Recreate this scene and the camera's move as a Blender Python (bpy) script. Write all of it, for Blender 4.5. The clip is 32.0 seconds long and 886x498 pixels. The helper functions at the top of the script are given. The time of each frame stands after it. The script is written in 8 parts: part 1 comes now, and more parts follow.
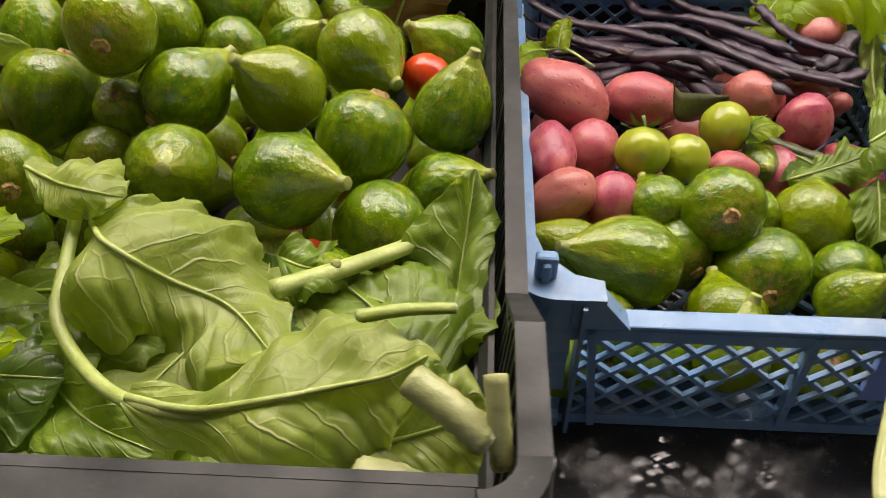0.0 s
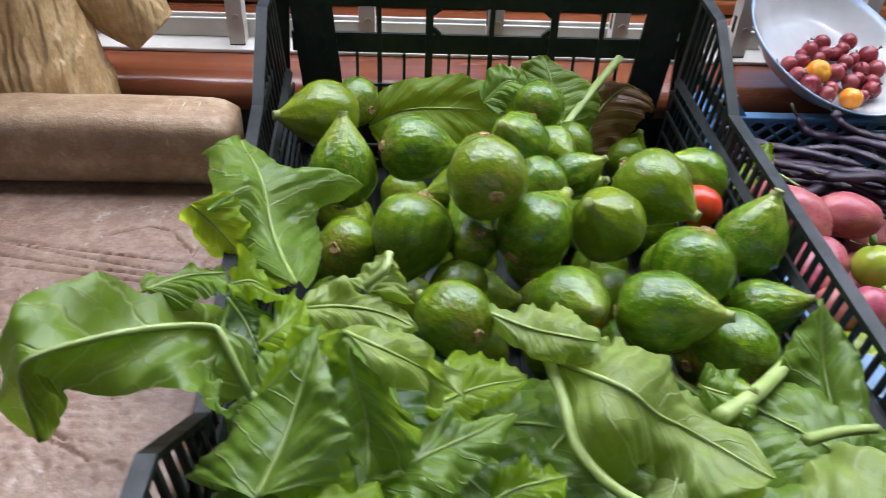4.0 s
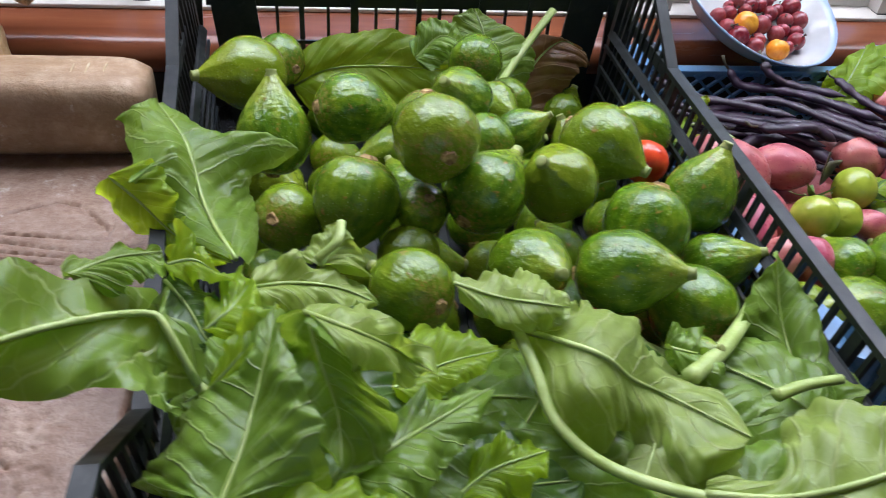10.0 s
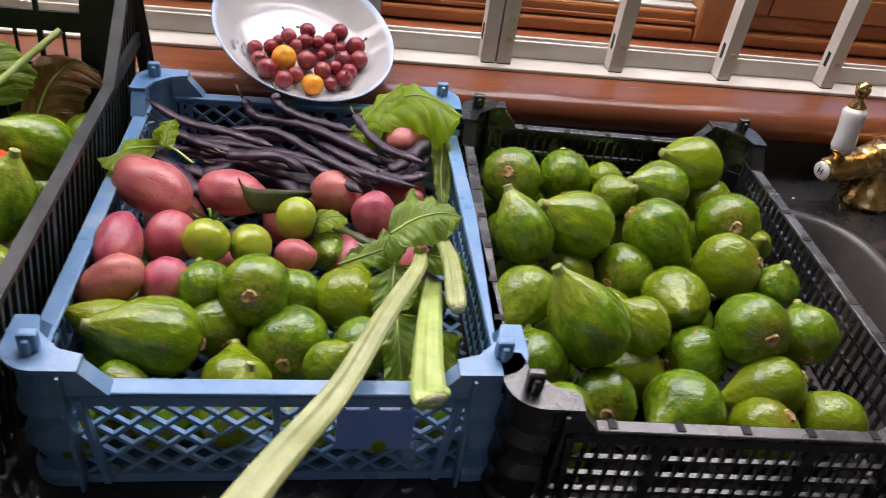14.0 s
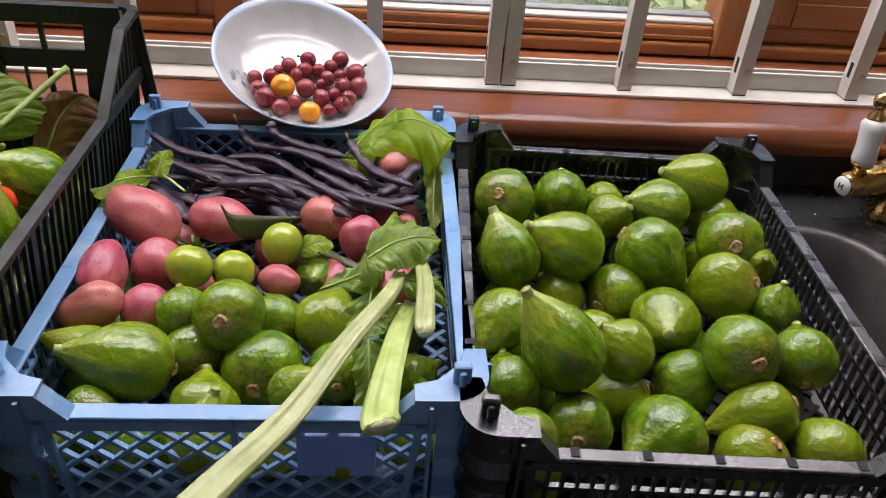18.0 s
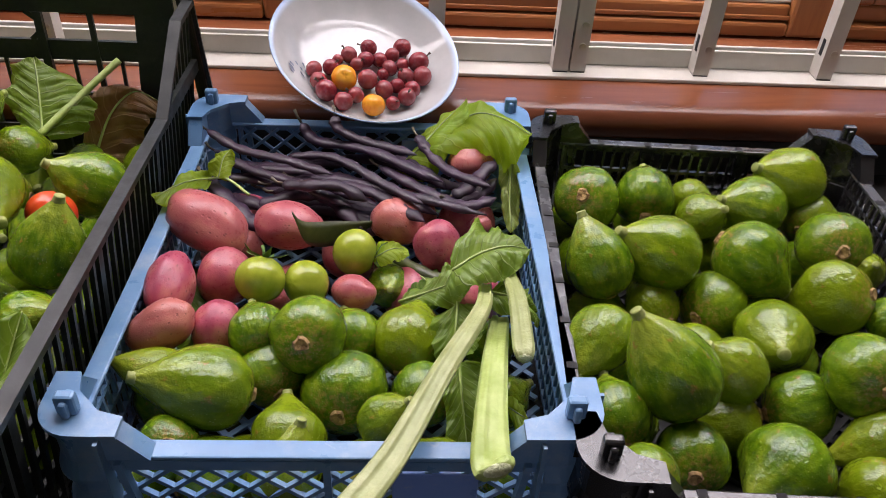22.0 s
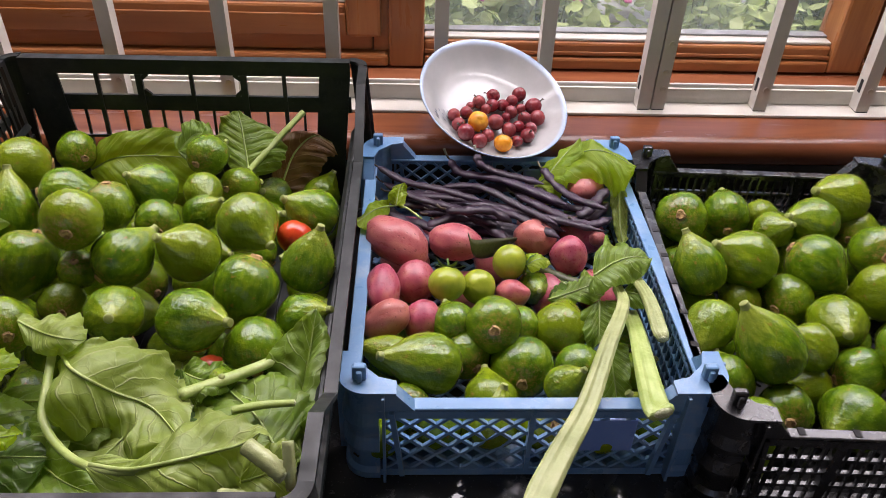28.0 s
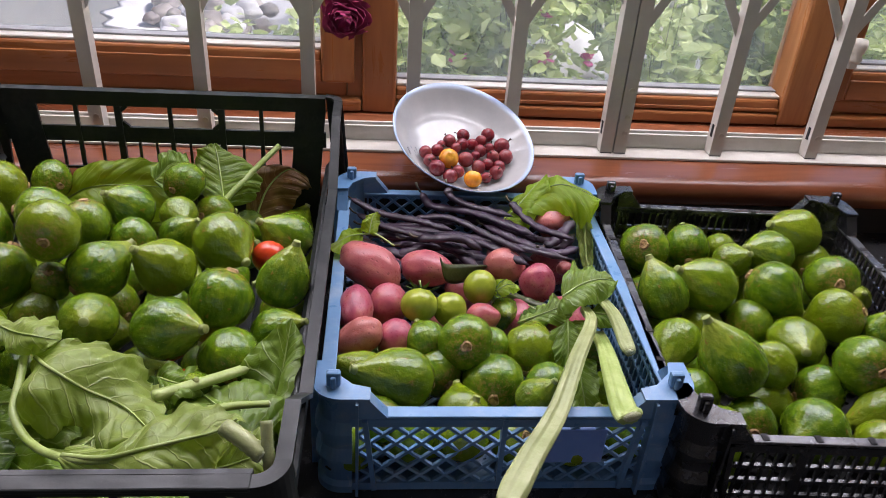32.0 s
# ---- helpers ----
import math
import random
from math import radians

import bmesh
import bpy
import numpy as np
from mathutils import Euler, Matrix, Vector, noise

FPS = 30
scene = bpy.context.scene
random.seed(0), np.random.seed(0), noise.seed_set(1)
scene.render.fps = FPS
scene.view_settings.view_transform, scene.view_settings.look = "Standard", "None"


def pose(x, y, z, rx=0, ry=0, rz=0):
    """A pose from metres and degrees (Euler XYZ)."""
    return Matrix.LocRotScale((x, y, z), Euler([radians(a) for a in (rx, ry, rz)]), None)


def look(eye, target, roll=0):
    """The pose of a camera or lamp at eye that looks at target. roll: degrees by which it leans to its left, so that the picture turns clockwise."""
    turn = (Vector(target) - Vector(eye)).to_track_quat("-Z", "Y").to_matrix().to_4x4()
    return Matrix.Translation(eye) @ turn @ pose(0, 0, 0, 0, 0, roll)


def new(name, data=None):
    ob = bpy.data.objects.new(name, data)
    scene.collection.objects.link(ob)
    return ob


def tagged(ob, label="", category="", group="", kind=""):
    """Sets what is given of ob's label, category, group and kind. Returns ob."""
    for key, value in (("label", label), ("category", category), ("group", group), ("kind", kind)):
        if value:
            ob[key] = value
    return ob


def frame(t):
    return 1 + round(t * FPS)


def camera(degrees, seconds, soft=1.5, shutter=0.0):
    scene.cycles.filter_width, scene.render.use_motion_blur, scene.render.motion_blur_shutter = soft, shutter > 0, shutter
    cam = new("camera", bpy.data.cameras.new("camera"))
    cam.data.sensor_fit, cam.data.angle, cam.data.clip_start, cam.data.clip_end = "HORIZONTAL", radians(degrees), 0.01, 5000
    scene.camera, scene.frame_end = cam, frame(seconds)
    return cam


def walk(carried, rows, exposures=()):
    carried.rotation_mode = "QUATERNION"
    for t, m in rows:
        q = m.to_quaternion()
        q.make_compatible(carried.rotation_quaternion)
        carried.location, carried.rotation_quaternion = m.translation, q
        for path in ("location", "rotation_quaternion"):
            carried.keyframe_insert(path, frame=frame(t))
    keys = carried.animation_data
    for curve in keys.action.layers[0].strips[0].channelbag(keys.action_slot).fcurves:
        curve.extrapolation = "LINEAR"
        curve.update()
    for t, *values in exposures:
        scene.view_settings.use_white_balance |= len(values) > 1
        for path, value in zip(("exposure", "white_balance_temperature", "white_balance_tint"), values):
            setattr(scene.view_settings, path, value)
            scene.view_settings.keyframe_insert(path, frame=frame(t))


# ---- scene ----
cam = camera(60.04, 32.0, soft=0.45, shutter=0.3)
PATH = [
    (0, (-0.1658, -0.2611, 0.3671), (-0.2534, 1.2103, -0.9846), -0.40),
    (0.5, (-0.1281, -0.2855, 0.3971), (-0.3577, 1.2198, -0.8996), -3.22),
    (1, (-0.1785, -0.2985, 0.4263), (-0.4250, 1.2496, -0.8157), -7.46),
    (1.5, (-0.2463, -0.2974, 0.4347), (-0.4036, 1.2619, -0.8079), -8.42),
    (2, (-0.2778, -0.2932, 0.4341), (-0.3466, 1.2806, -0.7980), -7.23),
    (2.5, (-0.3178, -0.2901, 0.4307), (-0.3202, 1.2950, -0.7888), -4.28),
    (3, (-0.3492, -0.2742, 0.4268), (-0.2692, 1.3062, -0.7963), 0.00),
    (3.5, (-0.3653, -0.3002, 0.4327), (-0.2782, 1.2827, -0.7867), 2.31),
    (4, (-0.4151, -0.2796, 0.4315), (-0.3253, 1.2882, -0.8072), 2.80),
    (4.5, (-0.4948, -0.2343, 0.4055), (-0.3723, 1.3066, -0.8635), 3.18),
    (6.5, (-0.5525, -0.2295, 0.3912), (-0.2305, 1.2860, -0.8737), 6.79),
    (7, (-0.5569, -0.2273, 0.4051), (-0.1837, 1.2800, -0.8554), 8.43),
    (7.5, (-0.5657, -0.2371, 0.4187), (-0.1854, 1.2664, -0.8442), 8.75),
    (8, (-0.5661, -0.2406, 0.4226), (-0.1959, 1.2648, -0.8410), 8.23),
    (8.5, (-0.5632, -0.2419, 0.4200), (-0.2043, 1.2646, -0.8455), 7.45),
    (9, (-0.5398, -0.2391, 0.4175), (-0.1976, 1.2665, -0.8537), 6.07),
    (9.5, (-0.4943, -0.2335, 0.4077), (-0.1545, 1.2552, -0.8839), 5.48),
    (10, (-0.4354, -0.2547, 0.4133), (-0.1187, 1.2333, -0.8850), 6.05),
    (10.5, (-0.3615, -0.2847, 0.4169), (-0.0782, 1.2174, -0.8728), 5.96),
    (11, (-0.3004, -0.3132, 0.4205), (-0.0296, 1.2078, -0.8496), 5.51),
    (11.5, (-0.2547, -0.3257, 0.4256), (0.0376, 1.2136, -0.8174), 5.69),
    (12, (-0.2139, -0.3353, 0.4320), (0.1111, 1.2253, -0.7759), 6.18),
    (12.5, (-0.1583, -0.3194, 0.4465), (0.2003, 1.2585, -0.7290), 7.00),
    (13, (-0.1099, -0.2829, 0.4340), (0.2571, 1.3065, -0.7232), 7.69),
    (13.5, (-0.0523, -0.2795, 0.4331), (0.3019, 1.3131, -0.7238), 8.30),
    (14, (0.0259, -0.3213, 0.4305), (0.3422, 1.2628, -0.7487), 8.83),
    (14.5, (0.0930, -0.3076, 0.4320), (0.3124, 1.2757, -0.7701), 7.27),
    (16.5, (0.1150, -0.3145, 0.4250), (0.2841, 1.3172, -0.7191), 4.63),
    (17, (0.1112, -0.3122, 0.4212), (0.2866, 1.3206, -0.7203), 4.95),
    (17.5, (0.1045, -0.3142, 0.4192), (0.2721, 1.3184, -0.7239), 4.93),
    (18, (0.0909, -0.3222, 0.4325), (0.2413, 1.3121, -0.7105), 4.56),
    (18.5, (0.0787, -0.3249, 0.4390), (0.2091, 1.3080, -0.7085), 4.09),
    (19, (0.0827, -0.3259, 0.4395), (0.2000, 1.3008, -0.7182), 3.69),
    (19.5, (0.0766, -0.3018, 0.4331), (0.1894, 1.3155, -0.7381), 3.38),
    (20, (0.0828, -0.2790, 0.4371), (0.2048, 1.3267, -0.7490), 3.42),
    (20.5, (0.0673, -0.2818, 0.4349), (0.1965, 1.3139, -0.7639), 3.59),
    (21, (0.0498, -0.2704, 0.4256), (0.1793, 1.3198, -0.7804), 3.77),
    (21.5, (0.0436, -0.2675, 0.4291), (0.1642, 1.3222, -0.7785), 3.75),
    (22, (0.0430, -0.2691, 0.4275), (0.1472, 1.3239, -0.7773), 3.43),
    (22.5, (0.0481, -0.2746, 0.4273), (0.1350, 1.3223, -0.7736), 2.94),
    (23, (0.0447, -0.2776, 0.4287), (0.1154, 1.3233, -0.7681), 2.54),
    (23.5, (0.0389, -0.2781, 0.4294), (0.0915, 1.3257, -0.7643), 2.33),
    (24, (0.0341, -0.2724, 0.4261), (0.0679, 1.3294, -0.7710), 2.32),
    (24.5, (0.0294, -0.2626, 0.4204), (0.0481, 1.3356, -0.7819), 2.41),
    (25, (0.0212, -0.2490, 0.4183), (0.0341, 1.3457, -0.7886), 2.60),
    (25.5, (-0.0023, -0.2617, 0.4347), (0.0041, 1.3348, -0.7699), 2.50),
    (26, (-0.0037, -0.3338, 0.4569), (0.0070, 1.2667, -0.7423), 2.44),
    (26.5, (-0.0305, -0.3928, 0.4938), (-0.0107, 1.2156, -0.6949), 2.31),
    (28.5, (-0.0952, -0.4096, 0.5430), (0.0065, 1.1833, -0.6621), 2.48),
    (29, (-0.0889, -0.4225, 0.5487), (0.0341, 1.1796, -0.6422), 3.13),
    (29.5, (-0.0822, -0.4108, 0.5276), (0.0570, 1.2095, -0.6366), 3.64),
    (30, (-0.0839, -0.4217, 0.5112), (0.0623, 1.2228, -0.6176), 3.86),
    (30.5, (-0.0871, -0.4301, 0.5034), (0.0639, 1.2392, -0.5878), 3.95),
    (31, (-0.0904, -0.4386, 0.5059), (0.0647, 1.2518, -0.5518), 3.94),
    (31.5, (-0.0947, -0.4433, 0.5050), (0.0665, 1.2576, -0.5348), 3.98),
    (32, (-0.0992, -0.4461, 0.5053), (0.0681, 1.2569, -0.5300), 3.96),
]
walk(cam, [(t, look(eye, target, roll)) for t, eye, target, roll in PATH], exposures=((0, 0.88, 7500, 20), (1.2, 0.9, 6500, 16), (3, 0.9, 5650, 15), (9, 0.88, 5400, 16), (12, 0.82, 6200, 20), (14, 0.78, 6500, 23), (18, 0.77, 6400, 22), (24, 0.65, 6550, 25), (26, 0.72, 6600, 25), (30, 0.76, 6250, 25), (32, 0.62, 6150, 24)))

# ---- world, sun and large lights ----
world = bpy.data.worlds.new("sky")
scene.world = world
world.use_nodes = True
wn = world.node_tree
sky = wn.nodes.new("ShaderNodeTexSky")
sky.sky_type, sky.sun_disc = "NISHITA", False
sky.sun_elevation, sky.sun_rotation = radians(50), radians(98)
wn.links.new(sky.outputs["Color"], wn.nodes["Background"].inputs["Color"])
wn.nodes["Background"].inputs["Strength"].default_value = 0.15
sun = new("sun", bpy.data.lights.new("sun", "SUN"))
sun.data.energy, sun.data.angle, sun.data.color = 4.6, radians(12), (1.0, 0.96, 0.9)
sun.matrix_world = look((2.2, -0.3, 2.62), (0, 0, 0))


def area(name, eye, target, w, h, power, tint):
    ob = new(name, bpy.data.lights.new(name, "AREA"))
    ob.data.shape, ob.data.size, ob.data.size_y, ob.data.energy, ob.data.color = "RECTANGLE", w, h, power, tint
    ob.matrix_world = look(eye, target)
    return ob


area("window_daylight", (-0.05, 0.585, 0.93), (-0.05, 0.0, 0.2), 2.0, 0.62, 24, (1.0, 0.985, 0.96))
# added fill lamp before an unseen, assumed opening, to brighten the fronts
area("room_window_daylight", (-0.6, -2.6, 1.15), (-0.1, 0, 0.1), 2.2, 0.6, 0.5, (1.0, 0.92, 0.8))

# ---- materials ----
class Mat:
    """A node material with a Principled shader and small helpers."""

    def __init__(self, name, rough=0.5, metal=0.0, spec=0.5):
        self.m = bpy.data.materials.new(name)
        self.m.use_nodes = True
        self.t = self.m.node_tree
        self.b = self.t.nodes["Principled BSDF"]
        self.b.inputs["Roughness"].default_value = rough
        self.b.inputs["Metallic"].default_value = metal
        self.b.inputs["Specular IOR Level"].default_value = spec
        self.co = self.t.nodes.new("ShaderNodeTexCoord")

    def link(self, a, b):
        self.t.links.new(a, b)

    def coords(self, scale=(1, 1, 1), src="Object"):
        mp = self.t.nodes.new("ShaderNodeMapping")
        mp.inputs["Scale"].default_value = scale
        self.link(self.co.outputs[src], mp.inputs["Vector"])
        return mp.outputs["Vector"]

    def noise(self, scale, detail=4.0, rough=0.55, vec=None, dist=0.0):
        n = self.t.nodes.new("ShaderNodeTexNoise")
        n.inputs["Scale"].default_value, n.inputs["Detail"].default_value = scale, detail
        n.inputs["Roughness"].default_value, n.inputs["Distortion"].default_value = rough, dist
        self.link(vec or self.co.outputs["Object"], n.inputs["Vector"])
        return n.outputs["Fac"]

    def voronoi(self, scale, vec=None, feature="F1", out="Distance"):
        n = self.t.nodes.new("ShaderNodeTexVoronoi")
        n.feature = feature
        n.inputs["Scale"].default_value = scale
        self.link(vec or self.co.outputs["Object"], n.inputs["Vector"])
        return n.outputs[out]

    def wave(self, scale, distortion, vec=None, direction="X", detail=3.0):
        n = self.t.nodes.new("ShaderNodeTexWave")
        n.bands_direction = direction
        n.inputs["Scale"].default_value, n.inputs["Distortion"].default_value = scale, distortion
        n.inputs["Detail"].default_value = detail
        self.link(vec or self.co.outputs["Object"], n.inputs["Vector"])
        return n.outputs["Fac"]

    def ramp(self, fac, *stops):
        r = self.t.nodes.new("ShaderNodeValToRGB")
        el = r.color_ramp.elements
        while len(el) < len(stops):
            el.new(0.5)
        for e, (p, c) in zip(el, stops):
            e.position = p
            e.color = (*c, 1) if len(c) == 3 else c
        self.link(fac, r.inputs["Fac"])
        return r.outputs["Color"]

    def grey(self, fac, lo, hi, a=0.0, b=1.0):
        n = self.t.nodes.new("ShaderNodeMapRange")
        for key, v in (("From Min", lo), ("From Max", hi), ("To Min", a), ("To Max", b)):
            n.inputs[key].default_value = v
        self.link(fac, n.inputs["Value"])
        return n.outputs["Result"]

    def mix(self, fac, a, b, mode="MIX"):
        n = self.t.nodes.new("ShaderNodeMix")
        n.data_type, n.blend_type = "RGBA", mode
        for key, v in ((0, fac), (6, a), (7, b)):
            if isinstance(v, bpy.types.NodeSocket):
                self.link(v, n.inputs[key])
            elif key == 0:
                n.inputs[key].default_value = v
            else:
                n.inputs[key].default_value = (*v, 1)
        return n.outputs[2]

    def random(self):
        return self.t.nodes.new("ShaderNodeObjectInfo").outputs["Random"]

    def axis(self, which="Z", src="Object"):
        n = self.t.nodes.new("ShaderNodeSeparateXYZ")
        self.link(self.co.outputs[src], n.inputs["Vector"])
        return n.outputs[which]

    def color(self, c):
        if isinstance(c, bpy.types.NodeSocket):
            self.link(c, self.b.inputs["Base Color"])
        else:
            self.b.inputs["Base Color"].default_value = (*c, 1)
        return self

    def rough(self, fac, a, b, lo=0.3, hi=0.7):
        self.link(self.grey(fac, lo, hi, a, b), self.b.inputs["Roughness"])
        return self

    def bump(self, fac, strength, distance):
        n = self.t.nodes.new("ShaderNodeBump")
        n.inputs["Strength"].default_value, n.inputs["Distance"].default_value = strength, distance
        self.link(fac, n.inputs["Height"])
        if self.b.inputs["Normal"].links:
            self.link(self.b.inputs["Normal"].links[0].from_socket, n.inputs["Normal"])
        self.link(n.outputs["Normal"], self.b.inputs["Normal"])
        return self


def fig_skin():
    m = Mat("fig_skin", 0.2, 0.0, 0.5)
    m.b.inputs["Coat Weight"].default_value, m.b.inputs["Coat Roughness"].default_value = 0.15, 0.06
    streak = m.noise(3.2, 4, 0.6, m.coords((1, 1, 0.35)))
    base = m.ramp(streak, (0.3, (0.045, 0.118, 0.002)), (0.5, (0.105, 0.198, 0.003)), (0.7, (0.2, 0.29, 0.006)))
    base = m.mix(m.grey(m.noise(1.2, 3), 0.42, 0.68, 0, 0.6), base, (0.03, 0.09, 0.002))
    stripe = m.grey(m.noise(4.5, 2, 0.5, m.coords((1, 1, 0.06))), 0.54, 0.64, 0, 1)
    shoulder = m.grey(m.axis("Z"), 0.3, 1.1, 0, 0.5)
    base = m.mix(m.mix(stripe, (0, 0, 0), shoulder), base, (0.27, 0.335, 0.02))
    base = m.mix(m.grey(m.axis("Z"), 0.8, 1.6, 0, 0.6), base, (0.32, 0.37, 0.04))
    rnd = m.random()
    base = m.mix(m.grey(rnd, 0.3, 1.0, 0.0, 0.6), base, (0.2, 0.25, 0.003))
    # fine pale flecks in the skin, and russet scabs
    fleck = m.voronoi(13.0, m.coords((1, 1, 0.7)))
    base = m.mix(m.grey(fleck, 0.09, 0.17, 0.75, 0.0), base, (0.42, 0.52, 0.14))
    fine = m.voronoi(30.0)
    base = m.mix(m.grey(fine, 0.08, 0.17, 0.35, 0.0), base, (0.33, 0.42, 0.08))
    russet = m.noise(2.6, 7, 0.72)
    base = m.mix(m.grey(russet, 0.6, 0.66, 0, 0.75), base, (0.3, 0.17, 0.03))
    eyeward = m.grey(m.axis("Z"), -0.98, -0.6, 0.8, 0.0)
    base = m.mix(m.mix(m.grey(m.noise(7, 6, 0.75), 0.47, 0.58, 0, 1), (0, 0, 0), eyeward), base, (0.36, 0.21, 0.05))
    m.color(base)
    m.rough(m.noise(6, 5, 0.65), 0.1, 0.26)
    m.bump(m.noise(24, 3, 0.5), 0.25, 0.0012)
    m.bump(m.noise(5, 2, 0.4), 0.3, 0.004)
    m.bump(m.noise(5.0, 3, 0.5, m.coords((1, 1, 0.25))), 0.3, 0.0018)
    return m.m


def simple(name, c1, c2, scale, rough=0.5, metal=0.0, spec=0.5, bump=0.0, bscale=None, dist=0.002, detail=5.0, r2=None):
    m = Mat(name, rough, metal, spec)
    f = m.noise(scale, detail)
    m.color(m.ramp(f, (0.35, c1), (0.65, c2)))
    if r2 is not None:
        m.rough(m.noise(scale * 2.3, 4), rough, r2)
    if bump:
        m.bump(m.noise(bscale or scale * 4, 4), bump, dist)
    return m.m


def plastic(name, dark, light, scuff, rough, spec=0.22):
    m = Mat(name, rough, 0.0, spec)
    base = m.ramp(m.noise(14, 4), (0.3, dark), (0.7, light))
    scratch = m.noise(60, 6, 0.7, m.coords((1, 1, 1)), 1.5)
    base = m.mix(m.grey(scratch, 0.6, 0.72, 0, 0.6), base, scuff)
    base = m.mix(m.grey(m.noise(26, 6, 0.7), 0.5, 0.72, 0, 0.55), base, scuff)
    m.color(base)
    m.rough(m.noise(50, 5), rough * 0.75, min(1, rough * 1.5))
    m.bump(m.noise(120, 3), 0.15, 0.001)
    return m.m


def wood(name, dark, mid, light, along="X", scale=1.0, rough=0.4, bump=0.25, sheen_rough=None):
    m = Mat(name, rough)
    st = {"X": (0.12, 1, 1), "Y": (1, 0.12, 1), "Z": (1, 1, 0.12)}[along]
    v = m.coords(tuple(s * scale for s in st))
    grain = m.noise(42, 8, 0.65, v, 0.6)
    rings = m.noise(9, 3, 0.5, v, 1.2)
    base = m.ramp(rings, (0.3, dark), (0.5, mid), (0.72, light))
    base = m.mix(m.grey(grain, 0.35, 0.7, 0.0, 0.6), base, dark)
    m.color(base)
    m.rough(grain, rough * 0.8, rough * 1.35)
    m.bump(grain, bump, 0.002)
    return m.m


M_FIG = fig_skin()
M_STEM = simple("fig_stem_green", (0.2, 0.25, 0.05), (0.32, 0.34, 0.1), 3, 0.5, bump=0.3, bscale=9, dist=0.001)
M_EYE = simple("fig_eye_brown", (0.14, 0.065, 0.018), (0.55, 0.36, 0.14), 6, 0.8, bump=0.8, bscale=14, dist=0.0015)
M_BLUE = plastic("blue_crate_plastic", (0.1, 0.225, 0.41), (0.155, 0.295, 0.47), (0.32, 0.39, 0.46), 0.33, 0.45)
M_BLACK = plastic("black_crate_plastic", (0.012, 0.012, 0.013), (0.021, 0.021, 0.022), (0.07, 0.07, 0.072), 0.22, 0.8)
# scuffed black plastic made paler: the rims' window reflection put into colour
M_WORN_SHEEN = plastic("worn_black_plastic", (0.03, 0.03, 0.031), (0.055, 0.055, 0.057), (0.15, 0.15, 0.155), 0.24, 0.7)
M_DARK = plastic("dark_green_black_plastic", (0.008, 0.011, 0.01), (0.014, 0.017, 0.016), (0.042, 0.04, 0.039), 0.42, 0.34)
M_SILL = wood("polished_sill_wood", (0.11, 0.03, 0.012), (0.215, 0.068, 0.028), (0.3, 0.108, 0.048), "X", 1.0, 0.22, 0.05)
M_FRAME = wood("orange_window_wood", (0.2, 0.065, 0.018), (0.34, 0.125, 0.036), (0.43, 0.18, 0.06), "X", 1.2, 0.3, 0.1)
M_FRAMEV = wood("orange_window_wood_upright", (0.2, 0.065, 0.018), (0.34, 0.125, 0.036), (0.43, 0.18, 0.06), "Z", 1.2, 0.3, 0.1)
M_WHITE = simple("white_painted_metal", (0.5, 0.47, 0.41), (0.58, 0.55, 0.49), 20, 0.35, bump=0.05, bscale=200)
M_SCREW = simple("screw_steel", (0.45, 0.42, 0.36), (0.6, 0.57, 0.5), 80, 0.35, 0.8)
M_NOTCH = simple("notch_dark", (0.004, 0.004, 0.004), (0.01, 0.01, 0.01), 30, 0.8)
M_WALL = simple("cream_wall_paint", (0.5, 0.45, 0.37), (0.56, 0.51, 0.43), 3, 0.8, bump=0.1, bscale=90)


def granite():
    m = Mat("black_granite", 0.12, 0.0, 0.6)
    sp = m.voronoi(260)
    base = m.mix(m.grey(sp, 0.05, 0.2, 0.5, 0), (0.03, 0.03, 0.031), (0.13, 0.13, 0.13))
    wet = m.noise(22, 6, 0.7)
    m.color(base)
    m.rough(wet, 0.06, 0.3, 0.45, 0.6)
    m.bump(m.grey(m.voronoi(70), 0.0, 0.28, 1, 0), 0.07, 0.002)
    return m.m


M_GRANITE = granite()

# ---- mesh helpers ----
def part(name, bm, material, parent=None, label="", smooth=False):
    me = bpy.data.meshes.new(name)
    bm.normal_update()
    bm.to_mesh(me)
    bm.free()
    if material is not None:
        me.materials.append(material)
    if smooth:
        me.polygons.foreach_set("use_smooth", [True] * len(me.polygons))
    ob = new(name, me)
    ob.parent = parent
    return tagged(ob, label)


def share(name, me, parent, m):
    """One more object on a mesh that exists already."""
    ob = new(name, me)
    ob.parent = parent
    ob.matrix_local = m
    return ob


def thing(name, label, category, m=None, group="", kind=""):
    ob = new(name)
    if m is not None:
        ob.matrix_world = m
    return tagged(ob, label, category, group, kind)


def add_box(bm, x0, y0, z0, x1, y1, z1, bevel=0.0):
    vs = [bm.verts.new((x, y, z)) for x in (x0, x1) for y in (y0, y1) for z in (z0, z1)]
    fs = [bm.faces.new([vs[i] for i in f]) for f in ((0, 1, 3, 2), (4, 6, 7, 5), (0, 4, 5, 1), (2, 3, 7, 6), (0, 2, 6, 4), (1, 5, 7, 3))]
    if bevel:
        bmesh.ops.bevel(bm, geom=list({e for f in fs for e in f.edges}), offset=bevel, segments=2, affect="EDGES", profile=0.5)
    return bm


def box(x0, y0, z0, x1, y1, z1, bevel=0.0):
    return add_box(bmesh.new(), x0, y0, z0, x1, y1, z1, bevel)


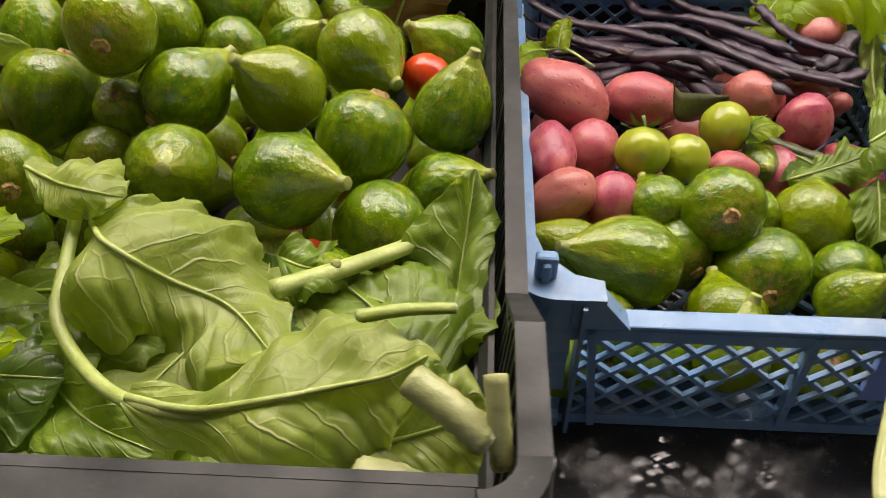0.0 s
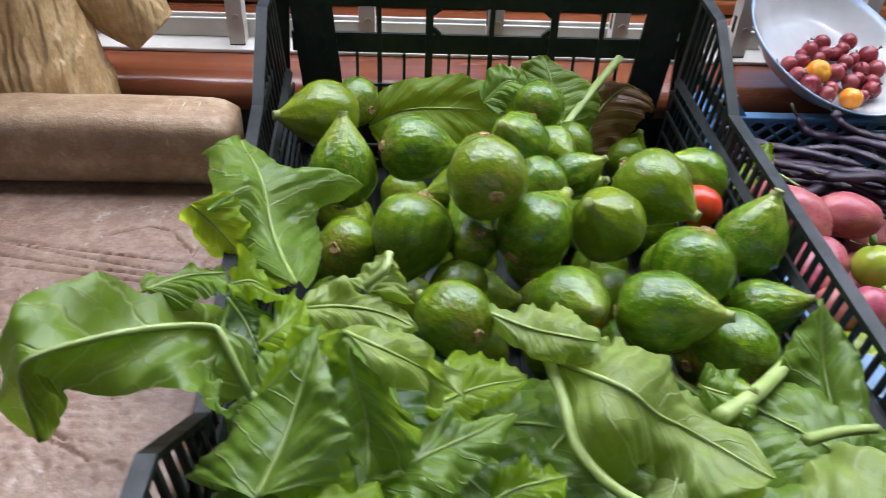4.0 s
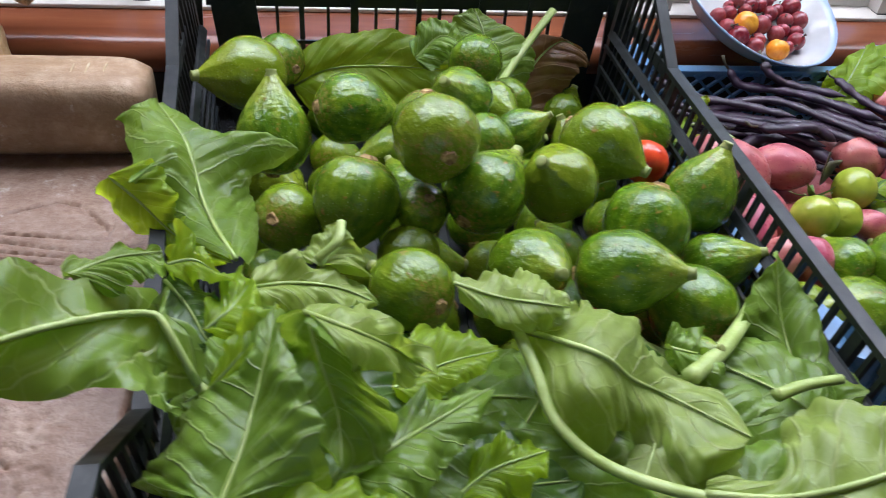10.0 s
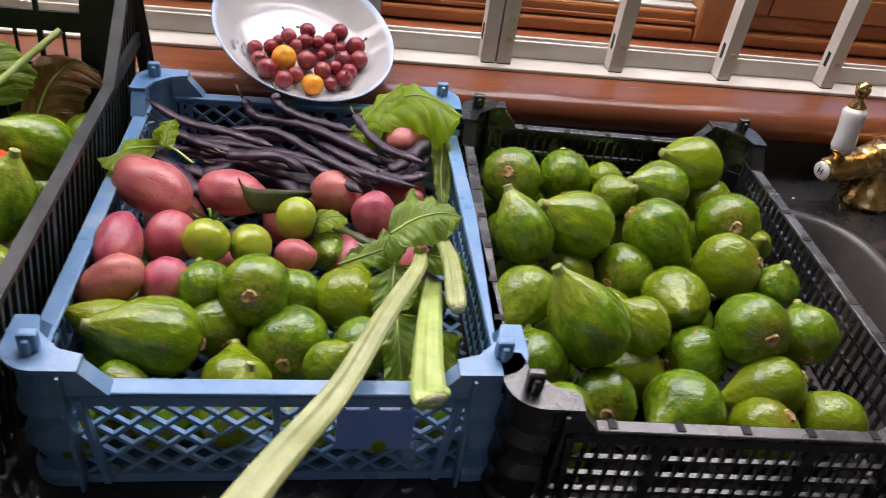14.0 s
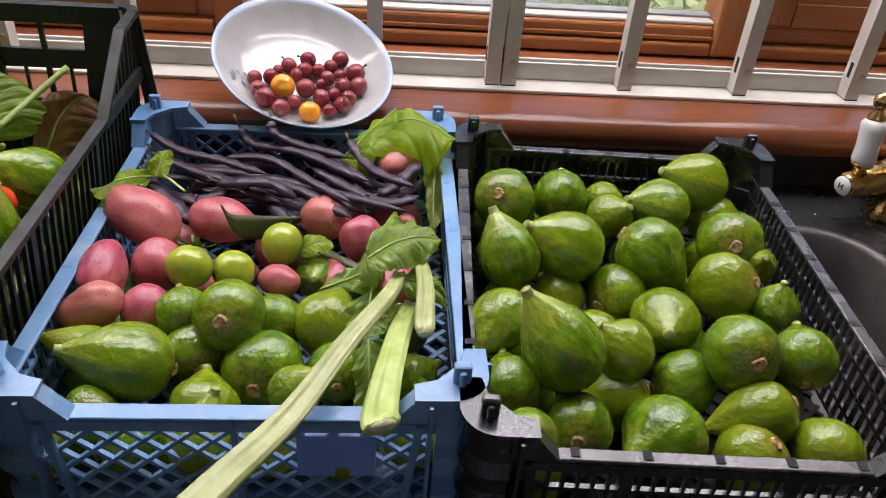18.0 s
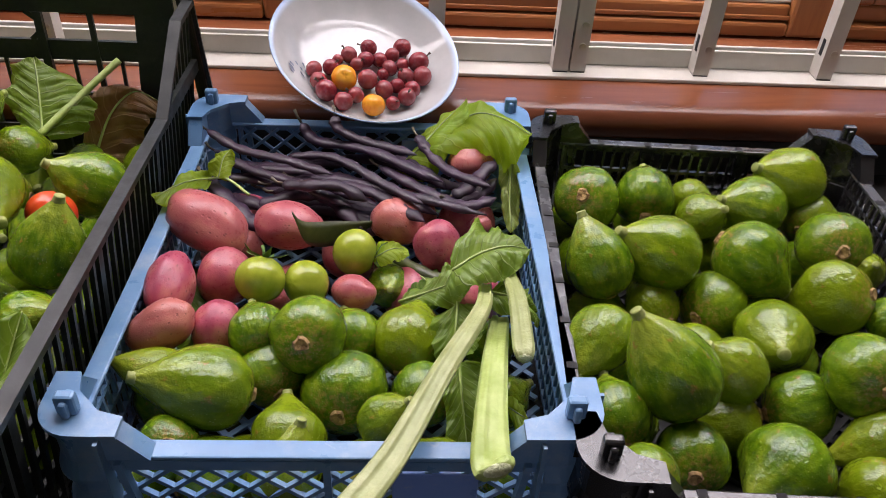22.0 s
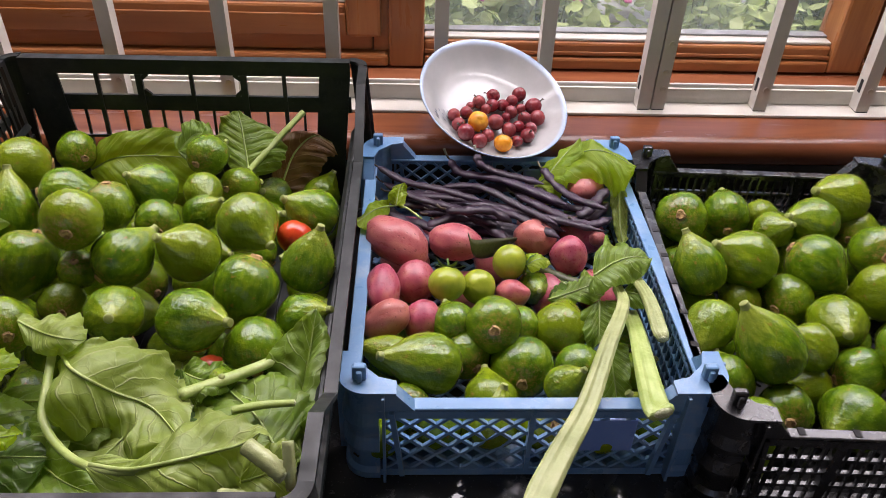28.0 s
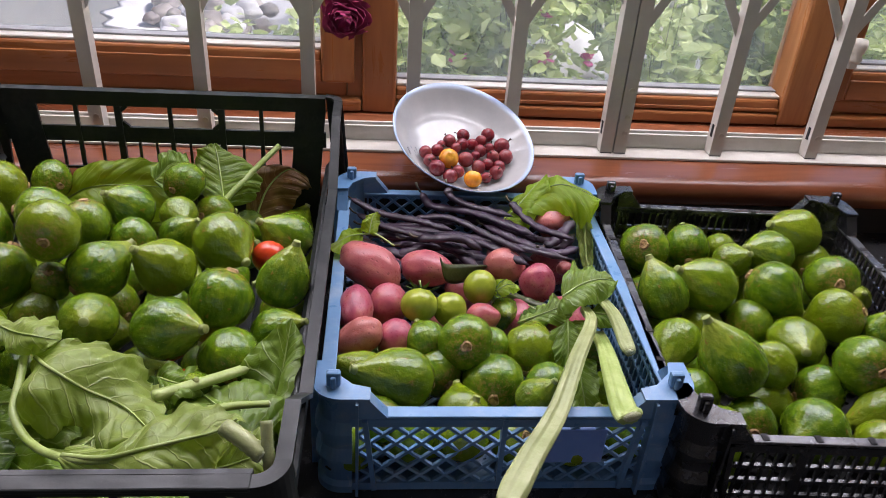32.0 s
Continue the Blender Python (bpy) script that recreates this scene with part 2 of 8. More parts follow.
def add_bar(bm, a, b, w, d, side):
    """A square bar from a to b: w across (in the panel), d deep along side."""
    a, b, side = Vector(a), Vector(b), Vector(side).normalized()
    u = (b - a).normalized()
    v = u.cross(side).normalized()
    vs = []
    for p in (a, b):
        for i, j in ((-1, -1), (1, -1), (1, 1), (-1, 1)):
            vs.append(bm.verts.new(p + v * (i * w / 2) + side * (j * d / 2)))
    for f in ((3, 2, 1, 0), (4, 5, 6, 7), (0, 1, 5, 4), (1, 2, 6, 5), (2, 3, 7, 6), (3, 0, 4, 7)):
        bm.faces.new([vs[i] for i in f])


def lathe(profile, steps=32, bm=None, wobble=None):
    """Turns (radius, height) pairs round z."""
    bm = bm or bmesh.new()
    rings = []
    for r, z in profile:
        ring = []
        for k in range(steps):
            a = 2 * math.pi * k / steps
            rr = r * (wobble(a, z) if wobble else 1)
            ring.append(bm.verts.new((rr * math.cos(a), rr * math.sin(a), z)))
        rings.append(ring)
    for ra, rb in zip(rings, rings[1:]):
        for k in range(steps):
            bm.faces.new((ra[k], ra[(k + 1) % steps], rb[(k + 1) % steps], rb[k]))
    for ring, flip in ((rings[0], True), (rings[-1], False)):
        if sum((v.co - ring[0].co).length for v in ring) > 1e-6:
            bm.faces.new(ring[::-1] if flip else ring)
    return bm


def tube(points, radii, sides=10, squash=1.0, flute=0.0, bm=None, up=(0, 0, 1), cap=True):
    """A tube through points; squash flattens it, flute gives it lengthwise ribs."""
    bm = bm or bmesh.new()
    pts = [Vector(p) for p in points]
    rings = []
    ref = Vector(up)
    for i, p in enumerate(pts):
        d = (pts[min(i + 1, len(pts) - 1)] - pts[max(i - 1, 0)]).normalized()
        s = d.cross(ref)
        s = s.normalized() if s.length > 1e-4 else Vector((1, 0, 0))
        n = s.cross(d).normalized()
        r = radii[i] if hasattr(radii, "__len__") else radii
        ring = []
        for k in range(sides):
            a = 2 * math.pi * k / sides
            rr = r * (1 + (flute if k % 2 else -flute))
            ring.append(bm.verts.new(p + s * (rr * math.cos(a)) + n * (rr * squash * math.sin(a))))
        rings.append(ring)
    for ra, rb in zip(rings, rings[1:]):
        for k in range(sides):
            bm.faces.new((ra[k], ra[(k + 1) % sides], rb[(k + 1) % sides], rb[k]))
    if cap:
        bm.faces.new(rings[0][::-1])
        bm.faces.new(rings[-1])
    return bm


def smooth_path(points, steps=8):
    """A Catmull-Rom line through points."""
    p = [Vector(q) for q in points]
    p = [p[0] * 2 - p[1]] + p + [p[-1] * 2 - p[-2]]
    out = []
    for i in range(1, len(p) - 2):
        for k in range(steps):
            t = k / steps
            a, b, c, d = p[i - 1], p[i], p[i + 1], p[i + 2]
            out.append(0.5 * (2 * b + (c - a) * t + (2 * a - 5 * b + 4 * c - d) * t * t + (3 * b - a - 3 * c + d) * t ** 3))
    out.append(p[-2])
    return out


def toward(axis):
    """The turn that lays z along axis."""
    return Vector(axis).normalized().to_track_quat("Z", "Y").to_matrix().to_4x4()


# ---- the large structure ----
SILL_Z = 0.083
# floor, ceiling and walls out of view are added to close the room
part("floor", box(-2.6, -2.8, -0.95, 2.6, 0.9, -0.9), simple("grey_floor", (0.2, 0.18, 0.16), (0.3, 0.27, 0.24), 4, 0.6))
tagged(bpy.data.objects["floor"], "grey stone kitchen floor under the worktop", "floor", kind="structure")
tagged(part("ceiling", box(-2.6, -2.8, 1.5, 2.6, 0.9, 1.55), M_WALL), "cream painted kitchen ceiling", "ceiling", kind="structure")
tagged(part("wall_west", box(-2.65, -2.8, -0.9, -2.6, 0.9, 1.5), M_WALL), "cream painted side wall", "wall", kind="structure")
tagged(part("wall_east", box(2.6, -2.8, -0.9, 2.65, 0.9, 1.5), M_WALL), "cream painted side wall", "wall", kind="structure")
# unseen wall; its opening is assumed, to let in fill light
back = bmesh.new()
add_box(back, -2.6, -2.8, -0.9, -1.7, -2.7, 1.5)
add_box(back, 0.5, -2.8, -0.9, 2.6, -2.7, 1.5)
add_box(back, -1.7, -2.8, -0.9, 0.5, -2.7, 0.8)
tagged(part("wall_south", back, M_WALL), "unseen cream wall with an added opening for fill light", "wall", kind="structure")
front = bmesh.new()
add_box(front, -2.6, 0.6, -0.9, -1.05, 0.72, 1.5)
add_box(front, 1.05, 0.6, -0.9, 2.6, 0.72, 1.5)
add_box(front, -1.05, 0.6, 1.3, 1.05, 0.72, 1.5)
add_box(front, -1.05, 0.6, -0.9, 1.05, 0.72, 0.04)
add_box(front, -2.6, 0.45, -0.9, 2.6, 0.6, 0.045)
tagged(part("wall_north", front, simple("dark_upstand", (0.012, 0.012, 0.012), (0.03, 0.028, 0.026), 9, 0.5)),
       "dark wall below and round the kitchen window", "wall", kind="structure")


def sink_outline(grow=0.0, steps=10):
    """The rounded rectangle of the basin's mouth, anticlockwise."""
    x0, x1, y0, y1, r = 0.31 - grow, 0.606 + grow, -0.01 - grow, 0.347 + grow, 0.075 + grow
    out = []
    for cx, cy, a0 in ((x1 - r, y1 - r, 0), (x0 + r, y1 - r, 90), (x0 + r, y0 + r, 180), (x1 - r, y0 + r, 270)):
        for k in range(steps + 1):
            a = radians(a0 + 90 * k / steps)
            out.append((cx + r * math.cos(a), cy + r * math.sin(a)))
    return out


def worktop():
    bm = bmesh.new()
    x0, x1, y0, y1 = 0.2, 0.72, -0.1, 0.43
    add_box(bm, -2.6, -0.36, -0.04, x0, 0.452, 0.0)
    add_box(bm, x1, -0.36, -0.04, 2.6, 0.452, 0.0)
    add_box(bm, x0, y1, -0.04, x1, 0.452, 0.0)
    add_box(bm, x0, -0.36, -0.04, x1, y0, 0.0)
    ring = sink_outline()
    cx, cy = 0.458, 0.168
    inner, outer = [], []
    for x, y in ring:
        c, sn = x - cx, y - cy
        t = min(((x1 if c > 0 else x0) - cx) / (c or 1e-9), ((y1 if sn > 0 else y0) - cy) / (sn or 1e-9))
        inner.append(bm.verts.new((x, y, 0)))
        outer.append(bm.verts.new((cx + t * c, cy + t * sn, 0)))
    n = len(ring)
    for k in range(n):
        bm.faces.new((inner[k], outer[k], outer[(k + 1) % n], inner[(k + 1) % n]))
    for px, py in ((x0, y0), (x1, y0), (x0, y1), (x1, y1)):
        near = sorted(range(n), key=lambda k: (outer[k].co - Vector((px, py, 0))).length)
        a = next(k for k in near if abs(outer[k].co.x - px) < 1e-6)
        b = next(k for k in near if abs(outer[k].co.y - py) < 1e-6)
        bm.faces.new((bm.verts.new((px, py, 0)), outer[a], outer[b]))
    bmesh.ops.recalc_face_normals(bm, faces=bm.faces)
    ob = part("worktop", bm, M_GRANITE)
    return tagged(ob, "wet glossy black granite worktop with water drops", "worktop", kind="structure")


worktop()
tagged(part("wall_under_worktop", box(-2.6, -0.33, -0.9, 2.6, -0.31, -0.041), M_WALL), "plain cream panel closing the space under the worktop", "wall", kind="structure")


def sill():
    bm = bmesh.new()
    prof = [(0.66, 0.0435)]
    n = 10
    for k in range(n + 1):
        a = -math.pi / 2 - math.pi * k / n
        prof.append((0.442 + 0.0198 * math.cos(a), 0.0633 + 0.0198 * math.sin(a)))
    prof.append((0.66, SILL_Z))
    ends = []
    for x in (-1.3, 1.3):
        ends.append([bm.verts.new((x, y, z)) for y, z in prof])
    k = len(prof)
    for i in range(k):
        bm.faces.new((ends[0][i], ends[0][(i + 1) % k], ends[1][(i + 1) % k], ends[1][i]))
    bm.faces.new(ends[0][::-1])
    bm.faces.new(ends[1])
    ob = part("window_sill", bm, M_SILL, smooth=False)
    for f in ob.data.polygons:
        f.use_smooth = True
    ob.data.set_sharp_from_angle(angle=radians(40))
    return tagged(ob, "polished reddish-brown wooden window sill with a rounded nose", "window sill", kind="structure")


sill()


def window_bay(name, x0, x1, z0, z1, frame_w, label, fixed=False):
    """A casement: four bevelled frame bars round one pane."""
    w = thing(name, label, "window", kind="structure")
    y0, y1 = 0.635, 0.69
    foot = max(z0 - 0.045, 0.1038)
    part("frame_bar", box(x0 + 0.0005, y0, foot, x1 - 0.0005, y1, z0, 0.004), M_FRAME, w)
    part("frame_moulding", box(x0 + 0.0005, y0 - 0.0035, foot + 0.002, x1 - 0.0005, y0 - 0.0003, z0 - 0.012, 0.0014), M_FRAME, w)
    part("frame_bar", box(x0 + 0.0005, y0, z1, x1 - 0.0005, y1, z1 + 0.05, 0.006), M_FRAME, w)
    low_end = 0.0845 if fixed else foot
    part("frame_stile", box(x0 - frame_w, y0 - 0.005, low_end, x0, y1, z1 + 0.05, 0.005), M_FRAMEV, w)
    part("frame_stile", box(x1, y0 - 0.005, low_end, x1 + frame_w, y1, z1 + 0.05, 0.005), M_FRAMEV, w)
    part("glazing_bead", box(x0 + 0.0005, y0 + 0.005, z0 + 0.0005, x1 - 0.0005, y1 - 0.01, z0 + 0.005, 0.0015), M_WHITE, w, "pale spacer bar at the foot of the glass")
    part("glazing_gasket", box(x0 + 0.0005, y0 + 0.022, z0 + 0.0055, x1 - 0.0005, y1 - 0.014, z0 + 0.0085, 0.001), M_GASKET, w, "grey rubber gasket under the glass")
    g = part("pane", box(x0, 0.672, z0 + 0.009, x1, 0.676, z1), M_GLASS, w)
    g.visible_shadow = False
    return w


def glass():
    m = Mat("window_glass", 0.0)
    m.b.inputs["Transmission Weight"].default_value = 1.0
    m.b.inputs["IOR"].default_value = 1.05
    dust = m.noise(160, 3, 0.7)
    m.rough(dust, 0.0, 0.04, 0.5, 0.8)
    m.color((0.97, 0.98, 0.98))
    haze = m.t.nodes.new("ShaderNodeBsdfTranslucent")
    haze.inputs["Color"].default_value = (0.85, 0.86, 0.86, 1)
    film = m.t.nodes.new("ShaderNodeMixShader")
    m.link(m.grey(m.noise(9, 6, 0.7), 0.3, 0.75, 0.04, 0.2), film.inputs["Fac"])
    m.link(m.b.outputs["BSDF"], film.inputs[1])
    m.link(haze.outputs["BSDF"], film.inputs[2])
    m.link(film.outputs["Shader"], m.t.nodes["Material Output"].inputs["Surface"])
    return m.m


M_GLASS = glass()
M_GASKET = simple("grey_gasket", (0.2, 0.2, 0.2), (0.3, 0.3, 0.3), 30, 0.6)
window_bay("window_1", -0.66, -0.186, 0.172, 1.2, 0.048, "opening casement window in an orange-brown wooden frame")
window_bay("window_2", -0.078, 0.508, 0.1235, 1.2, 0.05, "fixed window pane in an orange-brown wooden frame", True)
window_bay("window_3", 0.605, 0.98, 0.172, 1.2, 0.04, "opening casement window in an orange-brown wooden frame")
rails = bmesh.new()
for xa, xb in ((-1.05, -0.1285), (-0.0775, 0.5075), (0.5585, 1.05)):
    add_box(rails, xa, 0.6285, 0.0855, xb, 0.7, 0.103, 0.004)
tagged(part("window_frame_foot", rails, M_FRAME), "orange-brown wooden foot of the window frame", "window frame", kind="structure")
low = bmesh.new()
add_box(low, -0.71, 0.642, 0.1035, -0.15, 0.7, 0.129, 0.004)
add_box(low, 0.565, 0.642, 0.1035, 1.05, 0.7, 0.126, 0.004)
add_box(low, -0.149, 0.645, 0.1035, -0.1285, 0.7, 1.2)
add_box(low, -0.71, 0.66, 1.25, 1.05, 0.7, 1.3)
add_box(low, -1.05, 0.642, 0.1035, -0.712, 0.7, 1.3)
tagged(part("window_frame_rail", low, M_FRAME), "orange-brown wooden fixed rails of the window frame", "window frame", kind="structure")

# ---- security grille ----
def grille():
    g = thing("security_grille", "white folding lattice security grille behind the sill", "security grille")
    part("bottom_track", box(-1.05, 0.4905, SILL_Z + 0.0005, 1.05, 0.548, SILL_Z + 0.0045, 0.001), M_WHITE, g)
    part("track_face", box(-1.05, 0.5225, SILL_Z + 0.005, 1.05, 0.5265, SILL_Z + 0.0252, 0.0008), M_WHITE, g)
    part("track_rear_face", box(-1.05, 0.541, SILL_Z + 0.005, 1.05, 0.545, SILL_Z + 0.0235, 0.0008), M_WHITE, g)
    # U-shaped uprights, open to the back
    w, d, h = 0.0168, 0.0195, 1.1
    bm = bmesh.new()
    outline = ((0, d), (0, 0), (w, 0), (w, d), (w - 0.0016, d), (w - 0.0016, 0.0016), (0.0016, 0.0016), (0.0016, d))
    lo, hi = ([bm.verts.new((x, y, z)) for x, y in outline] for z in (0.0, h))
    bm.faces.new(lo[::-1])
    bm.faces.new(hi)
    for k in range(8):
        bm.faces.new((lo[k], lo[(k + 1) % 8], hi[(k + 1) % 8], hi[k]))
    foot_z = SILL_Z + 0.0055
    up_me = None
    xs = (-0.608, -0.4705, -0.3345, -0.2008, -0.067, 0.0645, 0.1995, 0.2185, 0.354, 0.4918, 0.6292, 0.767, 0.904)
    for x in xs:
        if up_me is None:
            ob = part("upright", bm, M_WHITE, g)
            ob.matrix_local = pose(x, 0.502, foot_z)
            up_me = ob.data
        else:
            ob = share("upright", up_me, g, pose(x, 0.502, foot_z))
        if x != 0.1995:
            for z in (0.029,) if x != 0.2185 else (0.028, 0.051, 0.0885):
                sc = part("screw", lathe([(0.0, -0.0018), (0.0012, -0.0021), (0.0034, -0.0016), (0.0038, -0.0005), (0.0038, 0.001)], 14), M_SCREW, ob)
                sc.matrix_local = pose(0.0098, -0.0004, z, 90)
        foot = part("foot_cap", box(0.0006, -0.0008, -0.0028, w - 0.0006, 0.012, -0.0002), M_NOTCH, ob, "dark plastic foot cap")
        slot = part("notch", box(-0.0006, 0.0065, 0.024, 0.0006, 0.0125, 0.042, 0.0004), M_NOTCH, ob, "dark slot in the upright's side")
    lat = bmesh.new()
    add_bar(lat, (0, 0, 0), (0.069, 0, 0.12), 0.0115, 0.0025, (0, 1, 0))
    first = part("lattice_strip", lat, M_WHITE, g)
    first.matrix_local = pose(xs[0] + 0.008, 0.512, 0.247)
    for x in xs:
        if x == 0.1995:
            continue
        for flip in (1, -1):
            for z in (0.247, 0.487, 0.727):
                m = pose(x + 0.008, 0.512 if flip > 0 else 0.5155, z) @ Matrix.Diagonal((flip, 1, 1, 1))
                share("lattice_strip", first.data, g, m)
                m = pose(x + 0.008, 0.5125 if flip > 0 else 0.516, z + 0.24) @ Matrix.Diagonal((flip, 1, -1, 1))
                share("lattice_strip", first.data, g, m)
    bpy.data.objects.remove(first)
    return g


grille()

# ---- crates ----
def clip_diag(W, H, c, s):
    """The piece of the line z = s * x + c inside the panel W x H."""
    pts = []
    for x in (0.0, W):
        z = s * x + c
        if -1e-9 <= z <= H + 1e-9:
            pts.append((x, z))
    for z in (0.0, H):
        x = (z - c) / s
        if 1e-9 < x < W - 1e-9:
            pts.append((x, z))
    return pts[:2] if len(pts) >= 2 else None


def diamond(bm, x0, x1, z0, z1, y, pitch, w, d, slope=0.95, skip=None):
    """A diagonal lattice panel in the plane y."""
    W, H = x1 - x0, z1 - z0
    for s, off in ((slope, 0.0), (-slope, 0.0005)):
        n = int((W * slope + H) / pitch) + 3
        for k in range(-n, n):
            got = clip_diag(W, H, k * pitch + (0.0 if s > 0 else H * 0.5), s)
            if not got or math.dist(*got) < 0.004:
                continue
            (ax, az), (bx, bz) = got
            add_bar(bm, (x0 + ax, y + off, z0 + az), (x0 + bx, y + off, z0 + bz), w, d, (0, 1, 0))


def slots(bm, y0, y1, z0, z1, x, pitch, rows, w, d, along="y"):
    """A panel of upright slots: thin bars and cross bars in the plane x (or y)."""
    n = max(1, round((y1 - y0) / pitch))
    for k in range(n + 1):
        q = y0 + (y1 - y0) * k / n
        if along == "y":
            add_box(bm, x - d / 2, q - w / 2, z0, x + d / 2, q + w / 2, z1)
        else:
            add_box(bm, q - w / 2, x - d / 2, z0, q + w / 2, x + d / 2, z1)
    for z in rows:
        e = d / 2 + 0.0004
        if along == "y":
            add_box(bm, x - e, y0, z - 0.0016, x + e, y1, z + 0.0016)
        else:
            add_box(bm, y0, x - e, z - 0.0016, y1, x + e, z + 0.0016)


def corner_post(material, parent, m, rim, top, peg_h, label=""):
    """A stepped corner column with its slanting shoulder and a locating peg."""
    bm = bmesh.new()
    out = []
    for r, z in ((0.0205, 0.0), (0.0205, 0.007), (0.0172, 0.011), (0.0172, 0.033), (0.0212, 0.034), (0.0212, 0.0365), (0.0176, 0.047), (0.0176, 0.061), (0.0212, 0.0625), (0.0212, 0.065), (0.018, 0.076), (0.018, top - 0.004), (0.0195, top - 0.0026)):
        ring = []
        for k in range(9):
            a = math.pi + math.pi / 2 * k / 8
            ring.append(bm.verts.new((0.021 + r * math.cos(a), 0.021 + r * math.sin(a), z)))
        ring.append(bm.verts.new((0.030, 0.021 - r, z)))
        ring.append(bm.verts.new((0.030, 0.021 - r + 0.004, z)))
        ring.append(bm.verts.new((0.02, 0.02, z)))
        ring.append(bm.verts.new((0.021 - r + 0.004, 0.030, z)))
        ring.append(bm.verts.new((0.021 - r, 0.030, z)))
        out.append(ring)
    for a, b in zip(out, out[1:]):
        n = len(a)
        for k in range(n):
            bm.faces.new((a[k], a[(k + 1) % n], b[(k + 1) % n], b[k]))
    bm.faces.new(out[0][::-1])
    bm.faces.new(out[-1])
    ob = part("corner_post", bm, material, parent, label)
    ob.matrix_local = m
    deck = bmesh.new()
    edge = [(0.021 + 0.0225 * math.cos(math.pi + math.pi / 16 * k), 0.021 + 0.0225 * math.sin(math.pi + math.pi / 16 * k)) for k in range(9)]
    edge += [(0.044, -0.0015), (0.044, 0.012), (0.03, 0.016), (0.016, 0.03), (0.012, 0.044), (-0.0015, 0.044)]
    lo, hi = ([deck.verts.new((x, y, z)) for x, y in edge] for z in (top - 0.0025, top + 0.0003))
    deck.faces.new(lo[::-1])
    deck.faces.new(hi)
    for k in range(len(edge)):
        deck.faces.new((lo[k], lo[(k + 1) % len(edge)], hi[(k + 1) % len(edge)], hi[k]))
    part("deck", deck, material, ob)
    fin = bmesh.new()
    for axis in (0, 1):
        a, b = ((0.034, 0.001, 0.001), (0.034, 0.001, top - 0.003)) if axis == 0 else ((0.001, 0.034, 0.001), (0.001, 0.034, top - 0.003))
        add_bar(fin, a, b, 0.0022, 0.012, (0, 1, 0) if axis == 0 else (1, 0, 0))
    part("rib", fin, material, ob)
    hole = part("drain_slot", box(-0.0028, -0.0006, -0.0007, 0.0028, 0.0006, 0.0007), M_NOTCH, ob, "small dark drain slot")
    hole.matrix_local = pose(0.0105, 0.0071, 0.022, 0, 12, -37)
    sh = bmesh.new()
    for axis in (0, 1):
        # slanting gusset from the post's top down to the rim
        pts = [(0.029, rim), (0.029, top), (0.043, top - 0.002), (0.058, rim)]
        lo = [sh.verts.new((a, 0.0, z) if axis == 0 else (0.0, a, z)) for a, z in pts]
        hi = [sh.verts.new((a, 0.012, z) if axis == 0 else (0.012, a, z)) for a, z in pts]
        f = [lo, hi[::-1]] + [[lo[(k + 1) % 4], lo[k], hi[k], hi[(k + 1) % 4]] for k in range(4)]
        for q in f:
            sh.faces.new(q)
    bmesh.ops.recalc_face_normals(sh, faces=sh.faces)
    part("shoulder", sh, material, ob)
    pg = bmesh.new()
    add_box(pg, -0.0055, -0.0035, 0, 0.0055, 0.0035, peg_h, 0.0018)
    add_box(pg, -0.0022, -0.0065, 0, 0.0022, 0.0065, peg_h * 0.8, 0.0015)
    p = part("peg", pg, material, ob)
    p.matrix_local = pose(0.0155, 0.0155, top)
    return ob


def split(ob, short="bar", long="rail"):
    """Give every loose bar of a panel an object of its own under it."""
    bm = bmesh.new()
    bm.from_mesh(ob.data)
    seen, islands = set(), []
    for v in bm.verts:
        if v in seen:
            continue
        todo, isl = [v], []
        seen.add(v)
        while todo:
            q = todo.pop()
            isl.append(q)
            for e in q.link_edges:
                o = e.other_vert(q)
                if o not in seen:
                    seen.add(o)
                    todo.append(o)
        islands.append(isl)

    def spans(isl):
        return [max(v.co[k] for v in isl) - min(v.co[k] for v in isl) for k in range(3)]
    islands.sort(key=lambda isl: -sum(q * q for q in spans(isl)))
    meshes = []
    for isl in islands:
        index = {v: i for i, v in enumerate(isl)}
        faces = {f for v in isl for f in v.link_faces}
        me = bpy.data.meshes.new(ob.data.name)
        me.from_pydata([v.co[:] for v in isl], [], [[index[v] for v in f.verts] for f in sorted(faces, key=lambda f: f.index)])
        me.materials.append(ob.data.materials[0])
        meshes.append(me)
    for isl, me in zip(islands[1:], meshes[1:]):
        share(long if max(spans(isl)[:2]) > 0.2 else short, me, ob, Matrix())
    ob.data = meshes[0]
    bm.free()


